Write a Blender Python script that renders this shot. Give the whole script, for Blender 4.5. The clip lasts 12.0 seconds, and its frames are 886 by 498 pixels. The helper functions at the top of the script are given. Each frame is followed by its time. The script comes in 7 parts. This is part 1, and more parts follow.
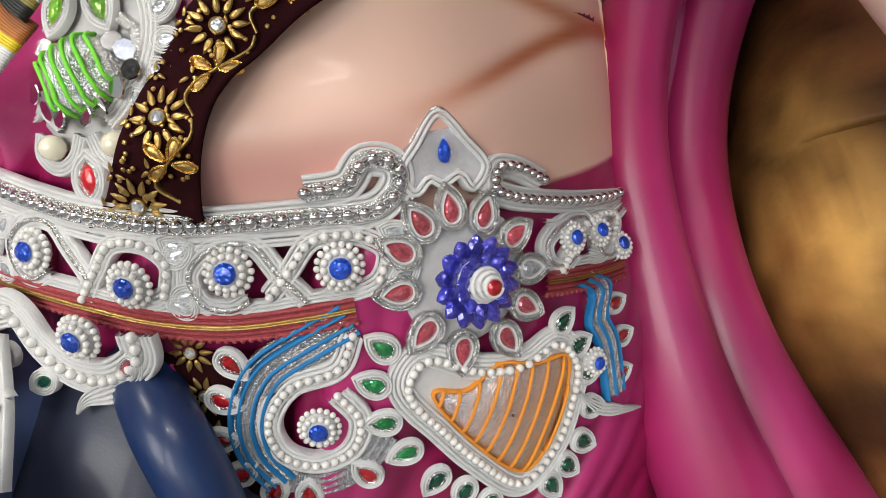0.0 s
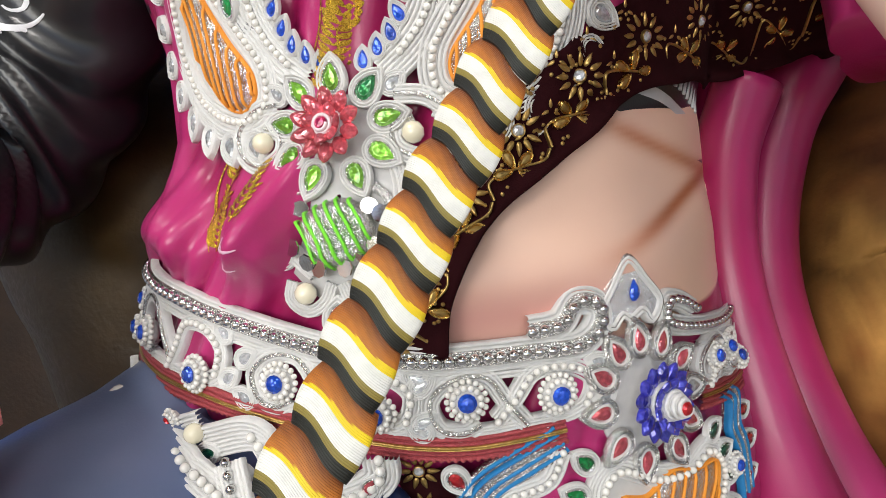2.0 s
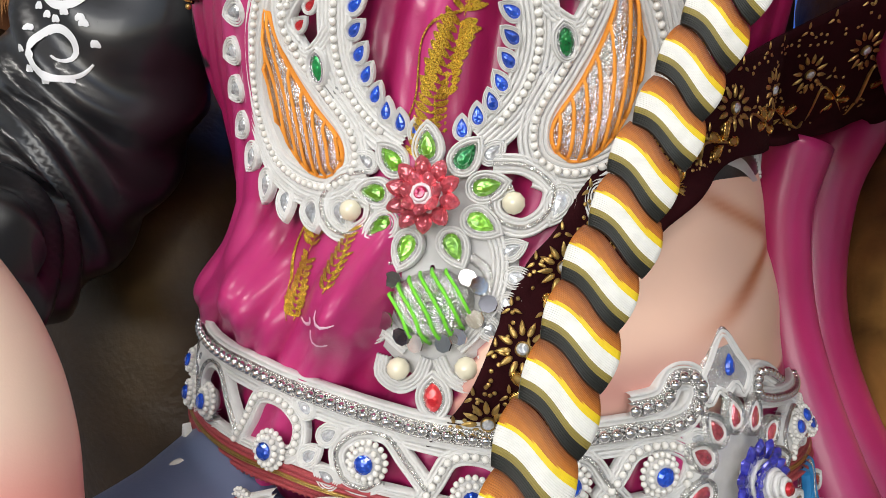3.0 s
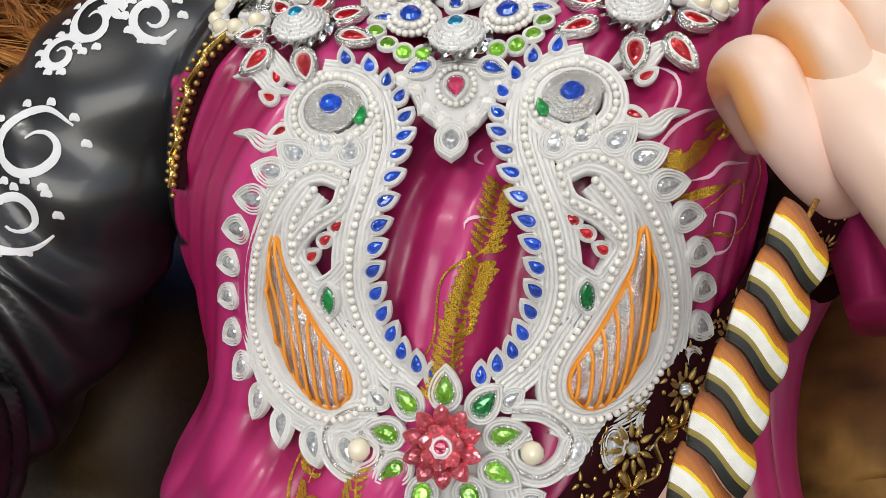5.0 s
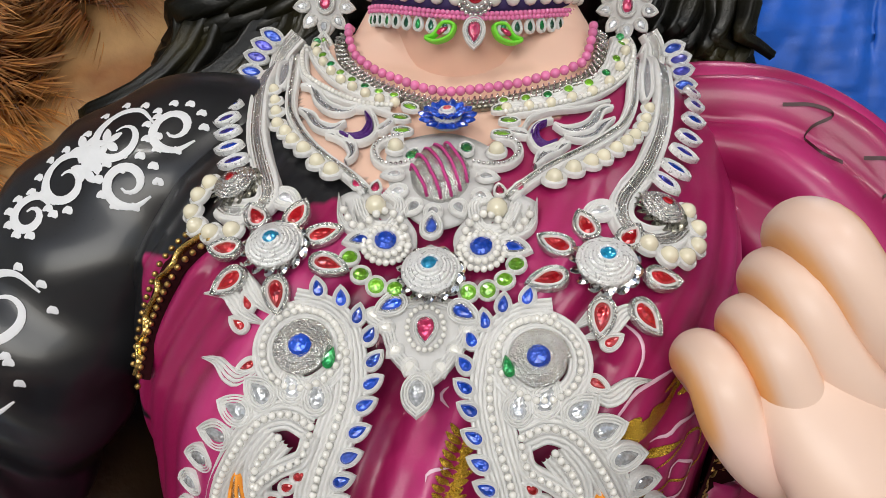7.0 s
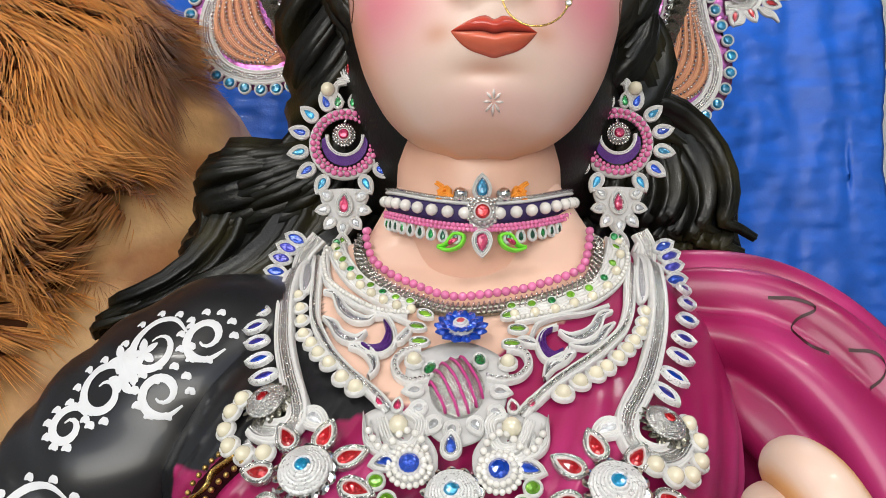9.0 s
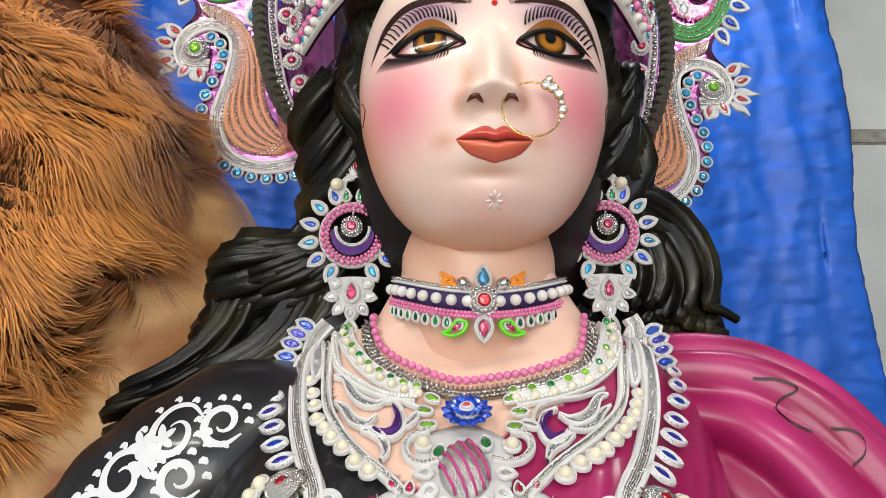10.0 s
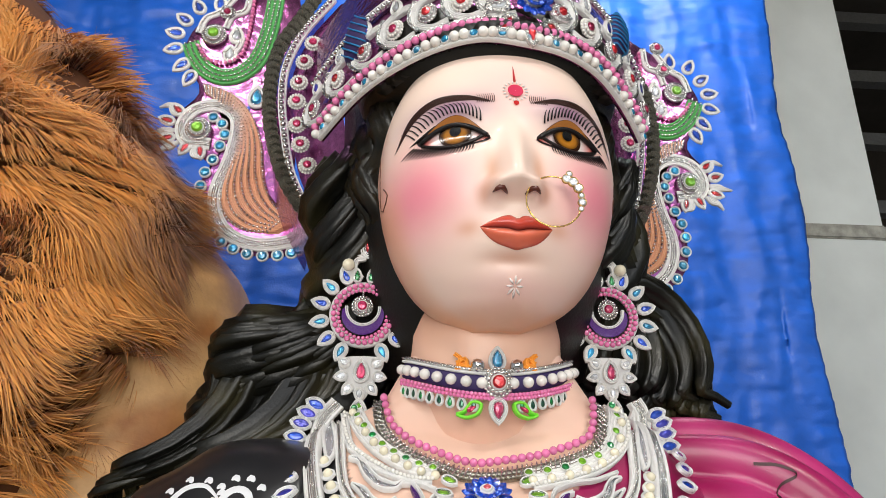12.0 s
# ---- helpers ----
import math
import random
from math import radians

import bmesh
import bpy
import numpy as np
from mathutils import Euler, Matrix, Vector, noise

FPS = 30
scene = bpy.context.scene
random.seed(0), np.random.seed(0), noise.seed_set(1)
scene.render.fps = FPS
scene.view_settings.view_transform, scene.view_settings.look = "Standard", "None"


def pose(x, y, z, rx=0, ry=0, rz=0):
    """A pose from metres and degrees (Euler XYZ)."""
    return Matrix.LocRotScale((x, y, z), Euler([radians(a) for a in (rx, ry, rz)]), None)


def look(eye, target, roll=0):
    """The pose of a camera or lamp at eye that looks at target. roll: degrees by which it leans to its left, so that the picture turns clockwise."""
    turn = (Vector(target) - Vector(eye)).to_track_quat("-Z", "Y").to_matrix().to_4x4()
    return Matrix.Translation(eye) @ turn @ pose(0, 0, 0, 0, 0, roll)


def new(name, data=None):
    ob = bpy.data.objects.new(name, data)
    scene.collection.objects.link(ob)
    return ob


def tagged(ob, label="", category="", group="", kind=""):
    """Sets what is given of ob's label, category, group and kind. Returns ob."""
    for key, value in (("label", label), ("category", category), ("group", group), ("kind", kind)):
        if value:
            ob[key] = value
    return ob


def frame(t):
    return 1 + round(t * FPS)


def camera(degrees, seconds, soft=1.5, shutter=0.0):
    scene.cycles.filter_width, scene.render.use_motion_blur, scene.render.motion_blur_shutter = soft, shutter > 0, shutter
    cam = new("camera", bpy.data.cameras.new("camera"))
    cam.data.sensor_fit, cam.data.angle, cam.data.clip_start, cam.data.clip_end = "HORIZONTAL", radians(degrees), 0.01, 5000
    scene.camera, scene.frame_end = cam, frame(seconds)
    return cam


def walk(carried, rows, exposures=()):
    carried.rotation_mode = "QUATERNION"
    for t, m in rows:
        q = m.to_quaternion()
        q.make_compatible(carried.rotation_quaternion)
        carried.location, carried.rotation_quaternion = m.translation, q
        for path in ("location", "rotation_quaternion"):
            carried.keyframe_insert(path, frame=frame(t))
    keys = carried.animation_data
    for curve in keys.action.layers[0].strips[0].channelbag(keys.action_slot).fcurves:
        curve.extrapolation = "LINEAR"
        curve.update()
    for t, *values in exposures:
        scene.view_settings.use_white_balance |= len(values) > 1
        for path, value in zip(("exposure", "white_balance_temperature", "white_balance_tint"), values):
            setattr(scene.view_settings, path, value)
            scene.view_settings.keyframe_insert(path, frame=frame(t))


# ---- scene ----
cam = camera(66.9, 12.0, soft=0.8)
METRES, EYE, TILT, LEAN, TURN = 0.8, 1.5, -15.0, 4.5, 16.0
ROWS = [
    (0.0, 0.0, 0.0, 0.0, 0.0, 0.0, 0.0),
    (0.5, -0.0389, -0.0194, 0.0122, -0.67, 1.3, 0.07),
    (1.0, -0.0811, -0.0387, 0.0278, -1.45, 2.64, 0.13),
    (1.5, -0.133, -0.059, 0.0382, -2.35, 4.46, 0.58),
    (2.0, -0.1936, -0.0799, 0.05, -3.34, 5.81, 0.81),
    (2.5, -0.2379, -0.0904, 0.0672, -4.48, 7.27, 0.62),
    (3.0, -0.2893, -0.0595, 0.0831, -5.62, 8.71, 0.57),
    (5.0, -0.3725, -0.0644, 0.2351, -13.33, 12.72, 0.77),
    (5.5, -0.3708, -0.0637, 0.2798, -14.26, 12.56, 0.31),
    (6.0, -0.3812, -0.0682, 0.3201, -14.92, 11.88, -0.54),
    (6.5, -0.383, -0.087, 0.3738, -15.47, 11.33, -1.39),
    (7.0, -0.3807, -0.1139, 0.4321, -16.06, 12.24, -1.8),
    (7.5, -0.3892, -0.1298, 0.4705, -15.9, 13.91, -1.8),
    (9.5, -0.4424, -0.215, 0.515, -16.2, 24.97, -0.26),
    (10.0, -0.4643, -0.2418, 0.5091, -16.94, 28.0, 0.0),
    (10.5, -0.4838, -0.2542, 0.5041, -17.94, 30.03, 0.21),
    (11.0, -0.5045, -0.2542, 0.5009, -19.05, 31.81, 0.43),
    (11.5, -0.5239, -0.2528, 0.4995, -19.96, 33.29, 0.62),
    (12.0, -0.5515, -0.2438, 0.4976, -20.8, 34.71, 0.64),
]
walk(cam, [(t, pose(0, 0, EYE, TILT, LEAN, TURN) @ pose(METRES * x, METRES * y, METRES * z, 90 + pitch, roll, yaw)) for t, x, y, z, yaw, pitch, roll in ROWS],
     exposures=[(0.0, 0.12), (2.0, 0.17), (4.0, 0.02), (5.5, -0.16), (7.0, -0.26), (8.5, -0.10), (10.5, 0.02), (12.0, 0.01)])

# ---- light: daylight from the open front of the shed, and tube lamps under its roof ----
world = bpy.data.worlds.new("sky")
scene.world = world
world.use_nodes = True
_wn = world.node_tree
_sky = _wn.nodes.new("ShaderNodeTexSky")
_sky.sky_type, _sky.sun_disc = "NISHITA", False
_sky.sun_elevation, _sky.sun_rotation = radians(50), radians(160)
_wn.links.new(_sky.outputs[0], _wn.nodes["Background"].inputs[0])
_wn.nodes["Background"].inputs[1].default_value = 0.12


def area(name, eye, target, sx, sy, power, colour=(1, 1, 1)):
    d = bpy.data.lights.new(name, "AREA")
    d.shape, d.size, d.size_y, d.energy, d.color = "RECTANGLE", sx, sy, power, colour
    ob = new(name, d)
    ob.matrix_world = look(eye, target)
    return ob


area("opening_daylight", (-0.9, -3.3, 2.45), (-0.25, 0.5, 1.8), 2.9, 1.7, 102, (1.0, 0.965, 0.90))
area("tube_light", (0.9, -1.2, 4.1), (-0.2, 0.6, 1.8), 1.2, 0.12, 26, (1.0, 0.97, 0.92))
area("tube_light", (-1.6, -0.9, 4.1), (-0.3, 0.6, 1.8), 1.2, 0.12, 26, (1.0, 0.97, 0.92))
area("tube_light", (0.3, 1.4, 4.2), (0.3, 2.2, 2.4), 1.2, 0.12, 22, (0.95, 0.98, 1.0))


# ---- materials ----
def mat(name, colour=(0.8, 0.8, 0.8), rough=0.5, metal=0.0, var=0.15, scale=60.0, bump=0.0, bscale=400.0, coat=0.0,
        attr="", sheen=0.0, ior=1.5, spec=0.5, trans=0.0, rand=0.0, rough_var=0.12, cells=0.0):
    m = bpy.data.materials.new(name)
    m.use_nodes = True
    t = m.node_tree
    n, l = t.nodes, t.links
    b = n["Principled BSDF"]
    geo = n.new("ShaderNodeNewGeometry")
    big = n.new("ShaderNodeTexNoise")
    big.inputs["Scale"].default_value, big.inputs["Detail"].default_value = scale, 6
    l.new(geo.outputs["Position"], big.inputs["Vector"])
    fine = n.new("ShaderNodeTexNoise")
    fine.inputs["Scale"].default_value, fine.inputs["Detail"].default_value = bscale, 3
    l.new(geo.outputs["Position"], fine.inputs["Vector"])
    hsv = n.new("ShaderNodeHueSaturation")
    rng = n.new("ShaderNodeMapRange")
    rng.inputs["To Min"].default_value, rng.inputs["To Max"].default_value = 1 - var, 1 + var
    l.new(big.outputs["Fac"], rng.inputs["Value"])
    value = rng.outputs[0]
    if rand:
        info = n.new("ShaderNodeObjectInfo")
        r2 = n.new("ShaderNodeMapRange")
        r2.inputs["To Min"].default_value, r2.inputs["To Max"].default_value = 1 - rand, 1 + rand
        l.new(info.outputs["Random"], r2.inputs["Value"])
        mul = n.new("ShaderNodeMath")
        mul.operation = "MULTIPLY"
        l.new(value, mul.inputs[0])
        l.new(r2.outputs[0], mul.inputs[1])
        value = mul.outputs[0]
    l.new(value, hsv.inputs["Value"])
    if attr:
        a = n.new("ShaderNodeAttribute")
        a.attribute_name = attr
        l.new(a.outputs["Color"], hsv.inputs["Color"])
    else:
        hsv.inputs["Color"].default_value = (*colour, 1)
    l.new(hsv.outputs[0], b.inputs["Base Color"])
    rr = n.new("ShaderNodeMapRange")
    rr.inputs["To Min"].default_value, rr.inputs["To Max"].default_value = max(0.02, rough - rough_var), min(1, rough + rough_var)
    l.new(fine.outputs["Fac"], rr.inputs["Value"])
    l.new(rr.outputs[0], b.inputs["Roughness"])
    b.inputs["Metallic"].default_value, b.inputs["IOR"].default_value = metal, ior
    b.inputs["Specular IOR Level"].default_value = spec
    b.inputs["Coat Weight"].default_value, b.inputs["Coat Roughness"].default_value = coat, 0.08
    b.inputs["Sheen Weight"].default_value = sheen
    b.inputs["Transmission Weight"].default_value = trans
    if bump:
        bp = n.new("ShaderNodeBump")
        bp.inputs["Strength"].default_value, bp.inputs["Distance"].default_value = bump, 0.001
        if cells:
            vo = n.new("ShaderNodeTexVoronoi")
            vo.inputs["Scale"].default_value = cells
            l.new(geo.outputs["Position"], vo.inputs["Vector"])
            inv = n.new("ShaderNodeMath")
            inv.operation = "SUBTRACT"
            inv.inputs[0].default_value = 1.0
            l.new(vo.outputs["Distance"], inv.inputs[1])
            l.new(inv.outputs[0], bp.inputs["Height"])
        else:
            l.new(fine.outputs["Fac"], bp.inputs["Height"])
        l.new(bp.outputs[0], b.inputs["Normal"])
    return m


SKIN = mat("painted_skin", rough=0.42, var=0.03, scale=25, bump=0.05, bscale=900, attr="paint", coat=0.12, rough_var=0.06)
SATIN = mat("painted_magenta_cloth", rough=0.36, var=0.22, scale=16, bump=0.10, bscale=600, attr="paint", coat=0.12)
BLACK = mat("painted_black_cloth", rough=0.33, var=0.2, scale=30, bump=0.08, bscale=700, attr="paint", coat=0.2)
HAIR = mat("painted_dark_hair", rough=0.36, var=0.35, scale=40, bump=0.5, bscale=260, attr="paint", coat=0.05, spec=0.35)
EYE_GLOSS = mat("glossy_paint", rough=0.22, var=0.05, attr="paint", coat=0.3, rough_var=0.03)
BROWN = mat("painted_brown_hide", rough=0.48, var=0.5, scale=22, bump=0.9, bscale=110, attr="paint", spec=0.3)
CORD = mat("white_soutache_cord", (0.82, 0.81, 0.79), 0.55, var=0.10, scale=160, bump=0.9, bscale=1900, rand=0.05)
FELT = mat("white_backing", (0.6, 0.59, 0.58), 0.8, var=0.1, scale=150, bump=0.4, bscale=1800)
PEARL = mat("white_pearl", (0.80, 0.78, 0.73), 0.16, var=0.04, coat=0.6, rand=0.07, spec=0.6)
CREAM_PEARL = mat("cream_pearl", (0.8, 0.74, 0.56), 0.16, var=0.04, coat=0.6, rand=0.08, spec=0.6)
PINK_PEARL = mat("pink_pearl", (0.78, 0.2, 0.42), 0.18, var=0.04, coat=0.5, rand=0.1)
SILVER = mat("silver_bead", (0.72, 0.71, 0.7), 0.14, 1.0, var=0.1, rand=0.1)
WIRE = mat("silver_wire", (0.72, 0.71, 0.69), 0.22, 1.0, var=0.55, scale=700, bump=1.0, bscale=1500, cells=750)
THREAD = mat("silver_thread", (0.86, 0.86, 0.85), 0.3, 0.45, var=0.3, scale=600, bump=0.8, cells=900)
GOLD = mat("gold_metal", (0.78, 0.52, 0.16), 0.25, 1.0, var=0.25, scale=300, bump=0.3)
GLITTER = mat("gold_glitter", (0.66, 0.42, 0.05), 0.28, 0.85, var=0.8, scale=900, bump=1.0, bscale=1400, cells=900)
ANTIQUE = mat("antique_gold", (0.50, 0.33, 0.11), 0.34, 0.9, var=0.5, scale=250, bump=0.5)


def gem_mat(name, colour):
    m = mat(name, colour, 0.07, var=0.85, scale=420, coat=1.0, rand=0.3, rough_var=0.03, spec=0.8, bump=0.55, cells=330)
    t = m.node_tree
    b = t.nodes["Principled BSDF"]
    b.inputs["Metallic"].default_value = 0.45
    return m


BLUE = gem_mat("blue_glass", (0.012, 0.085, 0.62))
DEEP = gem_mat("violet_blue_glass", (0.06, 0.06, 0.5))
AQUA = gem_mat("aqua_glass", (0.01, 0.27, 0.5))
RED = gem_mat("red_glass", (0.55, 0.012, 0.02))
PINKRED = gem_mat("rose_glass", (0.62, 0.1, 0.13))
RUBY = gem_mat("ruby_glass", (0.5, 0.02, 0.1))
GREEN = gem_mat("green_glass", (0.01, 0.3, 0.07))
LIME = gem_mat("lime_glass", (0.2, 0.5, 0.03))
DKGREEN = gem_mat("dark_green_glass", (0.005, 0.09, 0.045))
CLEAR = gem_mat("clear_glass", (0.62, 0.64, 0.66))
ORANGE = mat("orange_cord", (0.9, 0.33, 0.03), 0.5, var=0.1, bump=0.5, bscale=2600)
PEACH = mat("peach_cord", (0.8, 0.4, 0.22), 0.5, var=0.1, bump=0.5, bscale=2600)
LIMECORD = mat("lime_cord", (0.2, 0.75, 0.04), 0.5, var=0.1, bump=0.5, bscale=2600)
GREENCORD = mat("green_cord", (0.09, 0.42, 0.1), 0.5, var=0.1, bump=0.5, bscale=2600)
BLUECORD = mat("blue_cord", (0.01, 0.2, 0.48), 0.45, var=0.1, bump=0.5, bscale=2600)
PINKCORD = mat("magenta_cord", (0.6, 0.04, 0.25), 0.5, var=0.1, bump=0.5, bscale=2600)
PURPLE = mat("purple_beads", (0.09, 0.02, 0.2), 0.25, var=0.5, scale=900, bump=1.0, bscale=1400)
NAVY = mat("navy_velvet", (0.03, 0.015, 0.09), 0.7, var=0.2)
VELVET = mat("maroon_velvet", (0.022, 0.0035, 0.005), 0.95, var=0.35, scale=90, bump=0.5, bscale=900, spec=0.08)
BRAID = mat("red_gold_braid", (0.42, 0.07, 0.08), 0.45, 0.3, var=0.5, scale=500, bump=1.0, bscale=1100)
LILAC = mat("lilac_foil", (0.42, 0.13, 0.33), 0.22, 0.9, var=0.7, scale=90, bump=1.0, bscale=140, cells=60)
SEQUIN = mat("smoky_sequin", (0.22, 0.21, 0.17), 0.28, 0.9, var=0.4, scale=80)
SPANGLE = mat("silver_glitter", (0.66, 0.66, 0.68), 0.22, 0.9, var=0.6, scale=1400, bump=1.0, bscale=1600, cells=1100)


# ---- mesh helpers ----
def obj(name, bm, materials, parent=None, smooth=True, label=""):
    me = bpy.data.meshes.new(name)
    bm.normal_update()
    if smooth:
        for f in bm.faces:
            f.smooth = True
    bm.to_mesh(me)
    bm.free()
    for m in materials if isinstance(materials, (list, tuple)) else [materials]:
        me.materials.append(m)
    ob = new(name, me)
    ob.parent = parent
    if label:
        ob["label"] = label
    return ob


def part(name, bm, material, parent, label="", smooth=True):
    return obj(name, bm, material, parent, smooth, label)


def share(name, me, m, parent):
    """One more object on a mesh that others use too."""
    ob = new(name, me)
    ob.parent = parent
    ob.matrix_local = m
    return ob


def spline(pts, n, closed=False):
    """A smooth curve through a few points, n samples, evenly spaced."""
    p = np.array(pts, float)
    k = len(p)
    if closed:
        q = np.vstack([p[-1], p, p[0], p[1]])
        spans = k
    else:
        q = np.vstack([2 * p[0] - p[1], p, 2 * p[-1] - p[-2]])
        spans = k - 1
    out = []
    for i in range(spans):
        a, b, c, d = q[i:i + 4]
        for s in np.linspace(0, 1, 24, endpoint=False):
            out.append(0.5 * (2 * b + (c - a) * s + (2 * a - 5 * b + 4 * c - d) * s * s + (3 * b - a - 3 * c + d) * s ** 3))
    out.append(p[0] if closed else p[-1])
    out = np.array(out)
    seg = np.r_[0, np.cumsum(np.linalg.norm(np.diff(out, axis=0), axis=1))]
    w = np.linspace(0, seg[-1], n, endpoint=not closed)
    return np.stack([np.interp(w, seg, out[:, j]) for j in range(p.shape[1])], 1)


def arc_length(pts, closed=False):
    c = spline(pts, 200, closed)
    d = float(np.linalg.norm(np.diff(c, axis=0), axis=1).sum())
    return d + (float(np.linalg.norm(c[0] - c[-1])) if closed else 0)


def tube(bm, path, radii, sides=10, mi=0, squash=1.0, col=None, layer=None, cap=True):
    """A tapered tube along a path of points."""
    path = [Vector(p) for p in path]
    rings = []
    ref = Vector((0.3, -1, 0.2)).normalized()
    for i, p in enumerate(path):
        d = (path[min(i + 1, len(path) - 1)] - path[max(i - 1, 0)]).normalized()
        u = (ref - d * ref.dot(d)).normalized()
        v = d.cross(u)
        ref = u
        r = radii[i] if hasattr(radii, "__len__") else radii
        ring = [bm.verts.new(p + (u * math.cos(a) * squash + v * math.sin(a)) * r) for a in np.linspace(0, 2 * math.pi, sides, endpoint=False)]
        rings.append(ring)
    faces = []
    for a, b in zip(rings, rings[1:]):
        for i in range(sides):
            faces.append(bm.faces.new((a[i], a[(i + 1) % sides], b[(i + 1) % sides], b[i])))
    if cap:
        faces += [bm.faces.new(rings[0][::-1]), bm.faces.new(rings[-1])]
    for f in faces:
        f.material_index = mi
    if layer is not None:
        for ring in rings:
            for vtx in ring:
                vtx[layer] = (*(col(vtx.co) if callable(col) else col), 1)
    return rings


def grid(bm, pts, mi=0, wrap=False, layer=None, cols=None):
    """A sheet through an array of points, rows by columns."""
    vs = [[bm.verts.new(p) for p in row] for row in pts]
    w = len(vs[0])
    for i in range(len(vs) - 1):
        for j in range(w if wrap else w - 1):
            f = bm.faces.new((vs[i][j], vs[i][(j + 1) % w], vs[i + 1][(j + 1) % w], vs[i + 1][j]))
            f.material_index = mi if not callable(mi) else mi(i, j)
    if layer is not None:
        for i, row in enumerate(vs):
            for j, v in enumerate(row):
                v[layer] = (*cols[i][j], 1) if not isinstance(cols, tuple) else (*cols, 1)
    return vs


def bump2(x, z, cx, cz, sx, sz):
    return math.exp(-((x - cx) / sx) ** 2 - ((z - cz) / sz) ** 2)


def ramp(v, a, b):
    t = min(1, max(0, (v - a) / (b - a)))
    return t * t * (3 - 2 * t)


def mix(a, b, t):
    return tuple(p + (q - p) * t for p, q in zip(a, b))


# ---- the goddess statue: torso ----
_Z = np.array([1.10, 1.20, 1.30, 1.40, 1.50, 1.58, 1.66, 1.74, 1.83, 1.90, 1.96, 2.02, 2.06, 2.12])
_P = np.array([0.36, 0.335, 0.315, 0.305, 0.318, 0.345, 0.358, 0.368, 0.392, 0.447, 0.512, 0.560, 0.572, 0.575])
_A = np.array([0.33, 0.33, 0.31, 0.285, 0.265, 0.250, 0.264, 0.286, 0.290, 0.285, 0.265, 0.20, 0.125, 0.09])
_C = np.array([-0.30, -0.30, -0.30, -0.30, -0.293, -0.287, -0.285, -0.285, -0.283, -0.275, -0.265, -0.255, -0.252, -0.252])


def profile(z):
    return np.interp(z, _Z, _P), np.interp(z, _Z, _A), np.interp(z, _Z, _C)


_SWELL = ((1.60, 0.004, -0.007, -0.010), (1.69, 0.0, -0.012, -0.010), (1.78, 0.006, 0.024, -0.014), (1.86, -0.017, 0.006, -0.036), (1.94, -0.002, -0.002, 0.004), (2.02, 0.005, 0.036, -0.019))


def swell(x, z):
    """How far the chest departs from its plain form: hollow in the middle, fuller on one side."""
    return sum(w * math.exp(-((x - a) / 0.11) ** 2 - ((z - b) / 0.065) ** 2) for b, *ws in _SWELL for a, w in zip((-0.44, -0.28, -0.12), ws))


def border_z(x):
    """Height of the middle of the sari's border where it crosses the midriff."""
    return float(np.interp(x, [-0.31, -0.285, -0.26, -0.23, -0.19, -0.15, -0.10, -0.04, 0.02, 0.08],
                           [1.40, 1.445, 1.495, 1.525, 1.553, 1.578, 1.607, 1.643, 1.675, 1.70]))


def cloth(x, z):
    """True where the magenta cloth covers the torso."""
    return not (x > -0.30 and z < border_z(x) and z > 1.424)


def folds(x, z):
    """Relief of the draped cloth, metres outward."""
    h = 0.0
    if cloth(x, z):
        w = 1.0 if z < 1.86 else max(0, 1 - (z - 1.86) / 0.08)
        # slanting pleats from the shoulder down to the waist
        s = (x + 0.28) * 0.9 + (z - 1.7) * (-0.42) + 0.012 * math.sin(z * 19)
        h += w * 0.0065 * abs(math.sin(s * 125 + 0.9 * math.sin(s * 31))) + w * 0.007 * math.sin(s * 80) * (0.45 + 0.55 * bump2(x, z, -0.29, 1.68, 0.10, 0.14))
        h += w * 0.006 * math.sin(s * 47 + 1.3)
        h -= w * 0.013 * abs(math.sin(s * 34 + 0.5)) ** 5 * (0.4 + 0.6 * bump2(x, z, -0.28, 1.69, 0.09, 0.16))
        # bunched folds over the belt
        g = math.exp(-((z - 1.515) / 0.032) ** 2) * ramp(-x, 0.30, 0.34)
        h += g * (0.026 + 0.020 * math.sin((x + 0.37) * 66))
    else:
        # soft flesh above the belt, with a crease across the flank
        h += 0.016 * math.exp(-((z - 1.475) / 0.03) ** 2) + 0.010 * math.exp(-((z - 1.555) / 0.03) ** 2) * ramp(x, -0.2, -0.1)
        h -= 0.004 * math.exp(-((z - 1.50 - 0.25 * (x + 0.08)) / 0.007) ** 2) * ramp(x, -0.15, -0.08)
    return h


def front(x, z, relief=True):
    """y of the torso's front at (x, z)."""
    p, a, c = profile(z)
    yc = 0.64
    q = min(0.995, abs(x - c) / a)
    y = yc - (yc - p) * (1 - q ** 2.2) ** (1 / 2.2)
    y -= 0.040 * (bump2(x, z, c - 0.125, 1.752, 0.085, 0.08) + bump2(x, z, c + 0.125, 1.757, 0.085, 0.08))
    y += swell(x, z)
    if relief:
        y -= folds(x, z)
    return y


# MAG_HI: lit tone of MAG, painted on fold crests
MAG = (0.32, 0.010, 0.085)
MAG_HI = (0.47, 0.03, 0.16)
SKINC = (0.86, 0.57, 0.44)
SKIN_HI = (0.84, 0.60, 0.48)
BLK = (0.012, 0.012, 0.014)


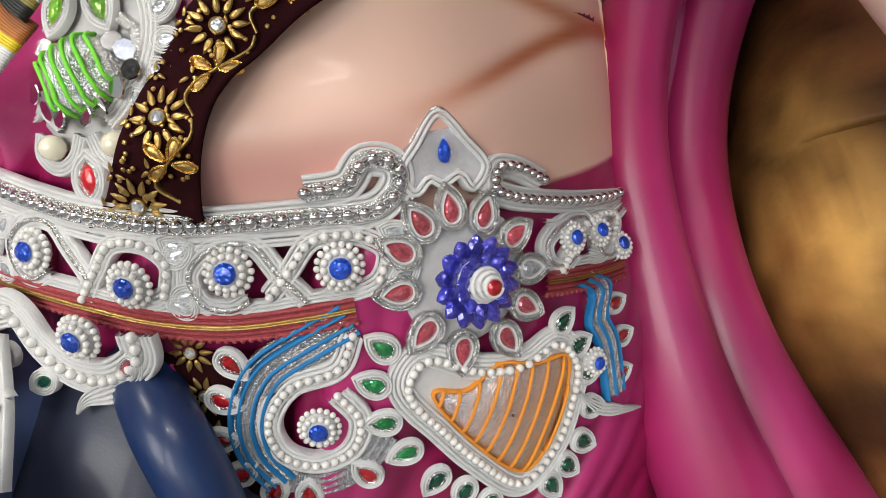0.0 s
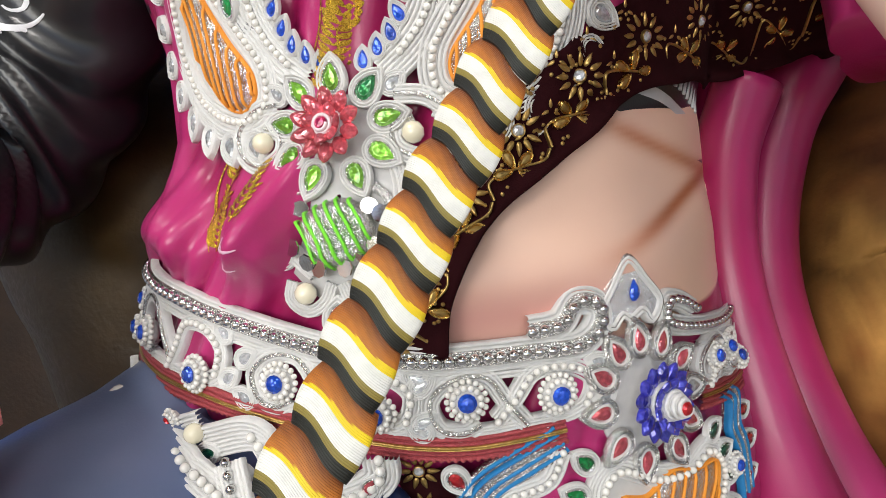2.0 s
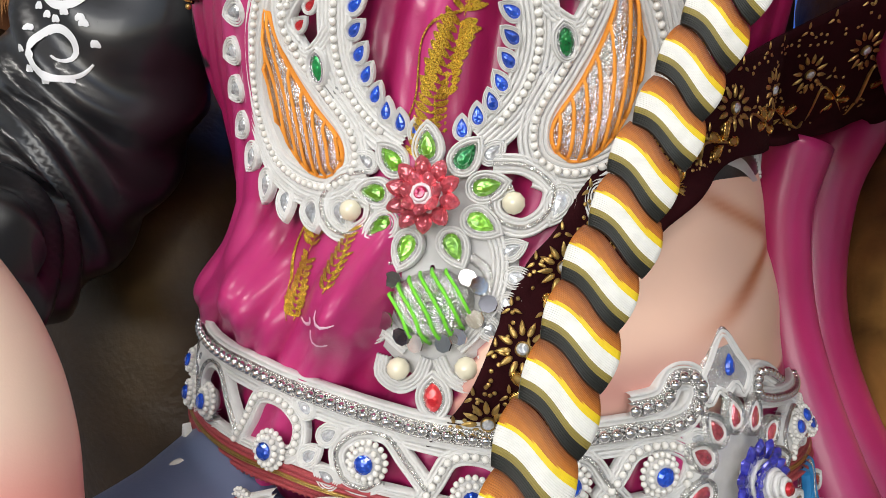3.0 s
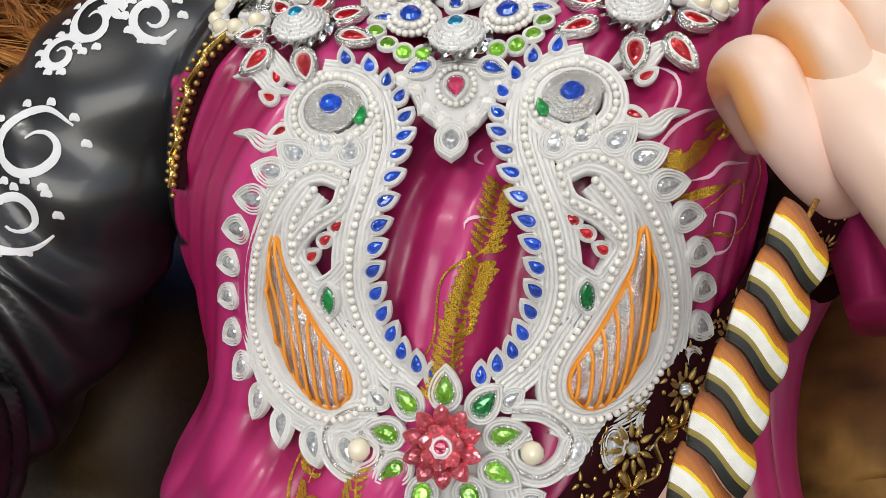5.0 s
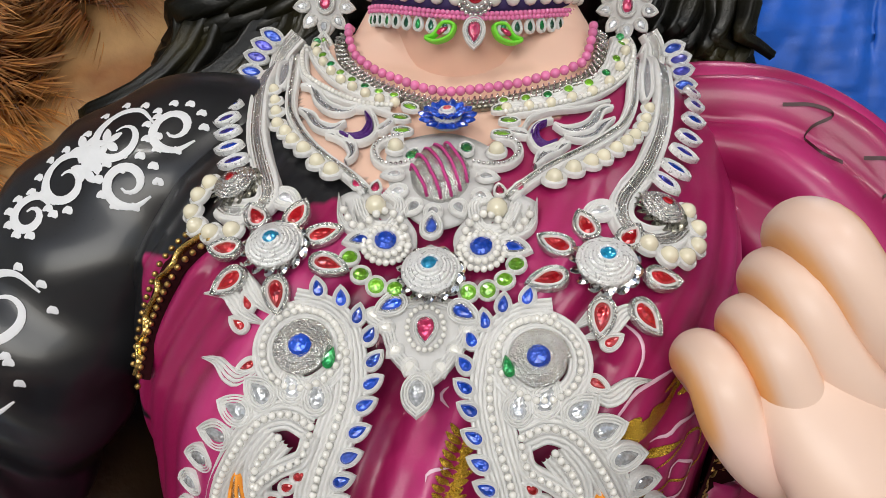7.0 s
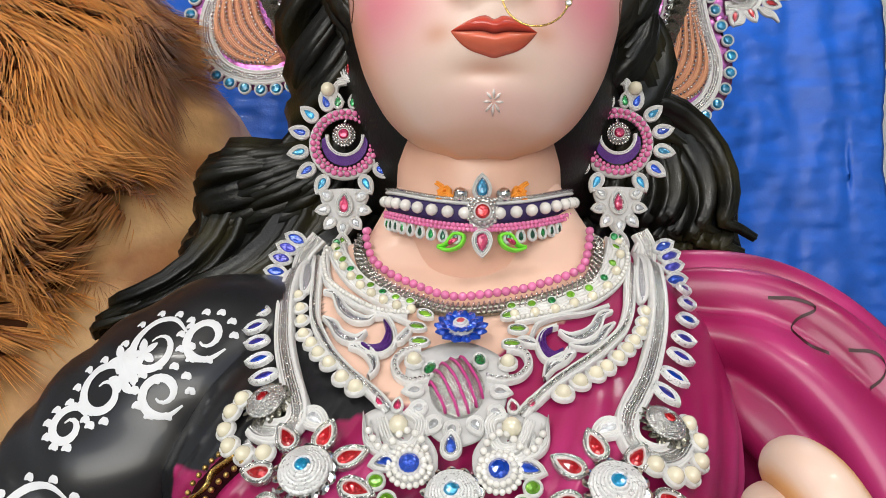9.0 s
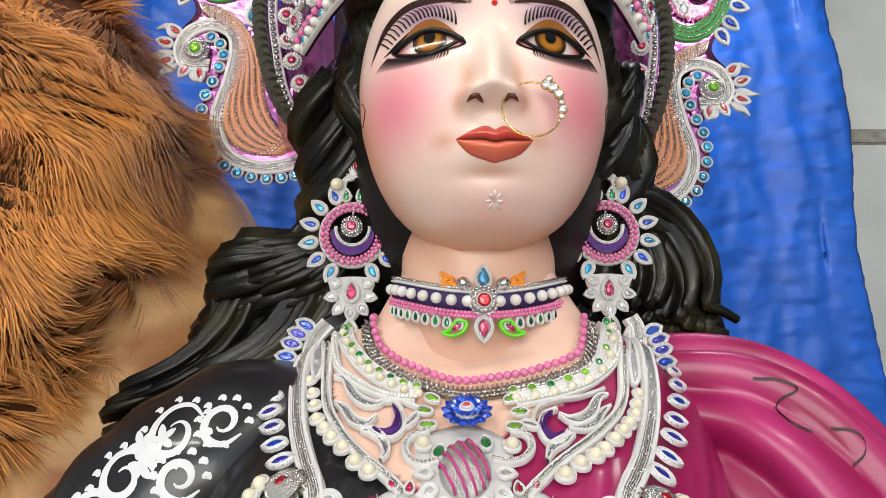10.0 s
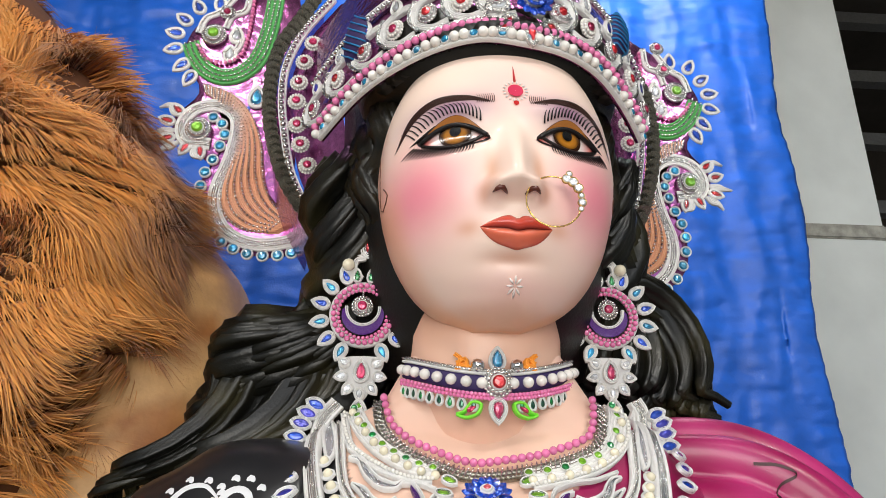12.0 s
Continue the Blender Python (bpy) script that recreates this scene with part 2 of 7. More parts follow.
def torso_paint(x, y, z):
    if z > 1.87 and x < 0.02:
        edge = np.interp(x, [-0.44, -0.43, -0.416, -0.393, -0.361, -0.318, -0.263, -0.210, -0.164, -0.117, -0.095, -0.085], [2.2, 2.04, 1.982, 1.935, 1.909, 1.893, 1.923, 1.947, 1.969, 2.010, 2.054, 2.2])
        if z > edge:
            return SKINC, 0
    if z > 1.845 + (x + 0.5) * 0.28 and x < -0.315 or (x < -0.40 and z > 1.84 and y > 0.44) or (x < -0.455 and z > 1.70 and y > 0.47):
        return BLK, 2
    if not cloth(x, z):
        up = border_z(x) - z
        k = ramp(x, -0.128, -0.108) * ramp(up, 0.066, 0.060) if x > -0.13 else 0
        # pink above the belt and brown creases put the flesh's shading into its colour
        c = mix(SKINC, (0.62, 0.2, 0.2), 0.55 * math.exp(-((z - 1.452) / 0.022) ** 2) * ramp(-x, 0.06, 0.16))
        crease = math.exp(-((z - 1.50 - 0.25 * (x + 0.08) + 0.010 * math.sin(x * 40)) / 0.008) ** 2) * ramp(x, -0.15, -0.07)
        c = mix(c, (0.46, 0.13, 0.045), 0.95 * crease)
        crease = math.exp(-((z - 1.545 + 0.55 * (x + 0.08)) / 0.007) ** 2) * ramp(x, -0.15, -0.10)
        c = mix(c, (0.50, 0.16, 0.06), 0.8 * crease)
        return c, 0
    # crests are coloured lighter and hollows darker, as light would leave them
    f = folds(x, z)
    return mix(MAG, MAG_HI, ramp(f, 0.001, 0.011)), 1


def build_torso(bm, layer):
    zs = np.arange(1.12, 2.121, 0.004)
    th = np.r_[np.linspace(-math.pi / 2, math.pi / 2, 190), np.linspace(math.pi / 2, 1.5 * math.pi, 40)[1:-1]]
    pts, cols, ids = [], [], []
    for z in zs:
        p, a, c = profile(z)
        row, rc, ri = [], [], []
        for t in th:
            sx = math.sin(t)
            x = c + a * math.copysign(abs(sx) ** 0.91, sx)
            if math.cos(t) > -1e-6:
                y = front(x, z)
            else:
                y = 0.64 - (0.20 * math.cos(t)) * (1 if z < 2 else 0.6)
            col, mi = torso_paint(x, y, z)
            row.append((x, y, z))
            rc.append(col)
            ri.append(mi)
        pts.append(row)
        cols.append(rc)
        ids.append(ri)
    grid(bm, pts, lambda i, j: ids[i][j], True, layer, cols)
    # hem of the black blouse under the border, with its white line and strokes
    xs = np.linspace(-0.135, -0.036, 40)
    low = lambda x: float(np.interp(x, [-0.135, -0.113, -0.091, -0.069, -0.054, -0.036], [1.583, 1.576, 1.562, 1.547, 1.536, 1.526]))
    lay = lambda x, z, lift: (x, front(x, z, False) - 0.006 - lift, z)
    grid(bm, [[lay(x, low(x) + (border_z(x) - low(x)) * k, 0.0) for x in xs] for k in np.linspace(0, 1, 10)], 2, False, layer, BLK)
    line = spline([(-0.100, 1.592), (-0.080, 1.584), (-0.062, 1.570), (-0.046, 1.552)], 24)
    grid(bm, [[lay(x, z + k, 0.0015) for x, z in line] for k in (-0.0045, 0.0, 0.0045)], 2, False, layer, (0.55, 0.56, 0.58))
    for x, z in spline([(-0.088, 1.600), (-0.066, 1.590), (-0.046, 1.572)], 11):
        tube(bm, [lay(x + 0.25 * d, z + d, 0.0015) for d in (0.0, 0.007, 0.016)], [0.0018, 0.0012, 0.0003], 6, 2, 1, (0.55, 0.56, 0.58), layer)


# ---- the goddess statue: head ----
HX, HY, HZ = -0.25, 0.56, 2.30
FW, FLOW = 0.143, 0.172


_FZ = np.linspace(2.127, 2.30, 120)


def _smooth(v):
    return np.convolve(np.r_[[v[0]] * 9, v, [v[-1]] * 9], np.ones(19) / 19, "valid")


_FWID = _smooth(np.interp(_FZ, [2.127, 2.131, 2.138, 2.150, 2.168, 2.19, 2.215, 2.26, 2.30], [0.05, 0.24, 0.40, 0.55, 0.69, 0.79, 0.875, 0.965, 1]))
_FDEP = _smooth(np.interp(_FZ, [2.127, 2.131, 2.138, 2.148, 2.16, 2.19, 2.25, 2.30], [0.05, 0.28, 0.45, 0.58, 0.69, 0.835, 0.97, 1]))


def face_form(z):
    """Half width and depth of the head at a height."""
    if z > HZ:
        k = max(0.0001, 1 - ((z - HZ) / 0.20) ** 2.15)
        return FW * k ** 0.48, 0.143 * k ** 0.5
    return FW * float(np.interp(z, _FZ, _FWID)), 0.143 * float(np.interp(z, _FZ, _FDEP))


def face_y(x, z):
    """y of the face's front at (x, z)."""
    w, depth = face_form(z)
    y = HY - depth * max(0.0, 1 - abs((x - HX) / w) ** 2.1) ** 0.5
    ax = abs(x - HX)
    t = (2.335 - z) / (2.335 - 2.250)
    if 0 < t:
        w = 0.011 + 0.008 * min(1, t)
        tip = ramp(t, 0, 1) * (0.030 if t <= 1 else 0.030 * max(0, 1 - (t - 1) / 0.16))
        y -= tip * math.exp(-(ax / w) ** 2)
    y -= 0.016 * bump2(ax, z, 0.021, 2.246, 0.010, 0.011)
    y += 0.007 * bump2(ax, z, 0.058, 2.312, 0.034, 0.017)
    y -= 0.006 * bump2(ax, z, 0.058, 2.342, 0.035, 0.011)
    y -= 0.007 * bump2(ax, z, 0.0, 2.205, 0.034, 0.022)
    y -= 0.008 * bump2(ax, z, 0.0, 2.158, 0.03, 0.02)
    y += 0.004 * bump2(ax, z, 0.0, 2.181, 0.03, 0.008)
    y -= 0.005 * bump2(ax, z, 0.075, 2.235, 0.045, 0.05)
    return y


def face_paint(x, y, z):
    ax = abs(x - HX)
    c = (0.93, 0.72, 0.60)
    c = mix(c, (0.012, 0.01, 0.008), ramp(z, 2.434 - 1.2 * ax * ax, 2.440 - 1.2 * ax * ax))
    c = mix(c, (0.88, 0.25, 0.33), 0.92 * bump2(ax, z, 0.096, 2.254, 0.052, 0.052))
    c = mix(c, (0.90, 0.46, 0.46), 0.45 * bump2(ax, z, 0.0, 2.375, 0.05, 0.04))
    c = mix(c, (0.30, 0.15, 0.27), 0.90 * bump2(ax, z, 0.064, 2.345, 0.042, 0.020))
    c = mix(c, (0.90, 0.45, 0.45), 0.4 * bump2(ax, z, 0.0, 2.158, 0.05, 0.02))
    # airbrushed contours: shading by nose, lips, temples, jaw and chin is in the colour
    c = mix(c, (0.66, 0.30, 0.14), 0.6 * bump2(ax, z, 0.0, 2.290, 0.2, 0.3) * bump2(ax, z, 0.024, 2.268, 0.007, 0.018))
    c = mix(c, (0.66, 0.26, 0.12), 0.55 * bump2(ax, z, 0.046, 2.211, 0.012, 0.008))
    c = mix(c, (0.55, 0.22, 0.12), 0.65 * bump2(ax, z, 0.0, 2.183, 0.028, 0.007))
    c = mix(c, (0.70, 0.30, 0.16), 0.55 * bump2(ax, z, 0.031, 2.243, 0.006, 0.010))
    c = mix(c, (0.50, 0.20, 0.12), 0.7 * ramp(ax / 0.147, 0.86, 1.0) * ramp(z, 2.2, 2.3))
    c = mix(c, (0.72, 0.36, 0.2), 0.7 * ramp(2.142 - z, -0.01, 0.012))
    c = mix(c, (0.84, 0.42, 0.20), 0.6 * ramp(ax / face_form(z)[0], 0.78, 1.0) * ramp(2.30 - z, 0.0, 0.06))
    return c


def build_head(bm, layer):
    pts, cols = [], []
    for v in np.linspace(-0.995, 0.995, 150):
        row, rc = [], []
        z = HZ + (FLOW if v < 0 else 0.20) * math.copysign(abs(v) ** 0.9, v)
        w = face_form(z)[0]
        for t in np.r_[np.linspace(-math.pi / 2, math.pi / 2, 140), np.linspace(math.pi / 2, 1.5 * math.pi, 30)[1:-1]]:
            x = HX + w * math.sin(t) * 0.999
            y = face_y(x, z) if math.cos(t) > -1e-6 else HY - math.cos(t) * w * 0.9
            row.append((x, y, z))
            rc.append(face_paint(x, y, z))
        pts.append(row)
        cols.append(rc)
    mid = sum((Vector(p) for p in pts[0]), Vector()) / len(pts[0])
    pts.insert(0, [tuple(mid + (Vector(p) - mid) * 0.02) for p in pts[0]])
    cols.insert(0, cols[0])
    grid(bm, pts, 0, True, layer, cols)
    # neck, its shade under the chin and at the base painted into the colour
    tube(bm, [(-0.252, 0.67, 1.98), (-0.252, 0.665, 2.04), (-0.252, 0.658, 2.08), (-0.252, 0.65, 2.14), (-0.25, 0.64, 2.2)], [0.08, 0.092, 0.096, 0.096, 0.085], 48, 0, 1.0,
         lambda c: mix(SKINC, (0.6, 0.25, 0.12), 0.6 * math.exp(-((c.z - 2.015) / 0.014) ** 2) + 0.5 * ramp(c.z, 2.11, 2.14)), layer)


def flat_patch(bm, layer, outline, colour, lift, mi=0, steps=6):
    """A thin painted shape on the face: outline of (x, z), filled towards its middle."""
    o = np.array(outline)
    mid = o.mean(0)
    rows = []
    for s in np.linspace(1, 0.02, steps):
        q = mid + (o - mid) * s
        rows.append([(x, face_y(x, z) - lift, z) for x, z in q])
    cols = [[colour(x, z) if callable(colour) else colour for x, y, z in r] for r in rows]
    grid(bm, rows, mi, True, layer, cols)


def build_features(bm, layer):
    for sd in (-1, 1):
        ex = HX + sd * 0.060
        X = lambda u: ex + sd * u
        # eye: white with rosy corners, iris, pupil, lids
        al = [(X(0.036), 2.3130), (X(0.02), 2.3240), (X(0.0), 2.3270), (X(-0.018), 2.3210), (X(-0.033), 2.3060), (X(-0.014), 2.3010), (X(0.006), 2.2990), (X(0.024), 2.3040)]
        al = spline(al, 40, True)
        flat_patch(bm, layer, al.mean(0) + (al - al.mean(0)) * [1.10, 1.16], (0.02, 0.008, 0.008), 0.0006, 3)
        flat_patch(bm, layer, al, lambda x, z: mix((0.75, 0.70, 0.68), (0.55, 0.12, 0.10), ramp(abs(x - ex), 0.012, 0.032)), 0.0012, 4)
        ci = [(ex + 0.0165 * math.cos(a), min(2.3265, 2.3135 + 0.016 * math.sin(a))) for a in np.linspace(0, 2 * math.pi, 32, endpoint=False)]
        flat_patch(bm, layer, ci, lambda x, z: mix((0.42, 0.16, 0.012), (0.02, 0.006, 0.002), ramp(math.hypot(x - ex, z - 2.3150), 0.009, 0.0145) + ramp(z, 2.3170, 2.3250)), 0.0032, 4)
        ci = [(ex + 0.0058 * math.cos(a), 2.3170 + 0.0058 * math.sin(a)) for a in np.linspace(0, 2 * math.pi, 20, endpoint=False)]
        flat_patch(bm, layer, ci, (0.004, 0.003, 0.003), 0.0044, 4, 3)
        # glint: a pale dot painted on the pupil like a reflection
        ci = [(ex + 0.0018 * math.cos(a) - 0.002, 2.3225 + 0.0016 * math.sin(a)) for a in np.linspace(0, 2 * math.pi, 12, endpoint=False)]
        flat_patch(bm, layer, ci, (0.8, 0.75, 0.7), 0.0052, 4, 3)
        # golden upper lid
        lid = [(X(u), 2.3238 - 12.5 * (u - 0.002) ** 2 * (1 if u > 0 else 1.15)) for u in np.linspace(-0.032, 0.036, 16)]
        low = [(x, z + 0.0078 * math.sin(math.pi * i / 15) + 0.001) for i, (x, z) in enumerate(lid)]
        grid(bm, [[(x, face_y(x, z) - 0.0044, z) for x, z in r] for r in (lid, low)], 4, False, layer, (0.34, 0.12, 0.02))
        tube(bm, [(x, face_y(x, z) - 0.0030, z) for x, z in low], 0.0011, 6, 3, 1, (0.02, 0.008, 0.01), layer)
        tube(bm, [(x, face_y(x, z) - 0.0040, z) for x, z in lid], 0.0028, 6, 3, 1, (0.006, 0.004, 0.004), layer)
        lowl = [(X(u), 2.2990 + 9 * (u - 0.004) ** 2) for u in np.linspace(-0.032, 0.034, 16)]
        tube(bm, [(x, face_y(x, z) - 0.0022, z) for x, z in lowl], 0.0020, 6, 3, 1, (0.01, 0.005, 0.005), layer)
        for i, u in enumerate(np.linspace(-0.026, 0.042, 19)):
            z0 = 2.3370 - 12 * (u - 0.004) ** 2
            p = [(X(u), z0), (X(u + 0.003 + u * 0.10), z0 + 0.009), (X(u + 0.007 + u * 0.18), z0 + 0.0145)]
            tube(bm, [(x, face_y(x, z) - 0.001, z) for x, z in spline(p, 5)], [0.0011, 0.0011, 0.0009, 0.0006, 0.0002], 4, 3, 1, (0.01, 0.005, 0.006), layer)
        for i, u in enumerate(np.linspace(-0.018, 0.042, 22)):
            z0 = 2.2980 + 9 * (u - 0.004) ** 2 * 0.8
            p = [(X(u), z0), (X(u + 0.002 + u * 0.12), z0 - 0.004), (X(u + 0.005 + u * 0.2), z0 - 0.0085)]
            tube(bm, [(x, face_y(x, z) - 0.001, z) for x, z in spline(p, 5)], [0.0010, 0.0009, 0.0008, 0.0005, 0.0002], 4, 3, 1, (0.01, 0.005, 0.006), layer)
        # winged line and brow
        tube(bm, [(x, face_y(x, z) - 0.001, z) for x, z in spline([(X(0.02), 2.3270), (X(0.036), 2.3170), (X(0.047), 2.3120)], 8)], [0.0015, 0.0018, 0.002, 0.002, 0.0018, 0.0014, 0.0008, 0.0002], 6, 3, 1, (0.008, 0.005, 0.005), layer)
        top = spline([(X(0.063), 2.314), (X(0.048), 2.348), (X(0.024), 2.3640), (X(-0.008), 2.3615), (X(-0.036), 2.350)], 24)
        bot = spline([(X(0.063), 2.313), (X(0.044), 2.340), (X(0.021), 2.3535), (X(-0.008), 2.3525), (X(-0.036), 2.348)], 24)
        grid(bm, [[(x, face_y(x, z) - 0.0009, z) for x, z in top * (1 - k) + bot * k] for k in (0, 0.33, 0.66, 1)], 3, False, layer, (0.03, 0.011, 0.008))
        for i in range(9):
            u = -0.022 - i * 0.0022
            tube(bm, [(x, face_y(x, z) - 0.0009, z) for x, z in spline([(X(u), 2.3470), (X(u - 0.002), 2.3535), (X(u - 0.0005), 2.3605)], 4)], [0.0004, 0.0005, 0.0004, 0.0001], 4, 3, 1, (0.06, 0.025, 0.02), layer)
        # nostril
        tube(bm, [(x, face_y(x, z) - 0.0006, z) for x, z in spline([(X(-0.051), 2.240), (X(-0.044), 2.243), (X(-0.036), 2.240)], 6)], [0.0008, 0.0022, 0.003, 0.003, 0.002, 0.0006], 6, 0, 1, (0.10, 0.02, 0.01), layer)
        # ear
        tube(bm, [(HX + sd * 0.138, 0.64, 2.365), (HX + sd * 0.152, 0.655, 2.37), (HX + sd * 0.160, 0.665, 2.35), (HX + sd * 0.156, 0.66, 2.315), (HX + sd * 0.146, 0.65, 2.292), (HX + sd * 0.138, 0.645, 2.285)], [0.010, 0.012, 0.013, 0.013, 0.014, 0.010], 12, 0, 1.0, (0.74, 0.40, 0.27), layer)
    # lips: two full rolls that meet in a line
    us = np.linspace(-1, 1, 41)
    mid = [2.2075 + 0.0035 * u * u - 0.002 * math.exp(-(u / 0.2) ** 2) for u in us]
    upz = [m + 0.0160 * (1 - abs(u) ** 1.7) - 0.003 * math.exp(-(u / 0.12) ** 2) for u, m in zip(us, mid)]
    loz = [m - 0.0165 * (1 - abs(u) ** 3.0) for u, m in zip(us, mid)]
    for edge, bulge, c0 in ((upz, 0.0060, (0.55, 0.055, 0.03)), (loz, 0.0070, (0.72, 0.15, 0.08))):
        rows, cols = [], []
        for k in np.linspace(0, 1, 9):
            row, rc = [], []
            for u, m, e in zip(us, mid, edge):
                x, z = HX + 0.003 + 0.0375 * u, m + (e - m) * k
                row.append((x, face_y(x, z) - bulge * math.sin(math.pi * (0.12 + 0.88 * k)) * (1 - abs(u) ** 3) - 0.0006, z))
                rc.append(mix((0.09, 0.008, 0.006), c0, ramp(k, 0.0, 0.22)) if k < 0.9 else mix(c0, (0.30, 0.03, 0.02), 0.7))
            rows.append(row)
            cols.append(rc)
        grid(bm, rows, 4, False, layer, cols)
    # forehead mark and chin mark
    bz = 2.364
    ring = lambda r: [(HX + 0.004 + r * math.cos(a), bz + r * math.sin(a)) for a in np.linspace(0, 2 * math.pi, 20, endpoint=False)]
    flat_patch(bm, layer, ring(0.0085), (0.62, 0.04, 0.10), 0.0022, 4, 4)
    for i in range(18):
        a = i * math.tau / 18
        p = [(HX + 0.004 + r * math.cos(a), bz + r * math.sin(a)) for r in (0.0105, 0.0125, 0.0145)]
        tube(bm, [(x, face_y(x, z) - 0.001, z) for x, z in p], [0.0006, 0.0012, 0.0005], 5, 0, 1, (0.8, 0.74, 0.7), layer)
    tube(bm, [(HX + 0.004, face_y(HX, z) - 0.001, z) for z in (2.378, 2.386, 2.394, 2.402)], [0.0014, 0.0012, 0.0008, 0.0002], 6, 0, 1, (0.5, 0.02, 0.02), layer)
    flat_patch(bm, layer, [(HX + 0.004 + 0.003 * math.cos(a), 2.3475 + 0.003 * math.sin(a)) for a in np.linspace(0, 2 * math.pi, 12, endpoint=False)], (0.5, 0.02, 0.02), 0.0012, 4, 3)
    for i in range(8):
        a = i * math.tau / 8
        p = [(HX + 0.004 + r * math.cos(a), 2.157 + r * math.sin(a)) for r in (0.002, 0.006, 0.009)]
        tube(bm, [(x, face_y(x, z) - 0.0008, z) for x, z in p], [0.0005, 0.0016, 0.0004], 5, 0, 1, (0.82, 0.74, 0.7), layer)
    # painted curls by the ears
    for sd in (-1, 1):
        p = [(HX + sd * 0.140, 2.33), (HX + sd * 0.139, 2.29), (HX + sd * 0.136, 2.262), (HX + sd * 0.130, 2.272), (HX + sd * 0.135, 2.285)]
        tube(bm, [(x, face_y(x, z) - 0.001, z) for x, z in spline(p, 16)], 0.0008, 5, 3, 1, (0.12, 0.04, 0.02), layer)


def groove(rings):
    """Carve strands along a lock of hair."""
    for i, ring in enumerate(rings):
        mid = sum((v.co for v in ring), Vector()) / len(ring)
        for j, v in enumerate(ring):
            v.co += (v.co - mid) * (0.17 * math.cos(5 * math.tau * j / len(ring) + 0.12 * i) + 0.08 * math.cos(3 * math.tau * j / len(ring) - 0.2 * i))


def build_hair(bm, layer):
    rnd = random.Random(5)
    for sd in (-1, 1):
        # cap of hair beside the face
        for i in range(34):
            k = i / 33
            pts = []
            y0 = 0.545 + 0.16 * k
            out = 0.124 + 0.06 * k
            ph = rnd.random() * 6
            for j, s in enumerate(np.linspace(0, 1, 16)):
                wx = 0.011 * math.sin(15 * s + ph)
                z = 2.475 - (0.20 + 0.10 * k) * s
                pts.append((HX + sd * (out - 0.02 + 0.045 * math.sin(math.pi * min(1, s * 1.0) * 0.62) + wx), y0 + 0.10 * s + 0.012 * math.cos(14 * s + ph), z))
            rings = tube(bm, pts, [0.012 + 0.008 * math.sin(math.pi * s) for s in np.linspace(0, 1, 16)], 16, 3, 1,
                 lambda c: mix((0.004, 0.004, 0.003), (0.020, 0.015, 0.007), 0.5 + 0.5 * math.sin(c.z * 160 + c.x * 90)), layer)
            groove(rings)
        # waves combed back from the brow, under the crown
        for i in range(12):
            k = i / 11
            pts = [(HX + sd * (0.004 + 0.135 * k) * (1 + 0.1 * s), 0.428 + 0.09 * k * k + 0.10 * s, 2.444 - 0.02 * k * k + 0.11 * math.sin(1.2 * s)) for s in np.linspace(0, 1, 10)]
            tube(bm, pts, 0.013, 7, 3, 1, (0.008, 0.007, 0.005), layer)
        if sd > 0:
            tube(bm, [(HX, 0.61, 2.425), (HX, 0.61, 2.46), (HX, 0.62, 2.52), (HX, 0.64, 2.60)], [0.166, 0.178, 0.17, 0.12], 40, 3, 1, (0.008, 0.007, 0.005), layer)
            tube(bm, [(HX, 0.76, 2.10), (HX, 0.75, 2.22), (HX, 0.74, 2.36), (HX, 0.74, 2.50), (HX, 0.74, 2.62)], [0.15, 0.185, 0.20, 0.205, 0.15], 40, 3, 1, (0.006, 0.005, 0.004), layer)
        # long locks to the shoulders
        for i in range(84):
            k = rnd.random()
            m = rnd.random()
            ph = 3.2 * k + 2.4 * m + rnd.random() * 0.9
            end = Vector((-0.74, 0.80, 1.90)) if sd < 0 else Vector((0.11, 0.78, 2.03))
            mid = Vector((-0.555, 0.80, 2.135)) if sd < 0 else Vector((0.005, 0.79, 2.20))
            start = Vector((HX + sd * (0.165 + 0.03 * m), 0.66 + 0.14 * k, 2.36 + 0.06 * m))
            inner = Vector((-sd * 0.17 * m, 0.02 * k, -0.03 * m))
            pts = spline([start, start + Vector((sd * 0.012, 0.03, -0.13)), mid + inner + Vector((0, -0.07 * k, 0.03 * k)), end + inner * 1.25 + Vector((0, -0.07 * k, -0.03 + 0.05 * k))], 26)
            pts = [Vector(p) + Vector((0.026 * math.sin(13 * s + ph), 0.018 * math.cos(12 * s + ph), 0.024 * math.cos(13 * s + ph))) for p, s in zip(pts, np.linspace(0, 1.2, 26))]
            rings = tube(bm, pts, [0.023 * (0.55 + 0.6 * math.sin(math.pi * min(1, s + 0.1))) * (1 - 0.6 * s ** 3) for s in np.linspace(0, 1, 26)], 18, 3, 1,
                 lambda c: mix((0.003, 0.003, 0.002), (0.030, 0.026, 0.010), ramp(noise.noise(c * 16), -0.1, 0.6)), layer)
            groove(rings)


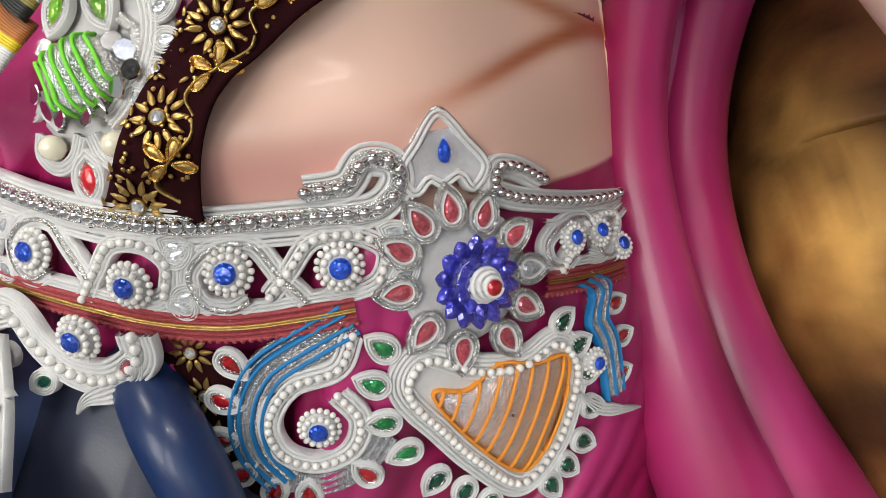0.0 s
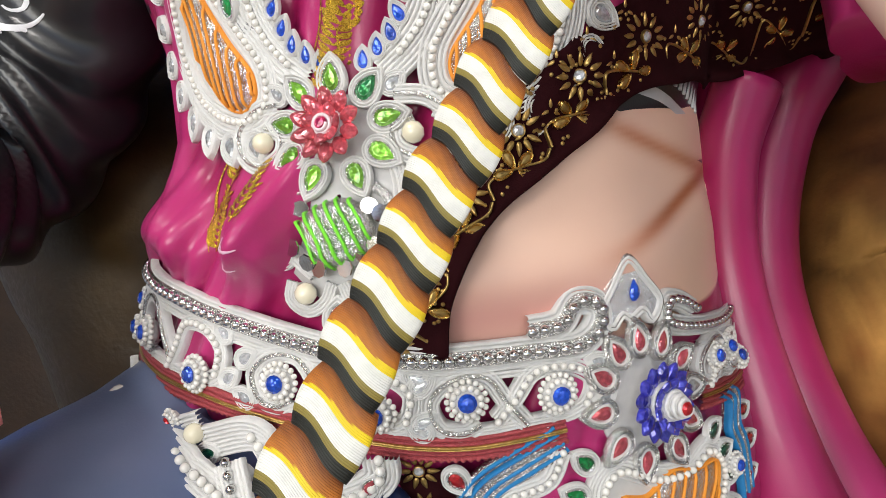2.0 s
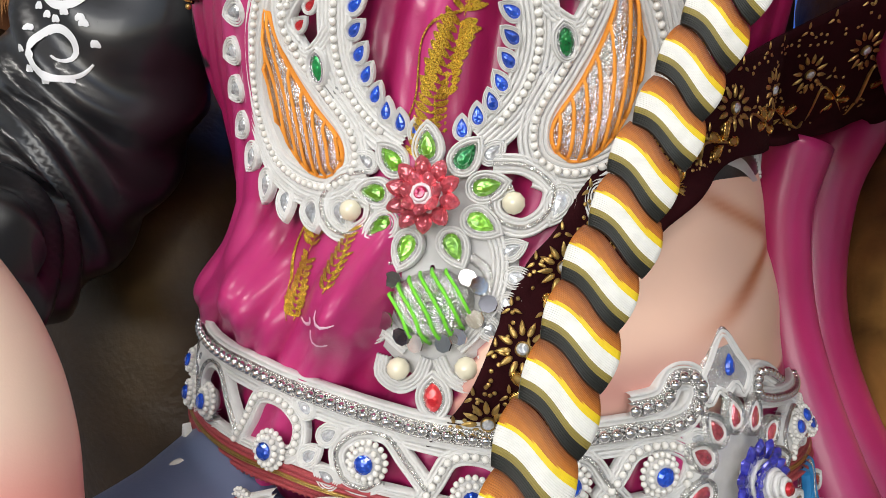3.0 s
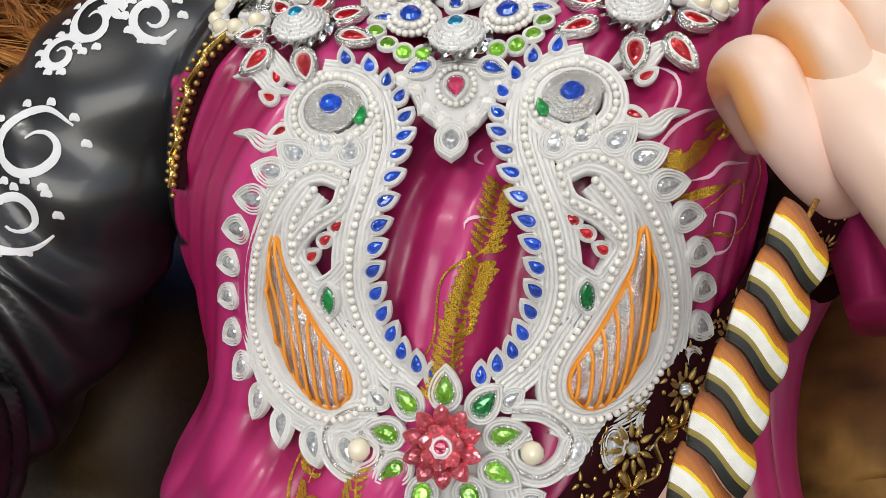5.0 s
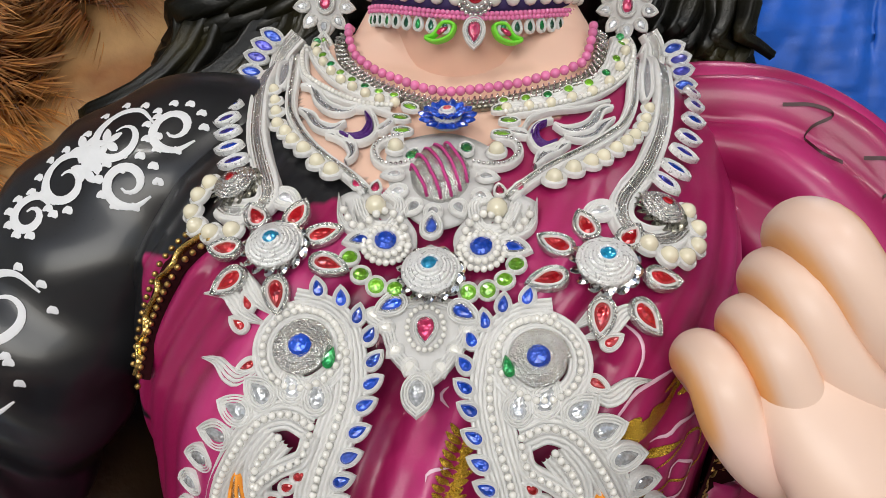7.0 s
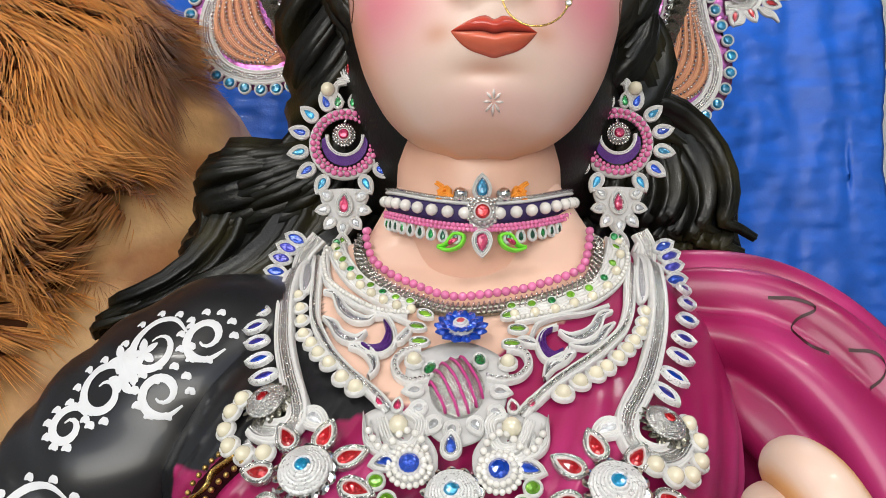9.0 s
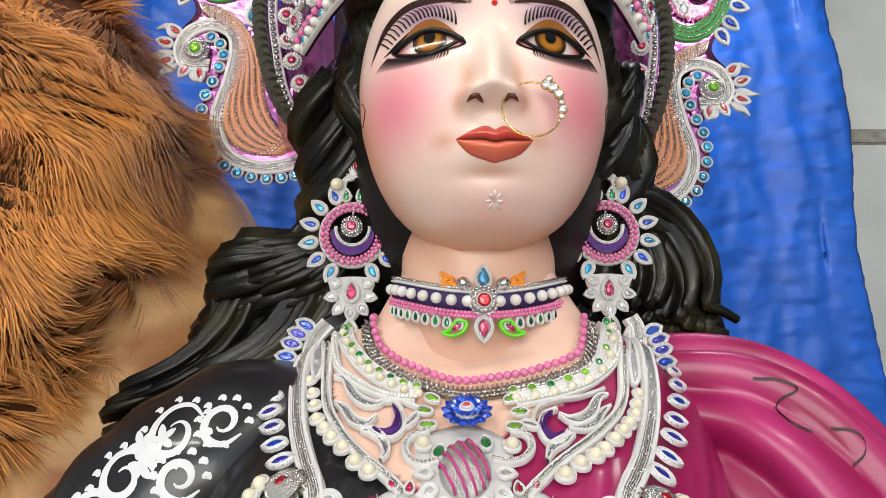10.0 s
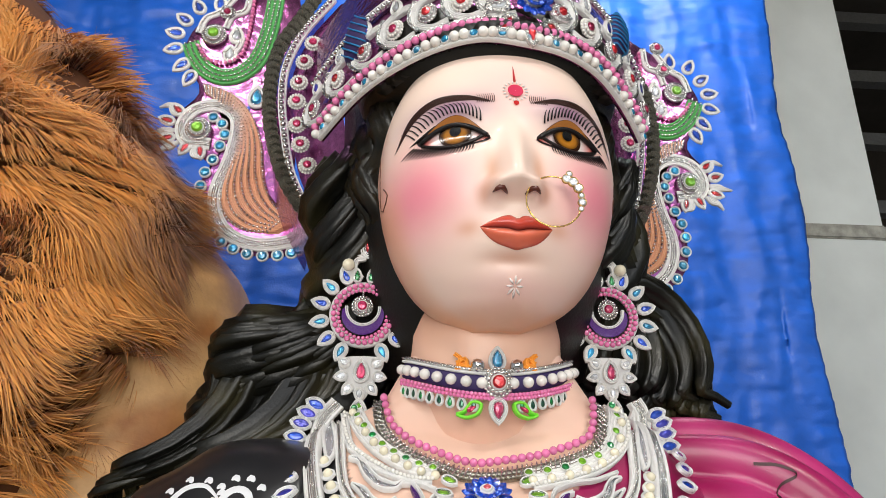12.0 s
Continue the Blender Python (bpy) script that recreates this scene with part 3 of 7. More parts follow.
def limb(bm, layer, pts, radii, mi, col, relief=None, n=70, sides=64, squash=1.0):
    """A limb with wrinkles: relief(s, angle) is added to its radius."""
    path = spline(pts, n)
    rad = np.interp(np.linspace(0, 1, n), np.linspace(0, 1, len(radii)), radii)
    rad = np.convolve(np.r_[[rad[0]] * 5, rad, [rad[-1]] * 5], np.ones(11) / 11, "valid")
    rings = tube(bm, path, rad, sides, mi, squash, col, layer)
    if relief:
        for i, ring in enumerate(rings):
            c = Vector(path[i])
            for j, v in enumerate(ring):
                d = (v.co - c).normalized()
                v.co += d * relief(i / (n - 1), j * math.tau / sides)
    return rings


def build_arms(bm, layer):
    wr = lambda s, a: 0.006 * math.sin(70 * s + 2.2 * math.sin(a) + 3 * math.sin(a * 2 + s * 9)) * (0.35 + 0.65 * ramp(s, 0.35, 0.7)) + 0.004 * math.sin(3 * a + 9 * s)
    limb(bm, layer, [(-0.38, 0.70, 1.93), (-0.50, 0.62, 1.925), (-0.585, 0.585, 1.855), (-0.645, 0.56, 1.76), (-0.70, 0.53, 1.64), (-0.72, 0.44, 1.555), (-0.66, 0.33, 1.535)],
         [0.06, 0.092, 0.102, 0.098, 0.092, 0.08, 0.06], 2, BLK, wr, 110, 72)
    skin = lambda c: SKINC
    # pale forearm and open palm that reach out beside the waist
    limb(bm, layer, [(-0.73, 0.36, 1.60), (-0.64, 0.26, 1.585), (-0.565, 0.20, 1.545)], [0.055, 0.05, 0.05], 0, SKIN_HI)
    limb(bm, layer, [(-0.585, 0.215, 1.57), (-0.556, 0.195, 1.535), (-0.530, 0.185, 1.49), (-0.508, 0.18, 1.45), (-0.495, 0.18, 1.415)], [0.045, 0.060, 0.066, 0.060, 0.04], 0,
         lambda c: mix((0.80, 0.30, 0.26), SKIN_HI, ramp(c.z, 1.44, 1.50)), None, 40, 40, 0.7)
    for i in range(4):
        o = Vector((-0.472 - 0.022 * i, 0.165 + 0.006 * i, 1.425 - 0.006 * i))
        limb(bm, layer, [o, o + Vector((0.016, -0.004, -0.03)), o + Vector((0.014, -0.006, -0.062))], [0.014, 0.0135, 0.010], 0,
             lambda c, oz=o.z: mix((0.72, 0.2, 0.17), SKIN_HI, ramp(c.z, oz - 0.06, oz - 0.02)), None, 20, 16)
    # magenta shoulder with its draped pleats, highlights put into its colour as lighter bands
    pl = lambda s, a: 0.020 * (abs(math.sin(4.0 * a + 2.2 * s)) ** 0.8 - 0.5) + 0.004 * math.sin(9 * a - 3 * s + 1)
    limb(bm, layer, [(-0.13, 0.70, 1.96), (-0.04, 0.69, 1.955), (0.06, 0.67, 1.93), (0.13, 0.63, 1.85), (0.16, 0.58, 1.74), (0.15, 0.52, 1.62)], [0.06, 0.085, 0.105, 0.105, 0.095, 0.085], 1,
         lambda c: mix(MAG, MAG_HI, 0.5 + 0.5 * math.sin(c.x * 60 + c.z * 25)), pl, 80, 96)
    # closed hand seen from its back, with the forearm that leads away from it
    pale = lambda c: mix(SKIN_HI, (0.92, 0.62, 0.55), 0.5 * ramp(noise.noise(c * 14), 0.0, 0.6))
    limb(bm, layer, [(-0.082, 0.312, 1.812), (-0.060, 0.292, 1.768), (-0.034, 0.284, 1.733), (0.008, 0.292, 1.682), (0.068, 0.318, 1.605), (0.142, 0.365, 1.520), (0.24, 0.45, 1.44)], [0.026, 0.046, 0.049, 0.045, 0.043, 0.046, 0.05], 0, pale, None, 60, 48, 0.72)
    way = Vector((0.42, -0.16, -0.88)).normalized()
    for i, (k, r, ln) in enumerate((((-0.064, 0.292, 1.868), 0.0205, 0.074), ((-0.078, 0.295, 1.841), 0.0185, 0.068), ((-0.091, 0.294, 1.814), 0.0178, 0.060), ((-0.115, 0.300, 1.791), 0.0180, 0.056))):
        k = Vector(k)
        d = (way + Vector((0.05, 0, 0.04)) * (1.5 - i)).normalized()
        groove = d.cross(Vector((0, 1, 0))).normalized()
        limb(bm, layer, [k + Vector((0.028, 0.062, -0.030)), k + Vector((0.002, 0.034, 0.002)), k, k + d * ln * 0.5, k + d * ln + Vector((0.012, 0.012, 0.0)), k + d * ln * 1.3 + Vector((0.034, 0.040, 0.0))], [r * 0.8, r * 0.98, r, r * 1.02, r * 1.0, r * 0.9], 0,
             lambda c, k=k, d=d, g=groove, r=r, ln=ln: mix(pale(c), (0.80, 0.36, 0.10), 0.95 * ramp(abs((c - k).dot(g)) / r, 0.55, 0.95) * ramp((c - k).dot(d), ln * 0.9, ln * 0.45)), None, 44, 32)


def build_lower(bm, layer):
    blue = lambda c: mix((0.06, 0.12, 0.34), (0.13, 0.16, 0.26), ramp(c.x, -0.30, -0.45))
    limb(bm, layer, [(-0.42, 0.50, 1.33), (-0.47, 0.36, 1.285), (-0.52, 0.20, 1.24), (-0.55, 0.06, 1.0), (-0.55, 0.06, 0.0)], [0.12, 0.118, 0.108, 0.10, 0.10], 1, blue, None, 50, 48)
    limb(bm, layer, [(-0.34, 0.35, 1.345), (-0.265, 0.285, 1.32), (-0.235, 0.275, 1.26), (-0.24, 0.28, 1.16)], [0.018, 0.021, 0.021, 0.02], 1, (0.012, 0.032, 0.11), None, 40, 20)
    limb(bm, layer, [(-0.33, 0.40, 1.30), (-0.34, 0.36, 1.2), (-0.36, 0.34, 1.08)], [0.10, 0.12, 0.12], 1, (0.03, 0.035, 0.06), None, 40, 32)
    # the skirt down to the ground
    limb(bm, layer, [(-0.30, 0.63, 1.17), (-0.30, 0.63, 0.9), (-0.29, 0.62, 0.5), (-0.28, 0.62, 0.0)], [0.26, 0.29, 0.33, 0.38], 1, MAG, lambda s, a: 0.014 * math.sin(17 * a + 2 * s) + 0.008 * math.sin(31 * a), 60, 160)
    # magenta cloth that falls behind the hip in rolls, highlight bands in its colour
    for p, r in (([(0.02, 0.64, 1.60), (-0.005, 0.63, 1.52), (-0.012, 0.59, 1.40), (0.02, 0.54, 1.25), (0.09, 0.50, 1.08)], [0.035, 0.036, 0.038, 0.042, 0.05]),
                 ([(0.10, 0.72, 1.63), (0.060, 0.71, 1.54), (0.036, 0.67, 1.40), (0.062, 0.60, 1.25), (0.15, 0.56, 1.08)], [0.045, 0.040, 0.040, 0.046, 0.055]),
                 ([(0.02, 0.74, 1.62), (0.02, 0.72, 1.54), (0.01, 0.69, 1.40), (0.04, 0.63, 1.25), (0.12, 0.59, 1.08)], [0.05] * 5)):
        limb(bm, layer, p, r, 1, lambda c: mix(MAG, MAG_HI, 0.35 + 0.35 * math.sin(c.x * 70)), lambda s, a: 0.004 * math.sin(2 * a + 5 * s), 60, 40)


bm = bmesh.new()
layer = bm.verts.layers.float_color.new("paint")
build_torso(bm, layer)
build_head(bm, layer)
build_features(bm, layer)
build_hair(bm, layer)
build_arms(bm, layer)
build_lower(bm, layer)
goddess = obj("goddess_statue", bm, [SKIN, SATIN, BLACK, HAIR, EYE_GLOSS])
tagged(goddess, "painted clay goddess statue in a magenta and black sari", "statue")


# ---- the shed round the statue ----
def slab(name, lo, hi, material, label, category="", bevel=0.0):
    bm = bmesh.new()
    bmesh.ops.create_cube(bm, size=1)
    for v in bm.verts:
        v.co = Vector(((lo[i] + hi[i]) / 2 + v.co[i] * (hi[i] - lo[i]) for i in range(3)))
    if bevel:
        bmesh.ops.bevel(bm, geom=bm.edges[:], offset=bevel, segments=2, affect="EDGES")
    return tagged(obj(name, bm, material, None, False), label, category, kind="structure")


CONCRETE = mat("grey_concrete", (0.32, 0.31, 0.29), 0.85, var=0.3, scale=5, bump=0.5, bscale=80)
PLASTER = mat("white_plaster", (0.70, 0.73, 0.71), 0.8, var=0.2, scale=3.5, bump=0.3, bscale=120)
SHEET = mat("rusty_roof_sheet", (0.05, 0.042, 0.035), 0.7, 0.2, var=0.4, scale=8, bump=0.4, bscale=60)
STEEL = mat("dull_steel", (0.2, 0.2, 0.2), 0.5, 0.7, var=0.3)
DIRTY = mat("dirty_plaster", (0.34, 0.33, 0.29), 0.9, var=0.9, scale=22, bump=0.8, bscale=90)
TARP = mat("blue_tarpaulin", (0.012, 0.12, 0.60), 0.44, var=0.5, scale=7, bump=0.8, bscale=160, coat=0.05)
slab("floor", (-4, -4.2, -0.1), (5, 5, 0.0), CONCRETE, "bare grey concrete floor of the shed")
slab("wall_back", (-4, 5, 0), (5, 5.2, 5.0), SHEET, "dark rusty sheet back wall of the shed")
slab("wall_left", (-4.2, -4.2, 0), (-4, 5.2, 5.0), PLASTER, "plain whitewashed side wall")
slab("wall_right", (5, -4.2, 0), (5.2, 5.2, 5.0), PLASTER, "plain whitewashed side wall")
slab("ceiling", (-4.2, -4.2, 5.0), (5.2, 5.2, 5.1), SHEET, "dark rusty sheet roof")


def build_tarp():
    bm = bmesh.new()
    rows = []
    for z in np.linspace(0.0, 4.6, 420):
        row = []
        for x in np.linspace(-3.4, 1.11, 330):
            y = 2.0 + 0.012 * math.sin(x * 11 + 0.6 * math.sin(z * 2)) + 0.014 * noise.noise((x * 5, 0.3, z * 1.2)) + 0.016 * abs(noise.noise((x * 11, 3.1, z * 3.5))) + 0.004 * math.sin(x * 37 + z)
            y += 0.007 * noise.noise((x * 8, 1.7, z * 26)) + 0.004 * noise.noise((x * 24, 5.1, z * 55)) + 0.010 * abs(noise.noise((x * 3.1, 8.2, z * 9)))
            row.append((x + 0.015 * math.sin(z * 7) * (x > 1.0), y, z))
        rows.append(row)
    grid(bm, rows)
    ob = obj("tarpaulin", bm, TARP)
    ob.modifiers.new("thickness", "SOLIDIFY").thickness = 0.002
    tagged(ob, "creased blue plastic tarpaulin hung as a backdrop", "tarpaulin")


build_tarp()


def build_pillar():
    bm = bmesh.new()
    bmesh.ops.create_cube(bm, size=1)
    for v in bm.verts:
        v.co = Vector((1.48 + v.co.x * 0.70, 2.6 + v.co.y * 0.2, 2.5 + v.co.z * 5.0))
    tagged(obj("pillar", bm, PLASTER, None, False), "white plastered pillar with stained patches", "pillar", kind="structure")
    bm = bmesh.new()
    bmesh.ops.create_cube(bm, size=1)
    for v in bm.verts:
        v.co = Vector((1.485 + v.co.x * 0.712, 2.594 + v.co.y * 0.214, 3.045 + v.co.z * 0.07))
    bmesh.ops.bevel(bm, geom=bm.edges[:], offset=0.008, segments=2, affect="EDGES")
    tagged(obj("plaster_ledge", bm, DIRTY, None, False), "thin dirt-stained plaster ledge round the white pillar", "ledge", kind="structure")
    for i in range(4):
        tagged(slab("roof_beam", (1.2, 3.2 + 0.01 * i, 3.45 + 0.45 * i), (5, 3.28 + 0.01 * i, 3.53 + 0.45 * i), STEEL, "dark steel beam under the shed roof", "beam"), group="roof beams")


build_pillar()


# ---- the lion beside the goddess ----
HIDE = (0.20, 0.07, 0.018)


def build_lion():
    bm = bmesh.new()
    layer = bm.verts.layers.float_color.new("paint")
    def hide(c):
        n = noise.noise(c * 7)
        # k puts the flank's warm highlight into the hide colour
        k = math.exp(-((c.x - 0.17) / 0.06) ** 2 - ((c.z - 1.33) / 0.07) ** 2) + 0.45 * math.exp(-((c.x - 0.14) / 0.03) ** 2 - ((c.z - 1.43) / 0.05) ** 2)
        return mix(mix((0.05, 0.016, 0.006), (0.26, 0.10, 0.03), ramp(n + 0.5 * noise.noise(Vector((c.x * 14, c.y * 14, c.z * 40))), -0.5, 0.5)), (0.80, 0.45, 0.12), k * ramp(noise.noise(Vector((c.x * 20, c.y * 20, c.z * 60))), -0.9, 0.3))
    wr = lambda s, a: 0.004 * math.sin(150 * s + 4 * math.sin(2 * a)) * ramp(math.sin(3 * a + 7 * s), 0.2, 0.9) + 0.01 * math.sin(2 * a + 6 * s)
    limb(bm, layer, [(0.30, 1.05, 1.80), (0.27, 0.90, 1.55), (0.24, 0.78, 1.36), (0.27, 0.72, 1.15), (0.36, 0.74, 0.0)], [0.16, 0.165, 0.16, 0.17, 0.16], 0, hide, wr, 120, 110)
    # limbs behind the goddess: near-black colour holds their shade, a paler spot a highlight
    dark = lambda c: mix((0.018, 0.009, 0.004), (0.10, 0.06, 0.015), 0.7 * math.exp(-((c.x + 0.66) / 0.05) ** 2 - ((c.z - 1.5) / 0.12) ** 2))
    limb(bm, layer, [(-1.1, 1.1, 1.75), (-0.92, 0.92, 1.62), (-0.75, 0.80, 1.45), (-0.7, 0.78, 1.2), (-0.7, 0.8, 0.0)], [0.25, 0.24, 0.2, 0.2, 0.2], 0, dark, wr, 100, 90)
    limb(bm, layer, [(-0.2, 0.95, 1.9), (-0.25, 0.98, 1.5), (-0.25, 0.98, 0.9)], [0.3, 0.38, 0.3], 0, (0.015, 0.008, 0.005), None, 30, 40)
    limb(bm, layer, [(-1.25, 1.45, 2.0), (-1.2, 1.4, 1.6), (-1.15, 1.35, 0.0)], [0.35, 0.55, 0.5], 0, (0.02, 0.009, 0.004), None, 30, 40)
    cream = lambda c: mix((0.50, 0.29, 0.12), (0.26, 0.09, 0.02), ramp(noise.noise(c * 9) + 0.5 * noise.noise(c * 25), -0.3, 0.5))
    limb(bm, layer, [(-1.45, 1.06, 2.75), (-1.15, 1.06, 2.42), (-0.84, 1.04, 2.20), (-0.80, 0.98, 1.95), (-0.9, 0.92, 1.7)], [0.18, 0.20, 0.21, 0.20, 0.2], 0, cream, wr, 80, 60)
    tagged(obj("lion_statue", bm, [BROWN]), "painted brown lion statue with wrinkled muscular hide", "statue")


build_lion()


# ---- jewellery: sheets that it lies on ----
def plate(x, z):
    """The flat fall of the breast ornaments."""
    p, a, c = profile(z)
    dx = abs(x - c)
    y = 0.64 - (0.64 - p) * (1 - min(0.995, dx / a) ** 2.2) ** (1 / 2.2)
    return y - 0.040 * math.exp(-(max(0, dx - 0.125) / 0.085) ** 2) * math.exp(-((z - 1.755) / 0.08) ** 2) - 0.008 + swell(x, z)


def belt_sheet(x, z):
    return front(x, z, False) - 0.012


def neck_sheet(x, z):
    return 0.655 - math.sqrt(max(1e-4, 0.107 ** 2 - (x + 0.252) ** 2))


def crown_sheet(x, z):
    return 0.43 + 3.6 * (x + 0.25) ** 2


def level(y):
    return lambda x, z: y


def seat(S, x, z, ang=90.0, lift=0.0):
    """The pose of a piece on a sheet: its own y axis runs along ang (degrees, in x and z), its z axis stands out."""
    e = 0.002
    a = (S(x + e, z) - S(x - e, z)) / (2 * e)
    b = (S(x, z + e) - S(x, z - e)) / (2 * e)
    a, b = max(-1.2, min(1.2, a)), max(-1.6, min(1.6, b))
    n = Vector((a, -1, b)).normalized()
    c, s = math.cos(radians(ang)), math.sin(radians(ang))
    d = (Vector((1, a, 0)) * c + Vector((0, b, 1)) * s).normalized()
    r = d.cross(n)
    p = Vector((x, S(x, z), z)) + n * lift
    return Matrix(((r.x, d.x, n.x, p.x), (r.y, d.y, n.y, p.y), (r.z, d.z, n.z, p.z), (0, 0, 0, 1)))


def outline(shape, n, k=1.0):
    o = []
    for i in range(n):
        a = math.tau * i / n
        if shape == "drop":
            o.append((0.5 * math.sin(a) * abs(math.sin(a / 2)) ** 0.8 * 1.05, 0.5 * math.cos(a)))
        elif shape == "marquise":
            o.append((0.5 * math.sin(a) * abs(math.sin(a)) ** 0.5, 0.5 * math.cos(a)))
        else:
            o.append((0.5 * math.sin(a), 0.5 * math.cos(a)))
    return [(x * k, y * k) for x, y in o]


MESH = {}


def gem_mesh(shape, material):
    key = ("gem", shape, material.name)
    if key not in MESH:
        bm = bmesh.new()
        n = 14
        rings = []
        for k, h in ((1.0, 0.0), (0.98, 0.10), (0.66, 0.27)):
            o = outline(shape, n)
            cy = -0.06 if shape == "drop" else 0
            ring = [bm.verts.new((x * k, cy + (y - cy) * k, h)) for x, y in o]
            rings.append(ring)
        for q, (a, b) in enumerate(zip(rings, rings[1:])):
            for i in range(n):
                j = (i + 1) % n
                if q == 1 and i % 2 == 0:
                    bm.faces.new((a[i], a[j], b[i]))
                    bm.faces.new((a[j], b[j], b[i]))
                else:
                    bm.faces.new((a[i], a[j], b[j], b[i]))
        top = bm.verts.new((0, -0.04 if shape == "drop" else 0, 0.33))
        for i in range(0, n, 2):
            a, b, c = rings[2][i], rings[2][(i + 1) % n], rings[2][(i + 2) % n]
            bm.faces.new((a, b, c))
            bm.faces.new((a, c, top))
        bmesh.ops.recalc_face_normals(bm, faces=bm.faces[:])
        me = bpy.data.meshes.new("gem")
        bm.to_mesh(me)
        bm.free()
        me.materials.append(material)
        MESH[key] = me
    return MESH[key]


def rim_mesh(shape, ratio, mats=(None, None), grow=0.30):
    """A cord setting round a stone of length 1 and width ratio: an inner ring of wire and two of cord, on a felt bed."""
    key = ("rim", shape, ratio, mats[0].name, mats[1].name, grow)
    if key not in MESH:
        bm = bmesh.new()
        n = 28
        o = [(x * ratio, y) for x, y in outline(shape, n)]
        nor = []
        for i in range(n):
            a, b = Vector(o[i - 1]), Vector(o[(i + 1) % n])
            t = (b - a)
            t = t.normalized() if t.length > 1e-6 else Vector((1, 0))
            nor.append(Vector((-t.y, t.x)))
        if sum(Vector(o[i]).dot(nor[i]) for i in range(n)) < 0:
            nor = [-v for v in nor]
        if shape in ("drop", "marquise"):
            nor[0] = Vector((0, 1))
            if shape == "marquise":
                nor[n // 2] = Vector((0, -1))
        prof = []
        w = grow / 3
        for r in range(3):
            for q, h in ((0.04, -0.08), (0.2, 0.12), (0.5, 0.17), (0.8, 0.12), (0.96, -0.08)):
                prof.append(((r + q) * w, h + 0.03, 0 if r == 0 else 1))
        prof.append((grow, -0.12, 1))
        rows = []
        for d, h, mi in prof:
            rows.append([bm.verts.new((o[i][0] + nor[i].x * d * (1.35 if i == 0 and shape != "round" else 1), o[i][1] + nor[i].y * d * (1.35 if i == 0 and shape != "round" else 1), h)) for i in range(n)])
        for k in range(len(rows) - 1):
            for i in range(n):
                f = bm.faces.new((rows[k][i], rows[k][(i + 1) % n], rows[k + 1][(i + 1) % n], rows[k + 1][i]))
                f.material_index = prof[k][2]
                f.smooth = True
        f = bm.faces.new(rows[0])
        f.material_index = 1
        bmesh.ops.recalc_face_normals(bm, faces=bm.faces[:])
        me = bpy.data.meshes.new("setting")
        bm.to_mesh(me)
        bm.free()
        me.materials.append(mats[0])
        me.materials.append(mats[1])
        MESH[key] = me
    return MESH[key]


def ball_mesh(material, u=10, v=7):
    key = ("ball", material.name)
    if key not in MESH:
        bm = bmesh.new()
        bmesh.ops.create_uvsphere(bm, u_segments=u, v_segments=v, radius=1)
        for f in bm.faces:
            f.smooth = True
        me = bpy.data.meshes.new("bead")
        bm.to_mesh(me)
        bm.free()
        me.materials.append(material)
        MESH[key] = me
    return MESH[key]


def scaled(m, x, y, z):
    return m @ Matrix.Diagonal((x, y, z, 1))


def stone(owner, S, x, z, ang, length, width, material, shape="drop", rim=True, lift=0.003, mats=None, grow=0.30):
    m = seat(S, x, z, ang, lift)
    g = scaled(m, width * 1.12, length * 1.08, min(length, width) * 1.15)
    if rim:
        ratio = round(width / length, 1)
        w = scaled(m, length, length, min(length, 0.016))
        owner = share("setting", rim_mesh(shape, ratio, mats or (WIRE, CORD), grow), w, owner)
        g = w.inverted() @ g
    share("gem", gem_mesh(shape, material), g, owner)


def bead(owner, S, x, z, r, material, lift=None, name="pearl"):
    m = seat(S, x, z, 90, r * 0.6 if lift is None else lift)
    share(name, ball_mesh(material), scaled(m, r, r, r), owner)


def bead_line(owner, S, pts, r, material, closed=False, gap=1.05, name="pearl", lift=None):
    n = max(2, int(arc_3d(S, pts, closed) / (2 * r * gap)))
    for x, z in spline(pts, n, closed):
        bead(owner, S, x, z, r, material, lift, name)


def arc_3d(S, pts, closed=False):
    c = spline(pts, 120, closed)
    q = np.array([(x, S(x, z), z) for x, z in c])
    return float(np.linalg.norm(np.diff(q, axis=0), axis=1).sum())


def band(owner, S, pts, width, material, strands=4, lift=0.001, closed=False, taper=False, name="cord", height=0.0024, step=0.0028):
    """Cords laid side by side along a line: a ridged strip of real thickness."""
    n = max(6, int(arc_3d(S, pts, closed) / step))
    c = spline(pts, n, closed)
    bm = bmesh.new()
    rows = []
    prof = []
    for s in range(strands):
        for q, h in ((0.0, -0.85), (0.16, 0.6), (0.5, 1.0), (0.84, 0.6)):
            prof.append(((s + q) / strands - 0.5, h))
    prof.append((0.5, -0.85))
    prof = [(-0.5, -1.7)] + prof + [(0.5, -1.7)]
    for i in range(n):
        x, z = c[i]
        a, b = c[(i - 1) % n if closed else max(0, i - 1)], c[(i + 1) % n if closed else min(n - 1, i + 1)]
        ang = math.degrees(math.atan2(b[1] - a[1], b[0] - a[0]))
        m = seat(S, x, z, ang, lift)
        w = width * (min(1, 0.12 + 2.2 * min(i, n - 1 - i) / n) if taper else 1)
        rows.append([m @ Vector((u * w, 0, h * height)) for u, h in prof])
    if closed:
        rows.append(rows[0])
    grid(bm, rows)
    return part(name, bm, material, owner)


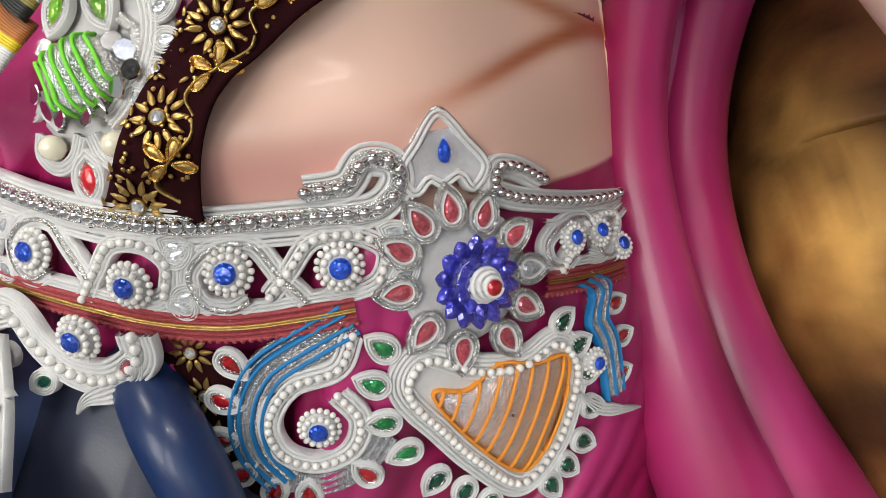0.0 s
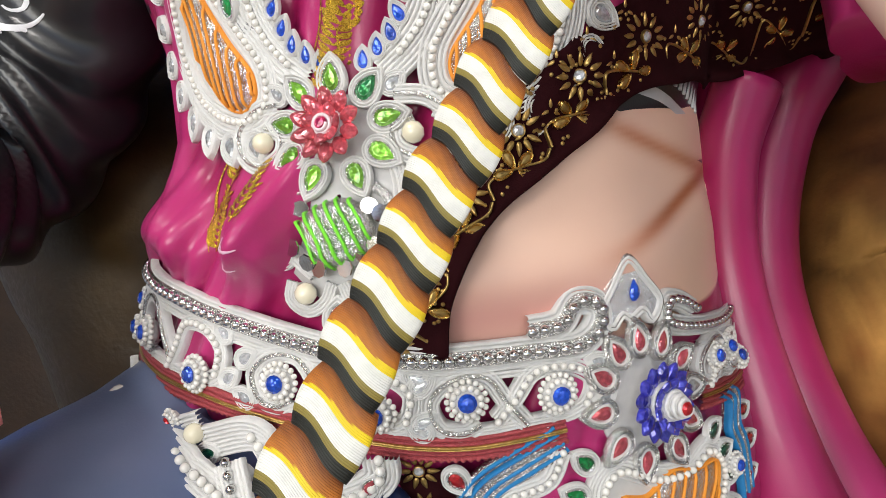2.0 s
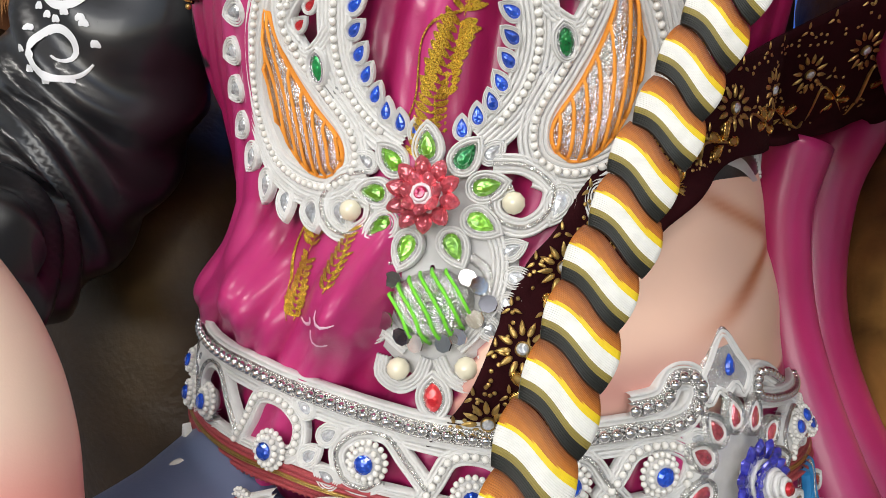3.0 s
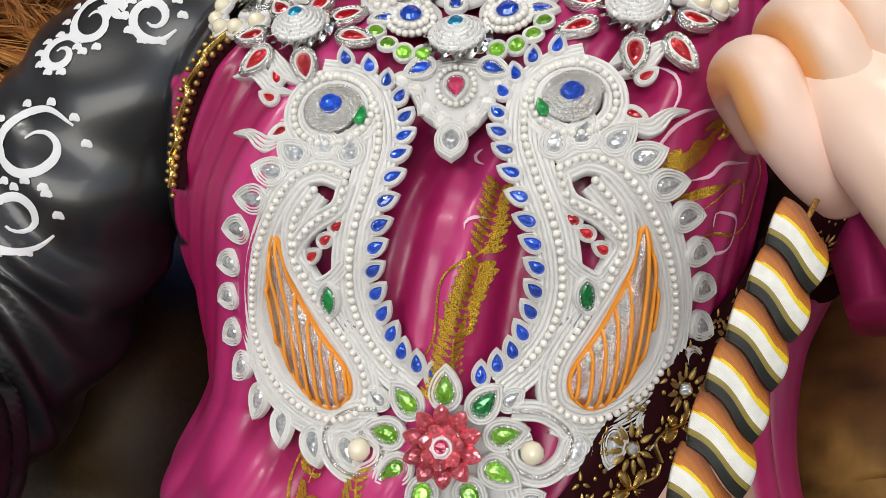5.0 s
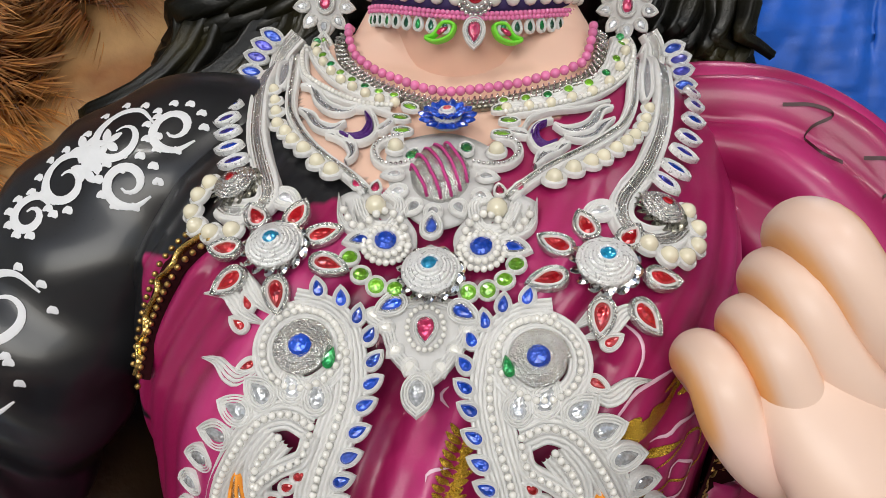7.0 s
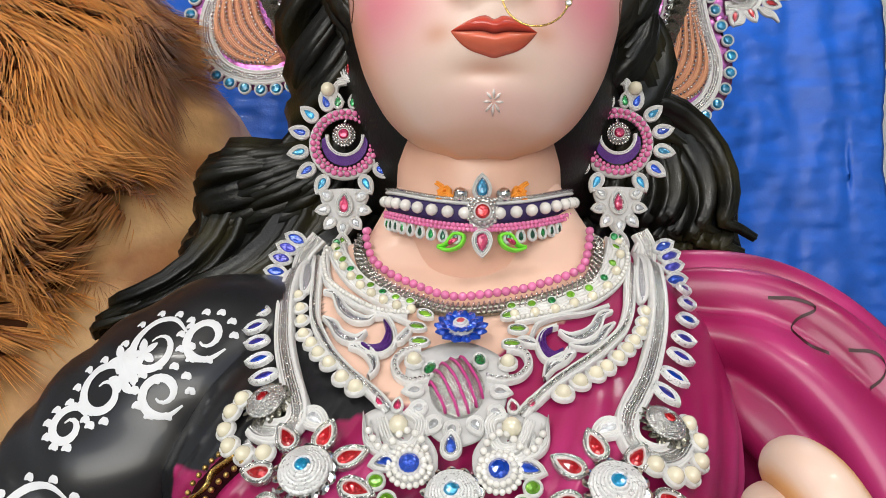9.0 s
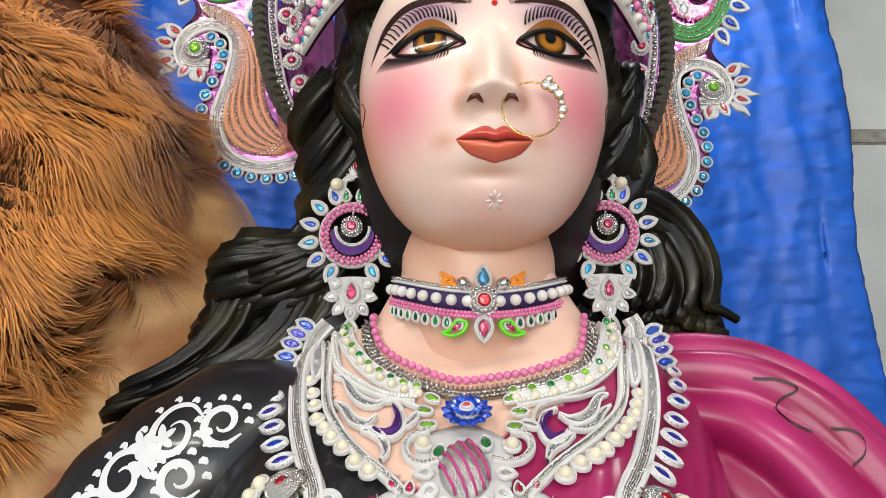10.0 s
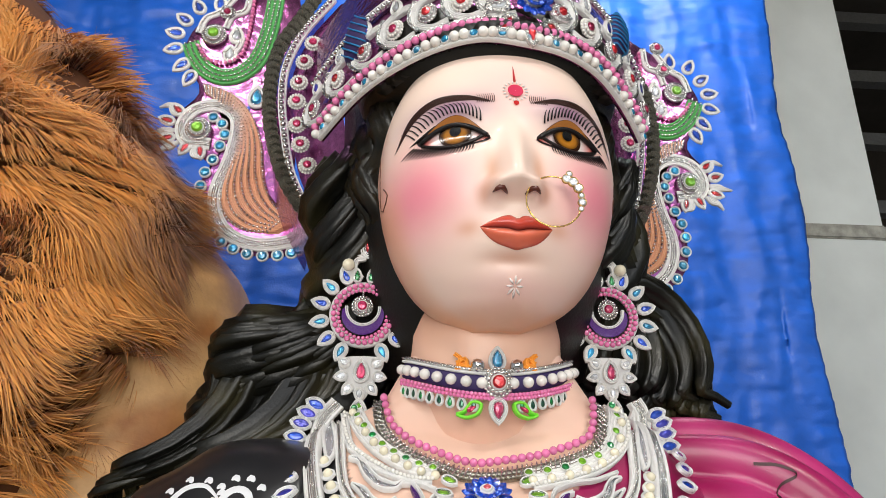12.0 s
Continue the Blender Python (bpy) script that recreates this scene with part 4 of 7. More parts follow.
def filled(owner, S, pts, material, lift=0.0, name="backing", rise=0.0, closed_n=60, rings=7):
    """A flat or softly domed piece with a given outline."""
    o = spline(pts, closed_n, True)
    mid = o.mean(0)
    bm = bmesh.new()
    rows = []
    for k in np.r_[1.0, np.linspace(1, 0.03, rings)]:
        h = lift + rise * (1 - k * k) ** 0.5 if len(rows) else lift - 0.004
        rows.append([seat(S, *(mid + (p - mid) * k), 90, h).translation for p in o])
    grid(bm, rows, 0, True)
    return part(name, bm, material, owner)


def striped_leaf(owner, S, pts, cord, ang, rise, pitch=0.0105, name="stripe", silver=None):
    """A padded leaf of silver wire with coloured cords laid slantwise over it."""
    filled(owner, S, pts, silver or WIRE, 0.003, "padding", rise)
    o = spline(pts, 80, True)
    mid = o.mean(0)
    d = Vector((math.cos(radians(ang)), math.sin(radians(ang))))
    nrm = Vector((-d.y, d.x))
    uv = np.array([((p - mid) @ np.array(d), (p - mid) @ np.array(nrm)) for p in o])
    lo, hi = uv[:, 1].min(), uv[:, 1].max()
    for v in np.arange(lo + pitch * 0.5, hi - pitch * 0.2, pitch):
        us = []
        for i in range(len(uv)):
            (u0, v0), (u1, v1) = uv[i - 1], uv[i]
            if (v0 - v) * (v1 - v) < 0:
                us.append(u0 + (u1 - u0) * (v - v0) / (v1 - v0))
        if len(us) < 2:
            continue
        a, b = min(us), max(us)
        bm = bmesh.new()
        path = []
        for k in np.linspace(0, 1, 14):
            u = a + (b - a) * k
            vv = v + 0.03 * (b - a) * math.sin(math.pi * k)
            x, z = mid[0] + d.x * u + nrm.x * vv, mid[1] + d.y * u + nrm.y * vv
            q = max(0.0, 1 - max(abs(2 * k - 1) ** 2, ((v - lo - (hi - lo) / 2) / ((hi - lo) / 2)) ** 2)) ** 0.5
            path.append(seat(S, x, z, 90, 0.003 + rise * q + 0.0007).translation)
        tube(bm, path, 0.0012, 6)
        part(name, bm, cord, owner)


def rosette(owner, S, x, z, r, bead_mat, centre, petals=9, dome=0.4, lift=0.002, name="rosette"):
    """A round boss of beads about a centre stone."""
    m = seat(S, x, z, 90, lift)
    n = int(petals * 2.1)
    for k, (rad, cnt, br, h) in enumerate(((0.86, n, 0.14, 0.10), (0.62, int(petals * 1.5), 0.15, dome * 0.8))):
        for i in range(cnt):
            a = math.tau * i / cnt + k * 0.3
            share("pearl", ball_mesh(bead_mat), m @ Matrix.Translation((r * rad * math.cos(a), r * rad * math.sin(a), r * h)) @ Matrix.Diagonal((r * br, r * br, r * br, 1)), owner)
    share("boss", ball_mesh(FELT), m @ Matrix.Diagonal((r * 0.8, r * 0.8, r * (dome + 0.05), 1)), owner)
    share("gem", gem_mesh("round", centre), m @ Matrix.Translation((0, 0, r * (dome + 0.02))) @ Matrix.Diagonal((r * 0.85, r * 0.85, r * 0.7, 1)), owner)


def coil_mesh(material, cone=0.5, turns=5):
    """A cone of coiled wire."""
    key = ("coil", material.name, cone, turns)
    if key not in MESH:
        bm = bmesh.new()
        n = 22 * turns
        path = []
        for i in range(n):
            k = i / (n - 1)
            a = math.tau * turns * k
            r = 1.0 - 0.72 * k
            path.append((r * math.cos(a), r * math.sin(a), cone * k + 0.05))
        tube(bm, path, 0.36 / turns + 0.035, 6)
        tube(bm, [(0, 0, -0.1), (0, 0, cone * 0.5), (0, 0, cone * 0.98)], [0.98, 0.62, 0.25], 16)
        for f in bm.faces:
            f.smooth = True
        me = bpy.data.meshes.new("coil")
        bm.to_mesh(me)
        bm.free()
        me.materials.append(material)
        MESH[key] = me
    return MESH[key]


def coil(owner, S, x, z, r, material, centre, cone=0.5, turns=5, gem=0.5, lift=0.002):
    m = seat(S, x, z, 90, lift)
    share("coil", coil_mesh(material, cone, turns), scaled(m, r, r, r), owner)
    share("gem", gem_mesh("round", centre), m @ Matrix.Translation((0, 0, r * cone)) @ Matrix.Diagonal((r * gem, r * gem, r * gem * 0.9, 1)), owner)


def lotus(owner, S, x, z, r, petal, centre_mat, centre, cone=0.8, rings=((1.0, 12, 25), (0.78, 9, 45)), lift=0.003):
    """A flower of standing glass petals with a coil in its middle."""
    m = seat(S, x, z, 90, lift)
    for k, (rad, cnt, tilt) in enumerate(rings):
        for i in range(cnt):
            a = math.tau * i / cnt + k * 0.35
            q = m @ Matrix.Rotation(a, 4, "Z") @ Matrix.Rotation(radians(tilt), 4, "X") @ Matrix.Translation((0, r * rad * 0.68, r * 0.05))
            share("petal", gem_mesh("marquise", petal), q @ Matrix.Diagonal((r * 0.40, r * 0.62, r * 0.45, 1)), owner)
    share("coil", coil_mesh(centre_mat, cone, 6), m @ Matrix.Translation((0, 0, r * 0.12)) @ Matrix.Diagonal((r * 0.52, r * 0.52, r * 0.62, 1)), owner)
    share("gem", gem_mesh("round", centre), m @ Matrix.Translation((0, 0, r * (0.12 + 0.62 * cone))) @ Matrix.Diagonal((r * 0.32, r * 0.32, r * 0.3, 1)), owner)


def thing(name, at, label, category, group=""):
    """An Empty at a thing's base; its parts are given in world places."""
    e = new(name)
    e.empty_display_size = 0.02
    return tagged(e, label, category, group)


def outward(pts, i, c):
    """Angle from the centre c to a point."""
    return math.degrees(math.atan2(pts[i][1] - c[1], pts[i][0] - c[0]))


def normals(pts, side):
    """Angles square to a run of points, on one side of it."""
    p = np.array(pts)
    out = []
    for i in range(len(p)):
        d = p[min(i + 1, len(p) - 1)] - p[max(i - 1, 0)]
        out.append(math.degrees(math.atan2(d[1], d[0])) + side)
    return out


# ---- long breast ornament: two paisleys and the flower pendant ----
AX = -0.2855
long_necklace = thing("long_necklace", (AX, 0, 1.6), "long white cord and pearl necklace with paired striped paisleys", "necklace")


def paisley(sd):
    X = lambda pts: [(x if sd < 0 else 2 * AX - x, z) for x, z in pts]
    A = lambda a: a if sd < 0 else 180 - a
    S = plate
    stem = X([(-0.372, 1.812), (-0.352, 1.808), (-0.337, 1.795), (-0.331, 1.765), (-0.336, 1.738), (-0.344, 1.714), (-0.349, 1.689), (-0.349, 1.667), (-0.342, 1.645), (-0.329, 1.627), (-0.311, 1.612)])
    band(long_necklace, S, stem, 0.027, CORD, 9, 0.0012)
    mid = spline(stem, 30)
    bead_line(long_necklace, S, mid[::3], 0.0026, PEARL, gap=1.02, lift=0.0040)
    drops = X([(-0.356, 1.824), (-0.340, 1.818), (-0.328, 1.807), (-0.319, 1.795), (-0.315, 1.780), (-0.315, 1.767), (-0.318, 1.755), (-0.321, 1.741), (-0.325, 1.727), (-0.329, 1.713), (-0.332, 1.700), (-0.334, 1.686), (-0.333, 1.672), (-0.330, 1.659), (-0.325, 1.646), (-0.319, 1.635), (-0.310, 1.627), (-0.300, 1.620)])
    nn = normals(drops, 90 if sd < 0 else -90)
    for (x, z), a in zip(drops, nn):
        tilt = 38 if sd < 0 else -38
        stone(long_necklace, S, x, z, a + tilt, 0.0112, 0.0078, BLUE, "drop", True, 0.0025, (CORD, CORD), 0.26)
    # swirl with its coil
    c = X([(-0.362, 1.786)])[0]
    ring = [(c[0] + 0.0255 * math.cos(a), c[1] + 0.0235 * math.sin(a)) for a in np.linspace(0, math.tau, 14, endpoint=False)]
    band(long_necklace, S, ring, 0.016, CORD, 5, 0.002, True)
    bead_line(long_necklace, S, ring, 0.0025, PEARL, True, lift=0.0046)
    coil(long_necklace, S, *c, 0.0185, WIRE, BLUE, 0.35, 5, 0.85, 0.004)
    stone(long_necklace, S, *X([(-0.343, 1.780)])[0], A(75), 0.014, 0.0085, GREEN, "drop", False, 0.006)
    for (x, z), a in zip(X([(-0.403, 1.813), (-0.407, 1.799), (-0.397, 1.774)]), (118, 150, 205)):
        stone(long_necklace, S, x, z, A(a), 0.010, 0.0062, RED, "drop", True, 0.002, (CORD, CORD), 0.35)
    for p in ([(-0.388, 1.800), (-0.405, 1.806), (-0.418, 1.818), (-0.436, 1.817)], [(-0.385, 1.775), (-0.404, 1.766), (-0.419, 1.775), (-0.431, 1.776)], [(-0.384, 1.806), (-0.398, 1.817), (-0.405, 1.828), (-0.412, 1.838)]):
        band(long_necklace, S, X(p), 0.012, CORD, 4, 0.001, taper=True)
    # paisley body
    body = X([(-0.350, 1.742), (-0.367, 1.748), (-0.385, 1.741), (-0.402, 1.719), (-0.418, 1.684), (-0.424, 1.647), (-0.413, 1.613), (-0.390, 1.594), (-0.364, 1.588), (-0.345, 1.599), (-0.345, 1.623), (-0.362, 1.650), (-0.376, 1.672), (-0.386, 1.693), (-0.384, 1.716), (-0.370, 1.735)])
    filled(long_necklace, S, X([(-0.402, 1.716), (-0.417, 1.684), (-0.422, 1.647), (-0.412, 1.614), (-0.390, 1.596), (-0.364, 1.590), (-0.348, 1.601), (-0.348, 1.624), (-0.364, 1.652), (-0.388, 1.692)]), FELT, 0.0015)
    band(long_necklace, S, body, 0.019, CORD, 6, 0.0018)
    bead_line(long_necklace, S, body, 0.0026, PEARL, lift=0.0044)
    outer = X([(-0.350, 1.752), (-0.367, 1.757), (-0.391, 1.749), (-0.409, 1.724), (-0.427, 1.688), (-0.434, 1.648), (-0.422, 1.607), (-0.396, 1.584), (-0.364, 1.578), (-0.342, 1.586)])
    band(long_necklace, S, outer, 0.011, CORD, 4, 0.0012)
    clear = X([(-0.349, 1.759), (-0.366, 1.764), (-0.386, 1.759), (-0.401, 1.748), (-0.414, 1.732), (-0.428, 1.713), (-0.440, 1.690), (-0.447, 1.665), (-0.447, 1.638), (-0.440, 1.614), (-0.425, 1.592), (-0.405, 1.578), (-0.380, 1.570), (-0.356, 1.569)])
    nn = normals(clear, 90 if sd > 0 else -90)
    for (x, z), a in zip(clear, nn):
        stone(long_necklace, S, x, z, a + (28 if sd < 0 else -28), 0.0165, 0.0110, CLEAR, "drop", True, 0.002, (CORD, CORD), 0.34)
    leaf = X([(-0.400, 1.708), (-0.391, 1.677), (-0.374, 1.645), (-0.356, 1.620), (-0.355, 1.604), (-0.366, 1.595), (-0.383, 1.601), (-0.400, 1.624), (-0.410, 1.661)])
    band(long_necklace, S, leaf, 0.0024, ORANGE, 1, 0.003, True, height=0.002)
    striped_leaf(long_necklace, S, leaf, ORANGE, A(-84), 0.007, 0.0066)
    inner = X([(-0.379, 1.683), (-0.386, 1.698), (-0.372, 1.714), (-0.355, 1.724), (-0.350, 1.738)])
    band(long_necklace, S, inner, 0.012, CORD, 4, 0.003)
    bead_line(long_necklace, S, inner, 0.0024, PEARL, lift=0.0056)
    for (x, z), a in zip(X([(-0.356, 1.713), (-0.364, 1.705), (-0.374, 1.695)]), (30, 30, 30)):
        stone(long_necklace, S, x, z, A(a), 0.009, 0.0062, RED, "drop", True, 0.002, (CORD, CORD), 0.3)
    stone(long_necklace, S, *X([(-0.364, 1.667)])[0], A(85), 0.0155, 0.0082, GREEN, "oval", True, 0.004, (SPANGLE, CORD), 0.3)
    band(long_necklace, S, X([(-0.352, 1.690), (-0.360, 1.682), (-0.372, 1.676), (-0.380, 1.684)]), 0.010, CORD, 4, 0.002)
    band(long_necklace, S, X([(-0.351, 1.652), (-0.358, 1.644), (-0.366, 1.655)]), 0.010, SPANGLE, 2, 0.001)


paisley(-1)
paisley(1)


def pendant():
    S = plate
    o = long_necklace
    c = (-0.294, 1.577)
    filled(o, S, [(-0.348, 1.545), (-0.346, 1.514), (-0.330, 1.490), (-0.309, 1.470), (-0.295, 1.462), (-0.278, 1.470), (-0.259, 1.490), (-0.244, 1.513), (-0.240, 1.542), (-0.255, 1.585), (-0.292, 1.60), (-0.33, 1.585)], FELT, -0.001)
    for a in (88, 48, 128, 10, 170, -30, 210, -66, 246):
        x, z = c[0] + 0.037 * math.cos(radians(a)), c[1] + 0.034 * math.sin(radians(a))
        stone(o, S, x, z, a, 0.0165, 0.0115, LIME if a != 48 else GREEN, "drop", True, 0.004, (WIRE, CORD), 0.36)
    lotus(o, S, *c, 0.0275, PINKRED, mat("clear_cord", (0.72, 0.62, 0.64), 0.2, var=0.1, coat=0.5), RUBY, 0.7, ((1.0, 10, 22), (0.75, 7, 48)), 0.008)
    for sd in (-1, 1):
        X = lambda pts: [(x if sd < 0 else 2 * -0.2945 - x, z) for x, z in pts]
        A = lambda a: a if sd < 0 else 180 - a
        sw = X([(-0.336, 1.597), (-0.356, 1.594), (-0.371, 1.580), (-0.367, 1.564), (-0.352, 1.556), (-0.336, 1.563), (-0.334, 1.576), (-0.347, 1.582)])
        band(o, S, sw, 0.013, CORD, 5, 0.002)
        band(o, S, sw, 0.0035, WIRE, 1, 0.004, height=0.0022)
        bead(o, S, *X([(-0.347, 1.571)])[0], 0.0075, CREAM_PEARL, 0.006)
        for (x, z), a in zip(X([(-0.336, 1.604), (-0.345, 1.543), (-0.348, 1.526), (-0.343, 1.510), (-0.331, 1.496)]), (140, 160, 180, 205, 225)):
            stone(o, S, x, z, A(a), 0.0115, 0.008, CLEAR, "drop", True, 0.002, (CORD, CORD), 0.38)
        band(o, S, X([(-0.334, 1.556), (-0.338, 1.536), (-0.334, 1.515), (-0.322, 1.497), (-0.310, 1.486)]), 0.011, CORD, 4, 0.002)
        band(o, S, X([(-0.320, 1.540), (-0.330, 1.530), (-0.328, 1.512)]), 0.007, WIRE, 2, 0.003)
        band(o, S, X([(-0.326, 1.482), (-0.328, 1.470), (-0.316, 1.462), (-0.304, 1.468), (-0.298, 1.480)]), 0.009, CORD, 4, 0.002)
        bead(o, S, *X([(-0.3155, 1.474)])[0], 0.0075, CREAM_PEARL, 0.006)
        # mirror sequins
        for k, (x, z) in enumerate(X([(-0.325, 1.522), (-0.318, 1.527), (-0.330, 1.511), (-0.322, 1.502), (-0.312, 1.494), (-0.303, 1.490)])):
            bm = bmesh.new()
            bmesh.ops.create_cone(bm, cap_ends=True, segments=8, radius1=0.0062, radius2=0.0058, depth=0.0008)
            ob = part("sequin", bm, SILVER, o, smooth=False)
            ob.matrix_local = seat(S, x, z, 90, 0.006 + 0.001 * k) @ Euler((0.3 * math.sin(k * 5), 0.35 * math.cos(k * 7), 0)).to_matrix().to_4x4()
    striped_leaf(o, S, [(-0.320, 1.519), (-0.305, 1.530), (-0.286, 1.533), (-0.270, 1.522), (-0.268, 1.508), (-0.277, 1.495), (-0.296, 1.489), (-0.312, 1.498)], LIMECORD, -62, 0.014, 0.0075)
    stone(o, S, -0.2945, 1.456, 90, 0.0165, 0.010, RED, "marquise", True, 0.003, (WIRE, CORD), 0.42)


pendant()

# ---- broad collar necklace ----
collar = thing("collar_necklace", (-0.27, 0, 1.9), "broad white collar necklace with pearls, silver roses and coloured stones", "necklace")


def build_collar():
    S, o = plate, collar
    lotus(o, S, -0.273, 1.9455, 0.027, BLUE, CORD, PINKRED, 0.7, ((1.0, 13, 18), (0.8, 10, 42)), 0.006)
    ovp = [(-0.277 + 0.023 * math.cos(a), 1.906 + 0.0205 * math.sin(a)) for a in np.linspace(0, math.tau, 12, endpoint=False)]
    striped_leaf(o, S, ovp, PINKCORD, -55, 0.013, 0.0078)
    for x, z in ((-0.389, 1.847), (-0.280, 1.833), (-0.165, 1.843)):
        coil(o, S, x, z, 0.0195, THREAD, AQUA, 0.5, 6, 0.62, 0.007)
        for i in range(14):
            a = math.tau * i / 14
            m = seat(S, x, z, 90, 0.005) @ Matrix.Rotation(a, 4, "Z") @ Matrix.Translation((0, 0.019, 0)) @ Matrix.Rotation(0.5, 4, "Y")
            share("petal", gem_mesh("round", SILVER), m @ Matrix.Diagonal((0.011, 0.011, 0.006, 1)), o)
    for c, pts in (((-0.389, 1.847), [(-0.409, 1.869), (-0.379, 1.871), (-0.358, 1.858), (-0.351, 1.838), (-0.383, 1.819), (-0.417, 1.826), (-0.426, 1.846)]),
                   ((-0.165, 1.843), [(-0.174, 1.869), (-0.145, 1.862), (-0.128, 1.836), (-0.142, 1.814), (-0.170, 1.813), (-0.202, 1.834), (-0.195, 1.856)])):
        for i in range(len(pts)):
            stone(o, S, *pts[i], outward(pts, i, c), 0.0190, 0.0118, RED, "drop", True, 0.003, (CORD, WIRE), 0.26)
    for x, z in ((-0.313, 1.852), (-0.245, 1.850)):
        rosette(o, S, x, z, 0.0185, PEARL, BLUE, 10, 0.35)
    for x, z in ((-0.337, 1.843), (-0.328, 1.832), (-0.317, 1.826), (-0.304, 1.824), (-0.254, 1.824), (-0.241, 1.826), (-0.230, 1.832), (-0.222, 1.842)):
        stone(o, S, x, z, 90, 0.0105, 0.0105, LIME, "round", True, 0.003, (CORD, CORD), 0.22)
    for x, z, a in ((-0.306, 1.814, 205), (-0.257, 1.811, -25), (-0.2815, 1.866, 90), (-0.331, 1.855, 190), (-0.223, 1.853, -10)):
        stone(o, S, x, z, a, 0.0135, 0.0085, BLUE, "drop", True, 0.003, (SPANGLE, CORD), 0.4)
    # lower heart drop
    tri = [(-0.318, 1.808), (-0.309, 1.800), (-0.302, 1.786), (-0.292, 1.777), (-0.281, 1.770), (-0.271, 1.777), (-0.262, 1.788), (-0.254, 1.800), (-0.244, 1.806), (-0.28, 1.818)]
    filled(o, S, tri, FELT, 0.001)
    band(o, S, tri, 0.009, CORD, 4, 0.001, True)
    for i, (x, z) in enumerate(tri[:9]):
        stone(o, S, x, z, outward(tri, i, (-0.281, 1.803)), 0.008, 0.007, PEARL, "drop", True, 0.002, (CORD, CORD), 0.34)
    hp = [(-0.282 + 0.0125 * math.cos(a), 1.800 + 0.0135 * math.sin(a)) for a in np.linspace(0, math.tau, 10, endpoint=False)]
    bead_line(o, S, hp, 0.002, PEARL, True, lift=0.004)
    stone(o, S, -0.282, 1.799, -90, 0.0155, 0.012, RUBY, "drop", True, 0.003, (SPANGLE, CORD), 0.22)
    stone(o, S, -0.2855, 1.762, -90, 0.017, 0.0105, CLEAR, "marquise", True, 0.003, (CORD, CORD), 0.34)
    # outer bands with blue points
    bL = [(-0.432, 2.056), (-0.450, 2.032), (-0.453, 1.999), (-0.446, 1.967), (-0.436, 1.939), (-0.422, 1.915), (-0.409, 1.896), (-0.405, 1.884), (-0.410, 1.876), (-0.420, 1.873), (-0.432, 1.873), (-0.441, 1.877)]
    bR = [(-0.076, 2.061), (-0.069, 2.043), (-0.073, 2.014), (-0.078, 1.984), (-0.087, 1.956), (-0.099, 1.935), (-0.114, 1.916), (-0.129, 1.902), (-0.140, 1.892), (-0.146, 1.882), (-0.146, 1.872), (-0.139, 1.865), (-0.127, 1.861), (-0.112, 1.863), (-0.100, 1.870)]
    dL = [(-0.457, 2.053), (-0.466, 2.043), (-0.473, 2.031), (-0.478, 2.015), (-0.480, 1.998), (-0.475, 1.980), (-0.472, 1.965), (-0.469, 1.951), (-0.461, 1.937), (-0.452, 1.922), (-0.441, 1.909)]
    dR = [(-0.054, 2.044), (-0.048, 2.034), (-0.045, 2.023), (-0.042, 2.009), (-0.044, 1.994), (-0.048, 1.979), (-0.055, 1.962), (-0.066, 1.944), (-0.077, 1.928), (-0.092, 1.912), (-0.107, 1.900)]
    for b, dr, side in ((bL, dL, 180), (bR, dR, 0)):
        band(o, S, b, 0.0200, CORD, 2, 0.0012)
        band(o, S, b, 0.0105, WIRE, 5, 0.0022)
        for k in (-0.0072, 0.0072):
            q = spline(b, 40)
            nn = [radians(a) for a in normals(q, 90)]
            band(o, S, [(x + k * math.cos(a), z + k * math.sin(a)) for (x, z), a in zip(q, nn)][::2], 0.0036, CORD, 1, 0.0034)
        for i, (x, z) in enumerate(dr):
            tilt = (24 - 6 * i) * (-1 if side else 1) if i < 8 else (-20 - 8 * (i - 7)) * (-1 if side else 1) * (1 if not side else 0.4)
            stone(o, S, x, z, side + tilt, 0.0185, 0.0092, DEEP if i % 3 else BLUE, "marquise", True, 0.006, (CORD, THREAD), 0.22)
    for (x, z), pr in (((-0.432, 1.891), [(-0.456, 1.893), (-0.463, 1.883), (-0.464, 1.870), (-0.456, 1.860), (-0.441, 1.856), (-0.424, 1.858)]), ((-0.117, 1.880), [(-0.095, 1.880), (-0.090, 1.868), (-0.095, 1.856), (-0.107, 1.849), (-0.121, 1.850), (-0.134, 1.857)])):
        coil(o, S, x, z, 0.0165, WIRE, RED, 0.45, 5, 0.6, 0.006)
        for i in range(16):
            m = seat(S, x, z, 90, 0.004) @ Matrix.Rotation(math.tau * i / 16, 4, "Z") @ Matrix.Translation((0, 0.0165, 0)) @ Matrix.Rotation(0.5, 4, "Y")
            share("petal", gem_mesh("round", SEQUIN), m @ Matrix.Diagonal((0.008, 0.010, 0.005, 1)), o)
        for px, pz in pr:
            stone(o, S, px, pz, 90, 0.0128, 0.0128, CREAM_PEARL, "round", True, 0.003, (CORD, CORD), 0.22)
            bead(o, S, px, pz, 0.0068, CREAM_PEARL, 0.005)
    for x, z, a in ((-0.390, 1.883, -30), (-0.162, 1.880, 200)):
        stone(o, S, x, z, a, 0.0150, 0.0095, CLEAR, "drop", True, 0.002, (CORD, CORD), 0.45)
    # inner collar: green stones over cream pearls, between a line of small pearls and the pink ones
    gL = [(-0.413, 2.047), (-0.399, 2.024), (-0.383, 2.006), (-0.368, 1.995), (-0.354, 1.987), (-0.338, 1.980), (-0.323, 1.976)]
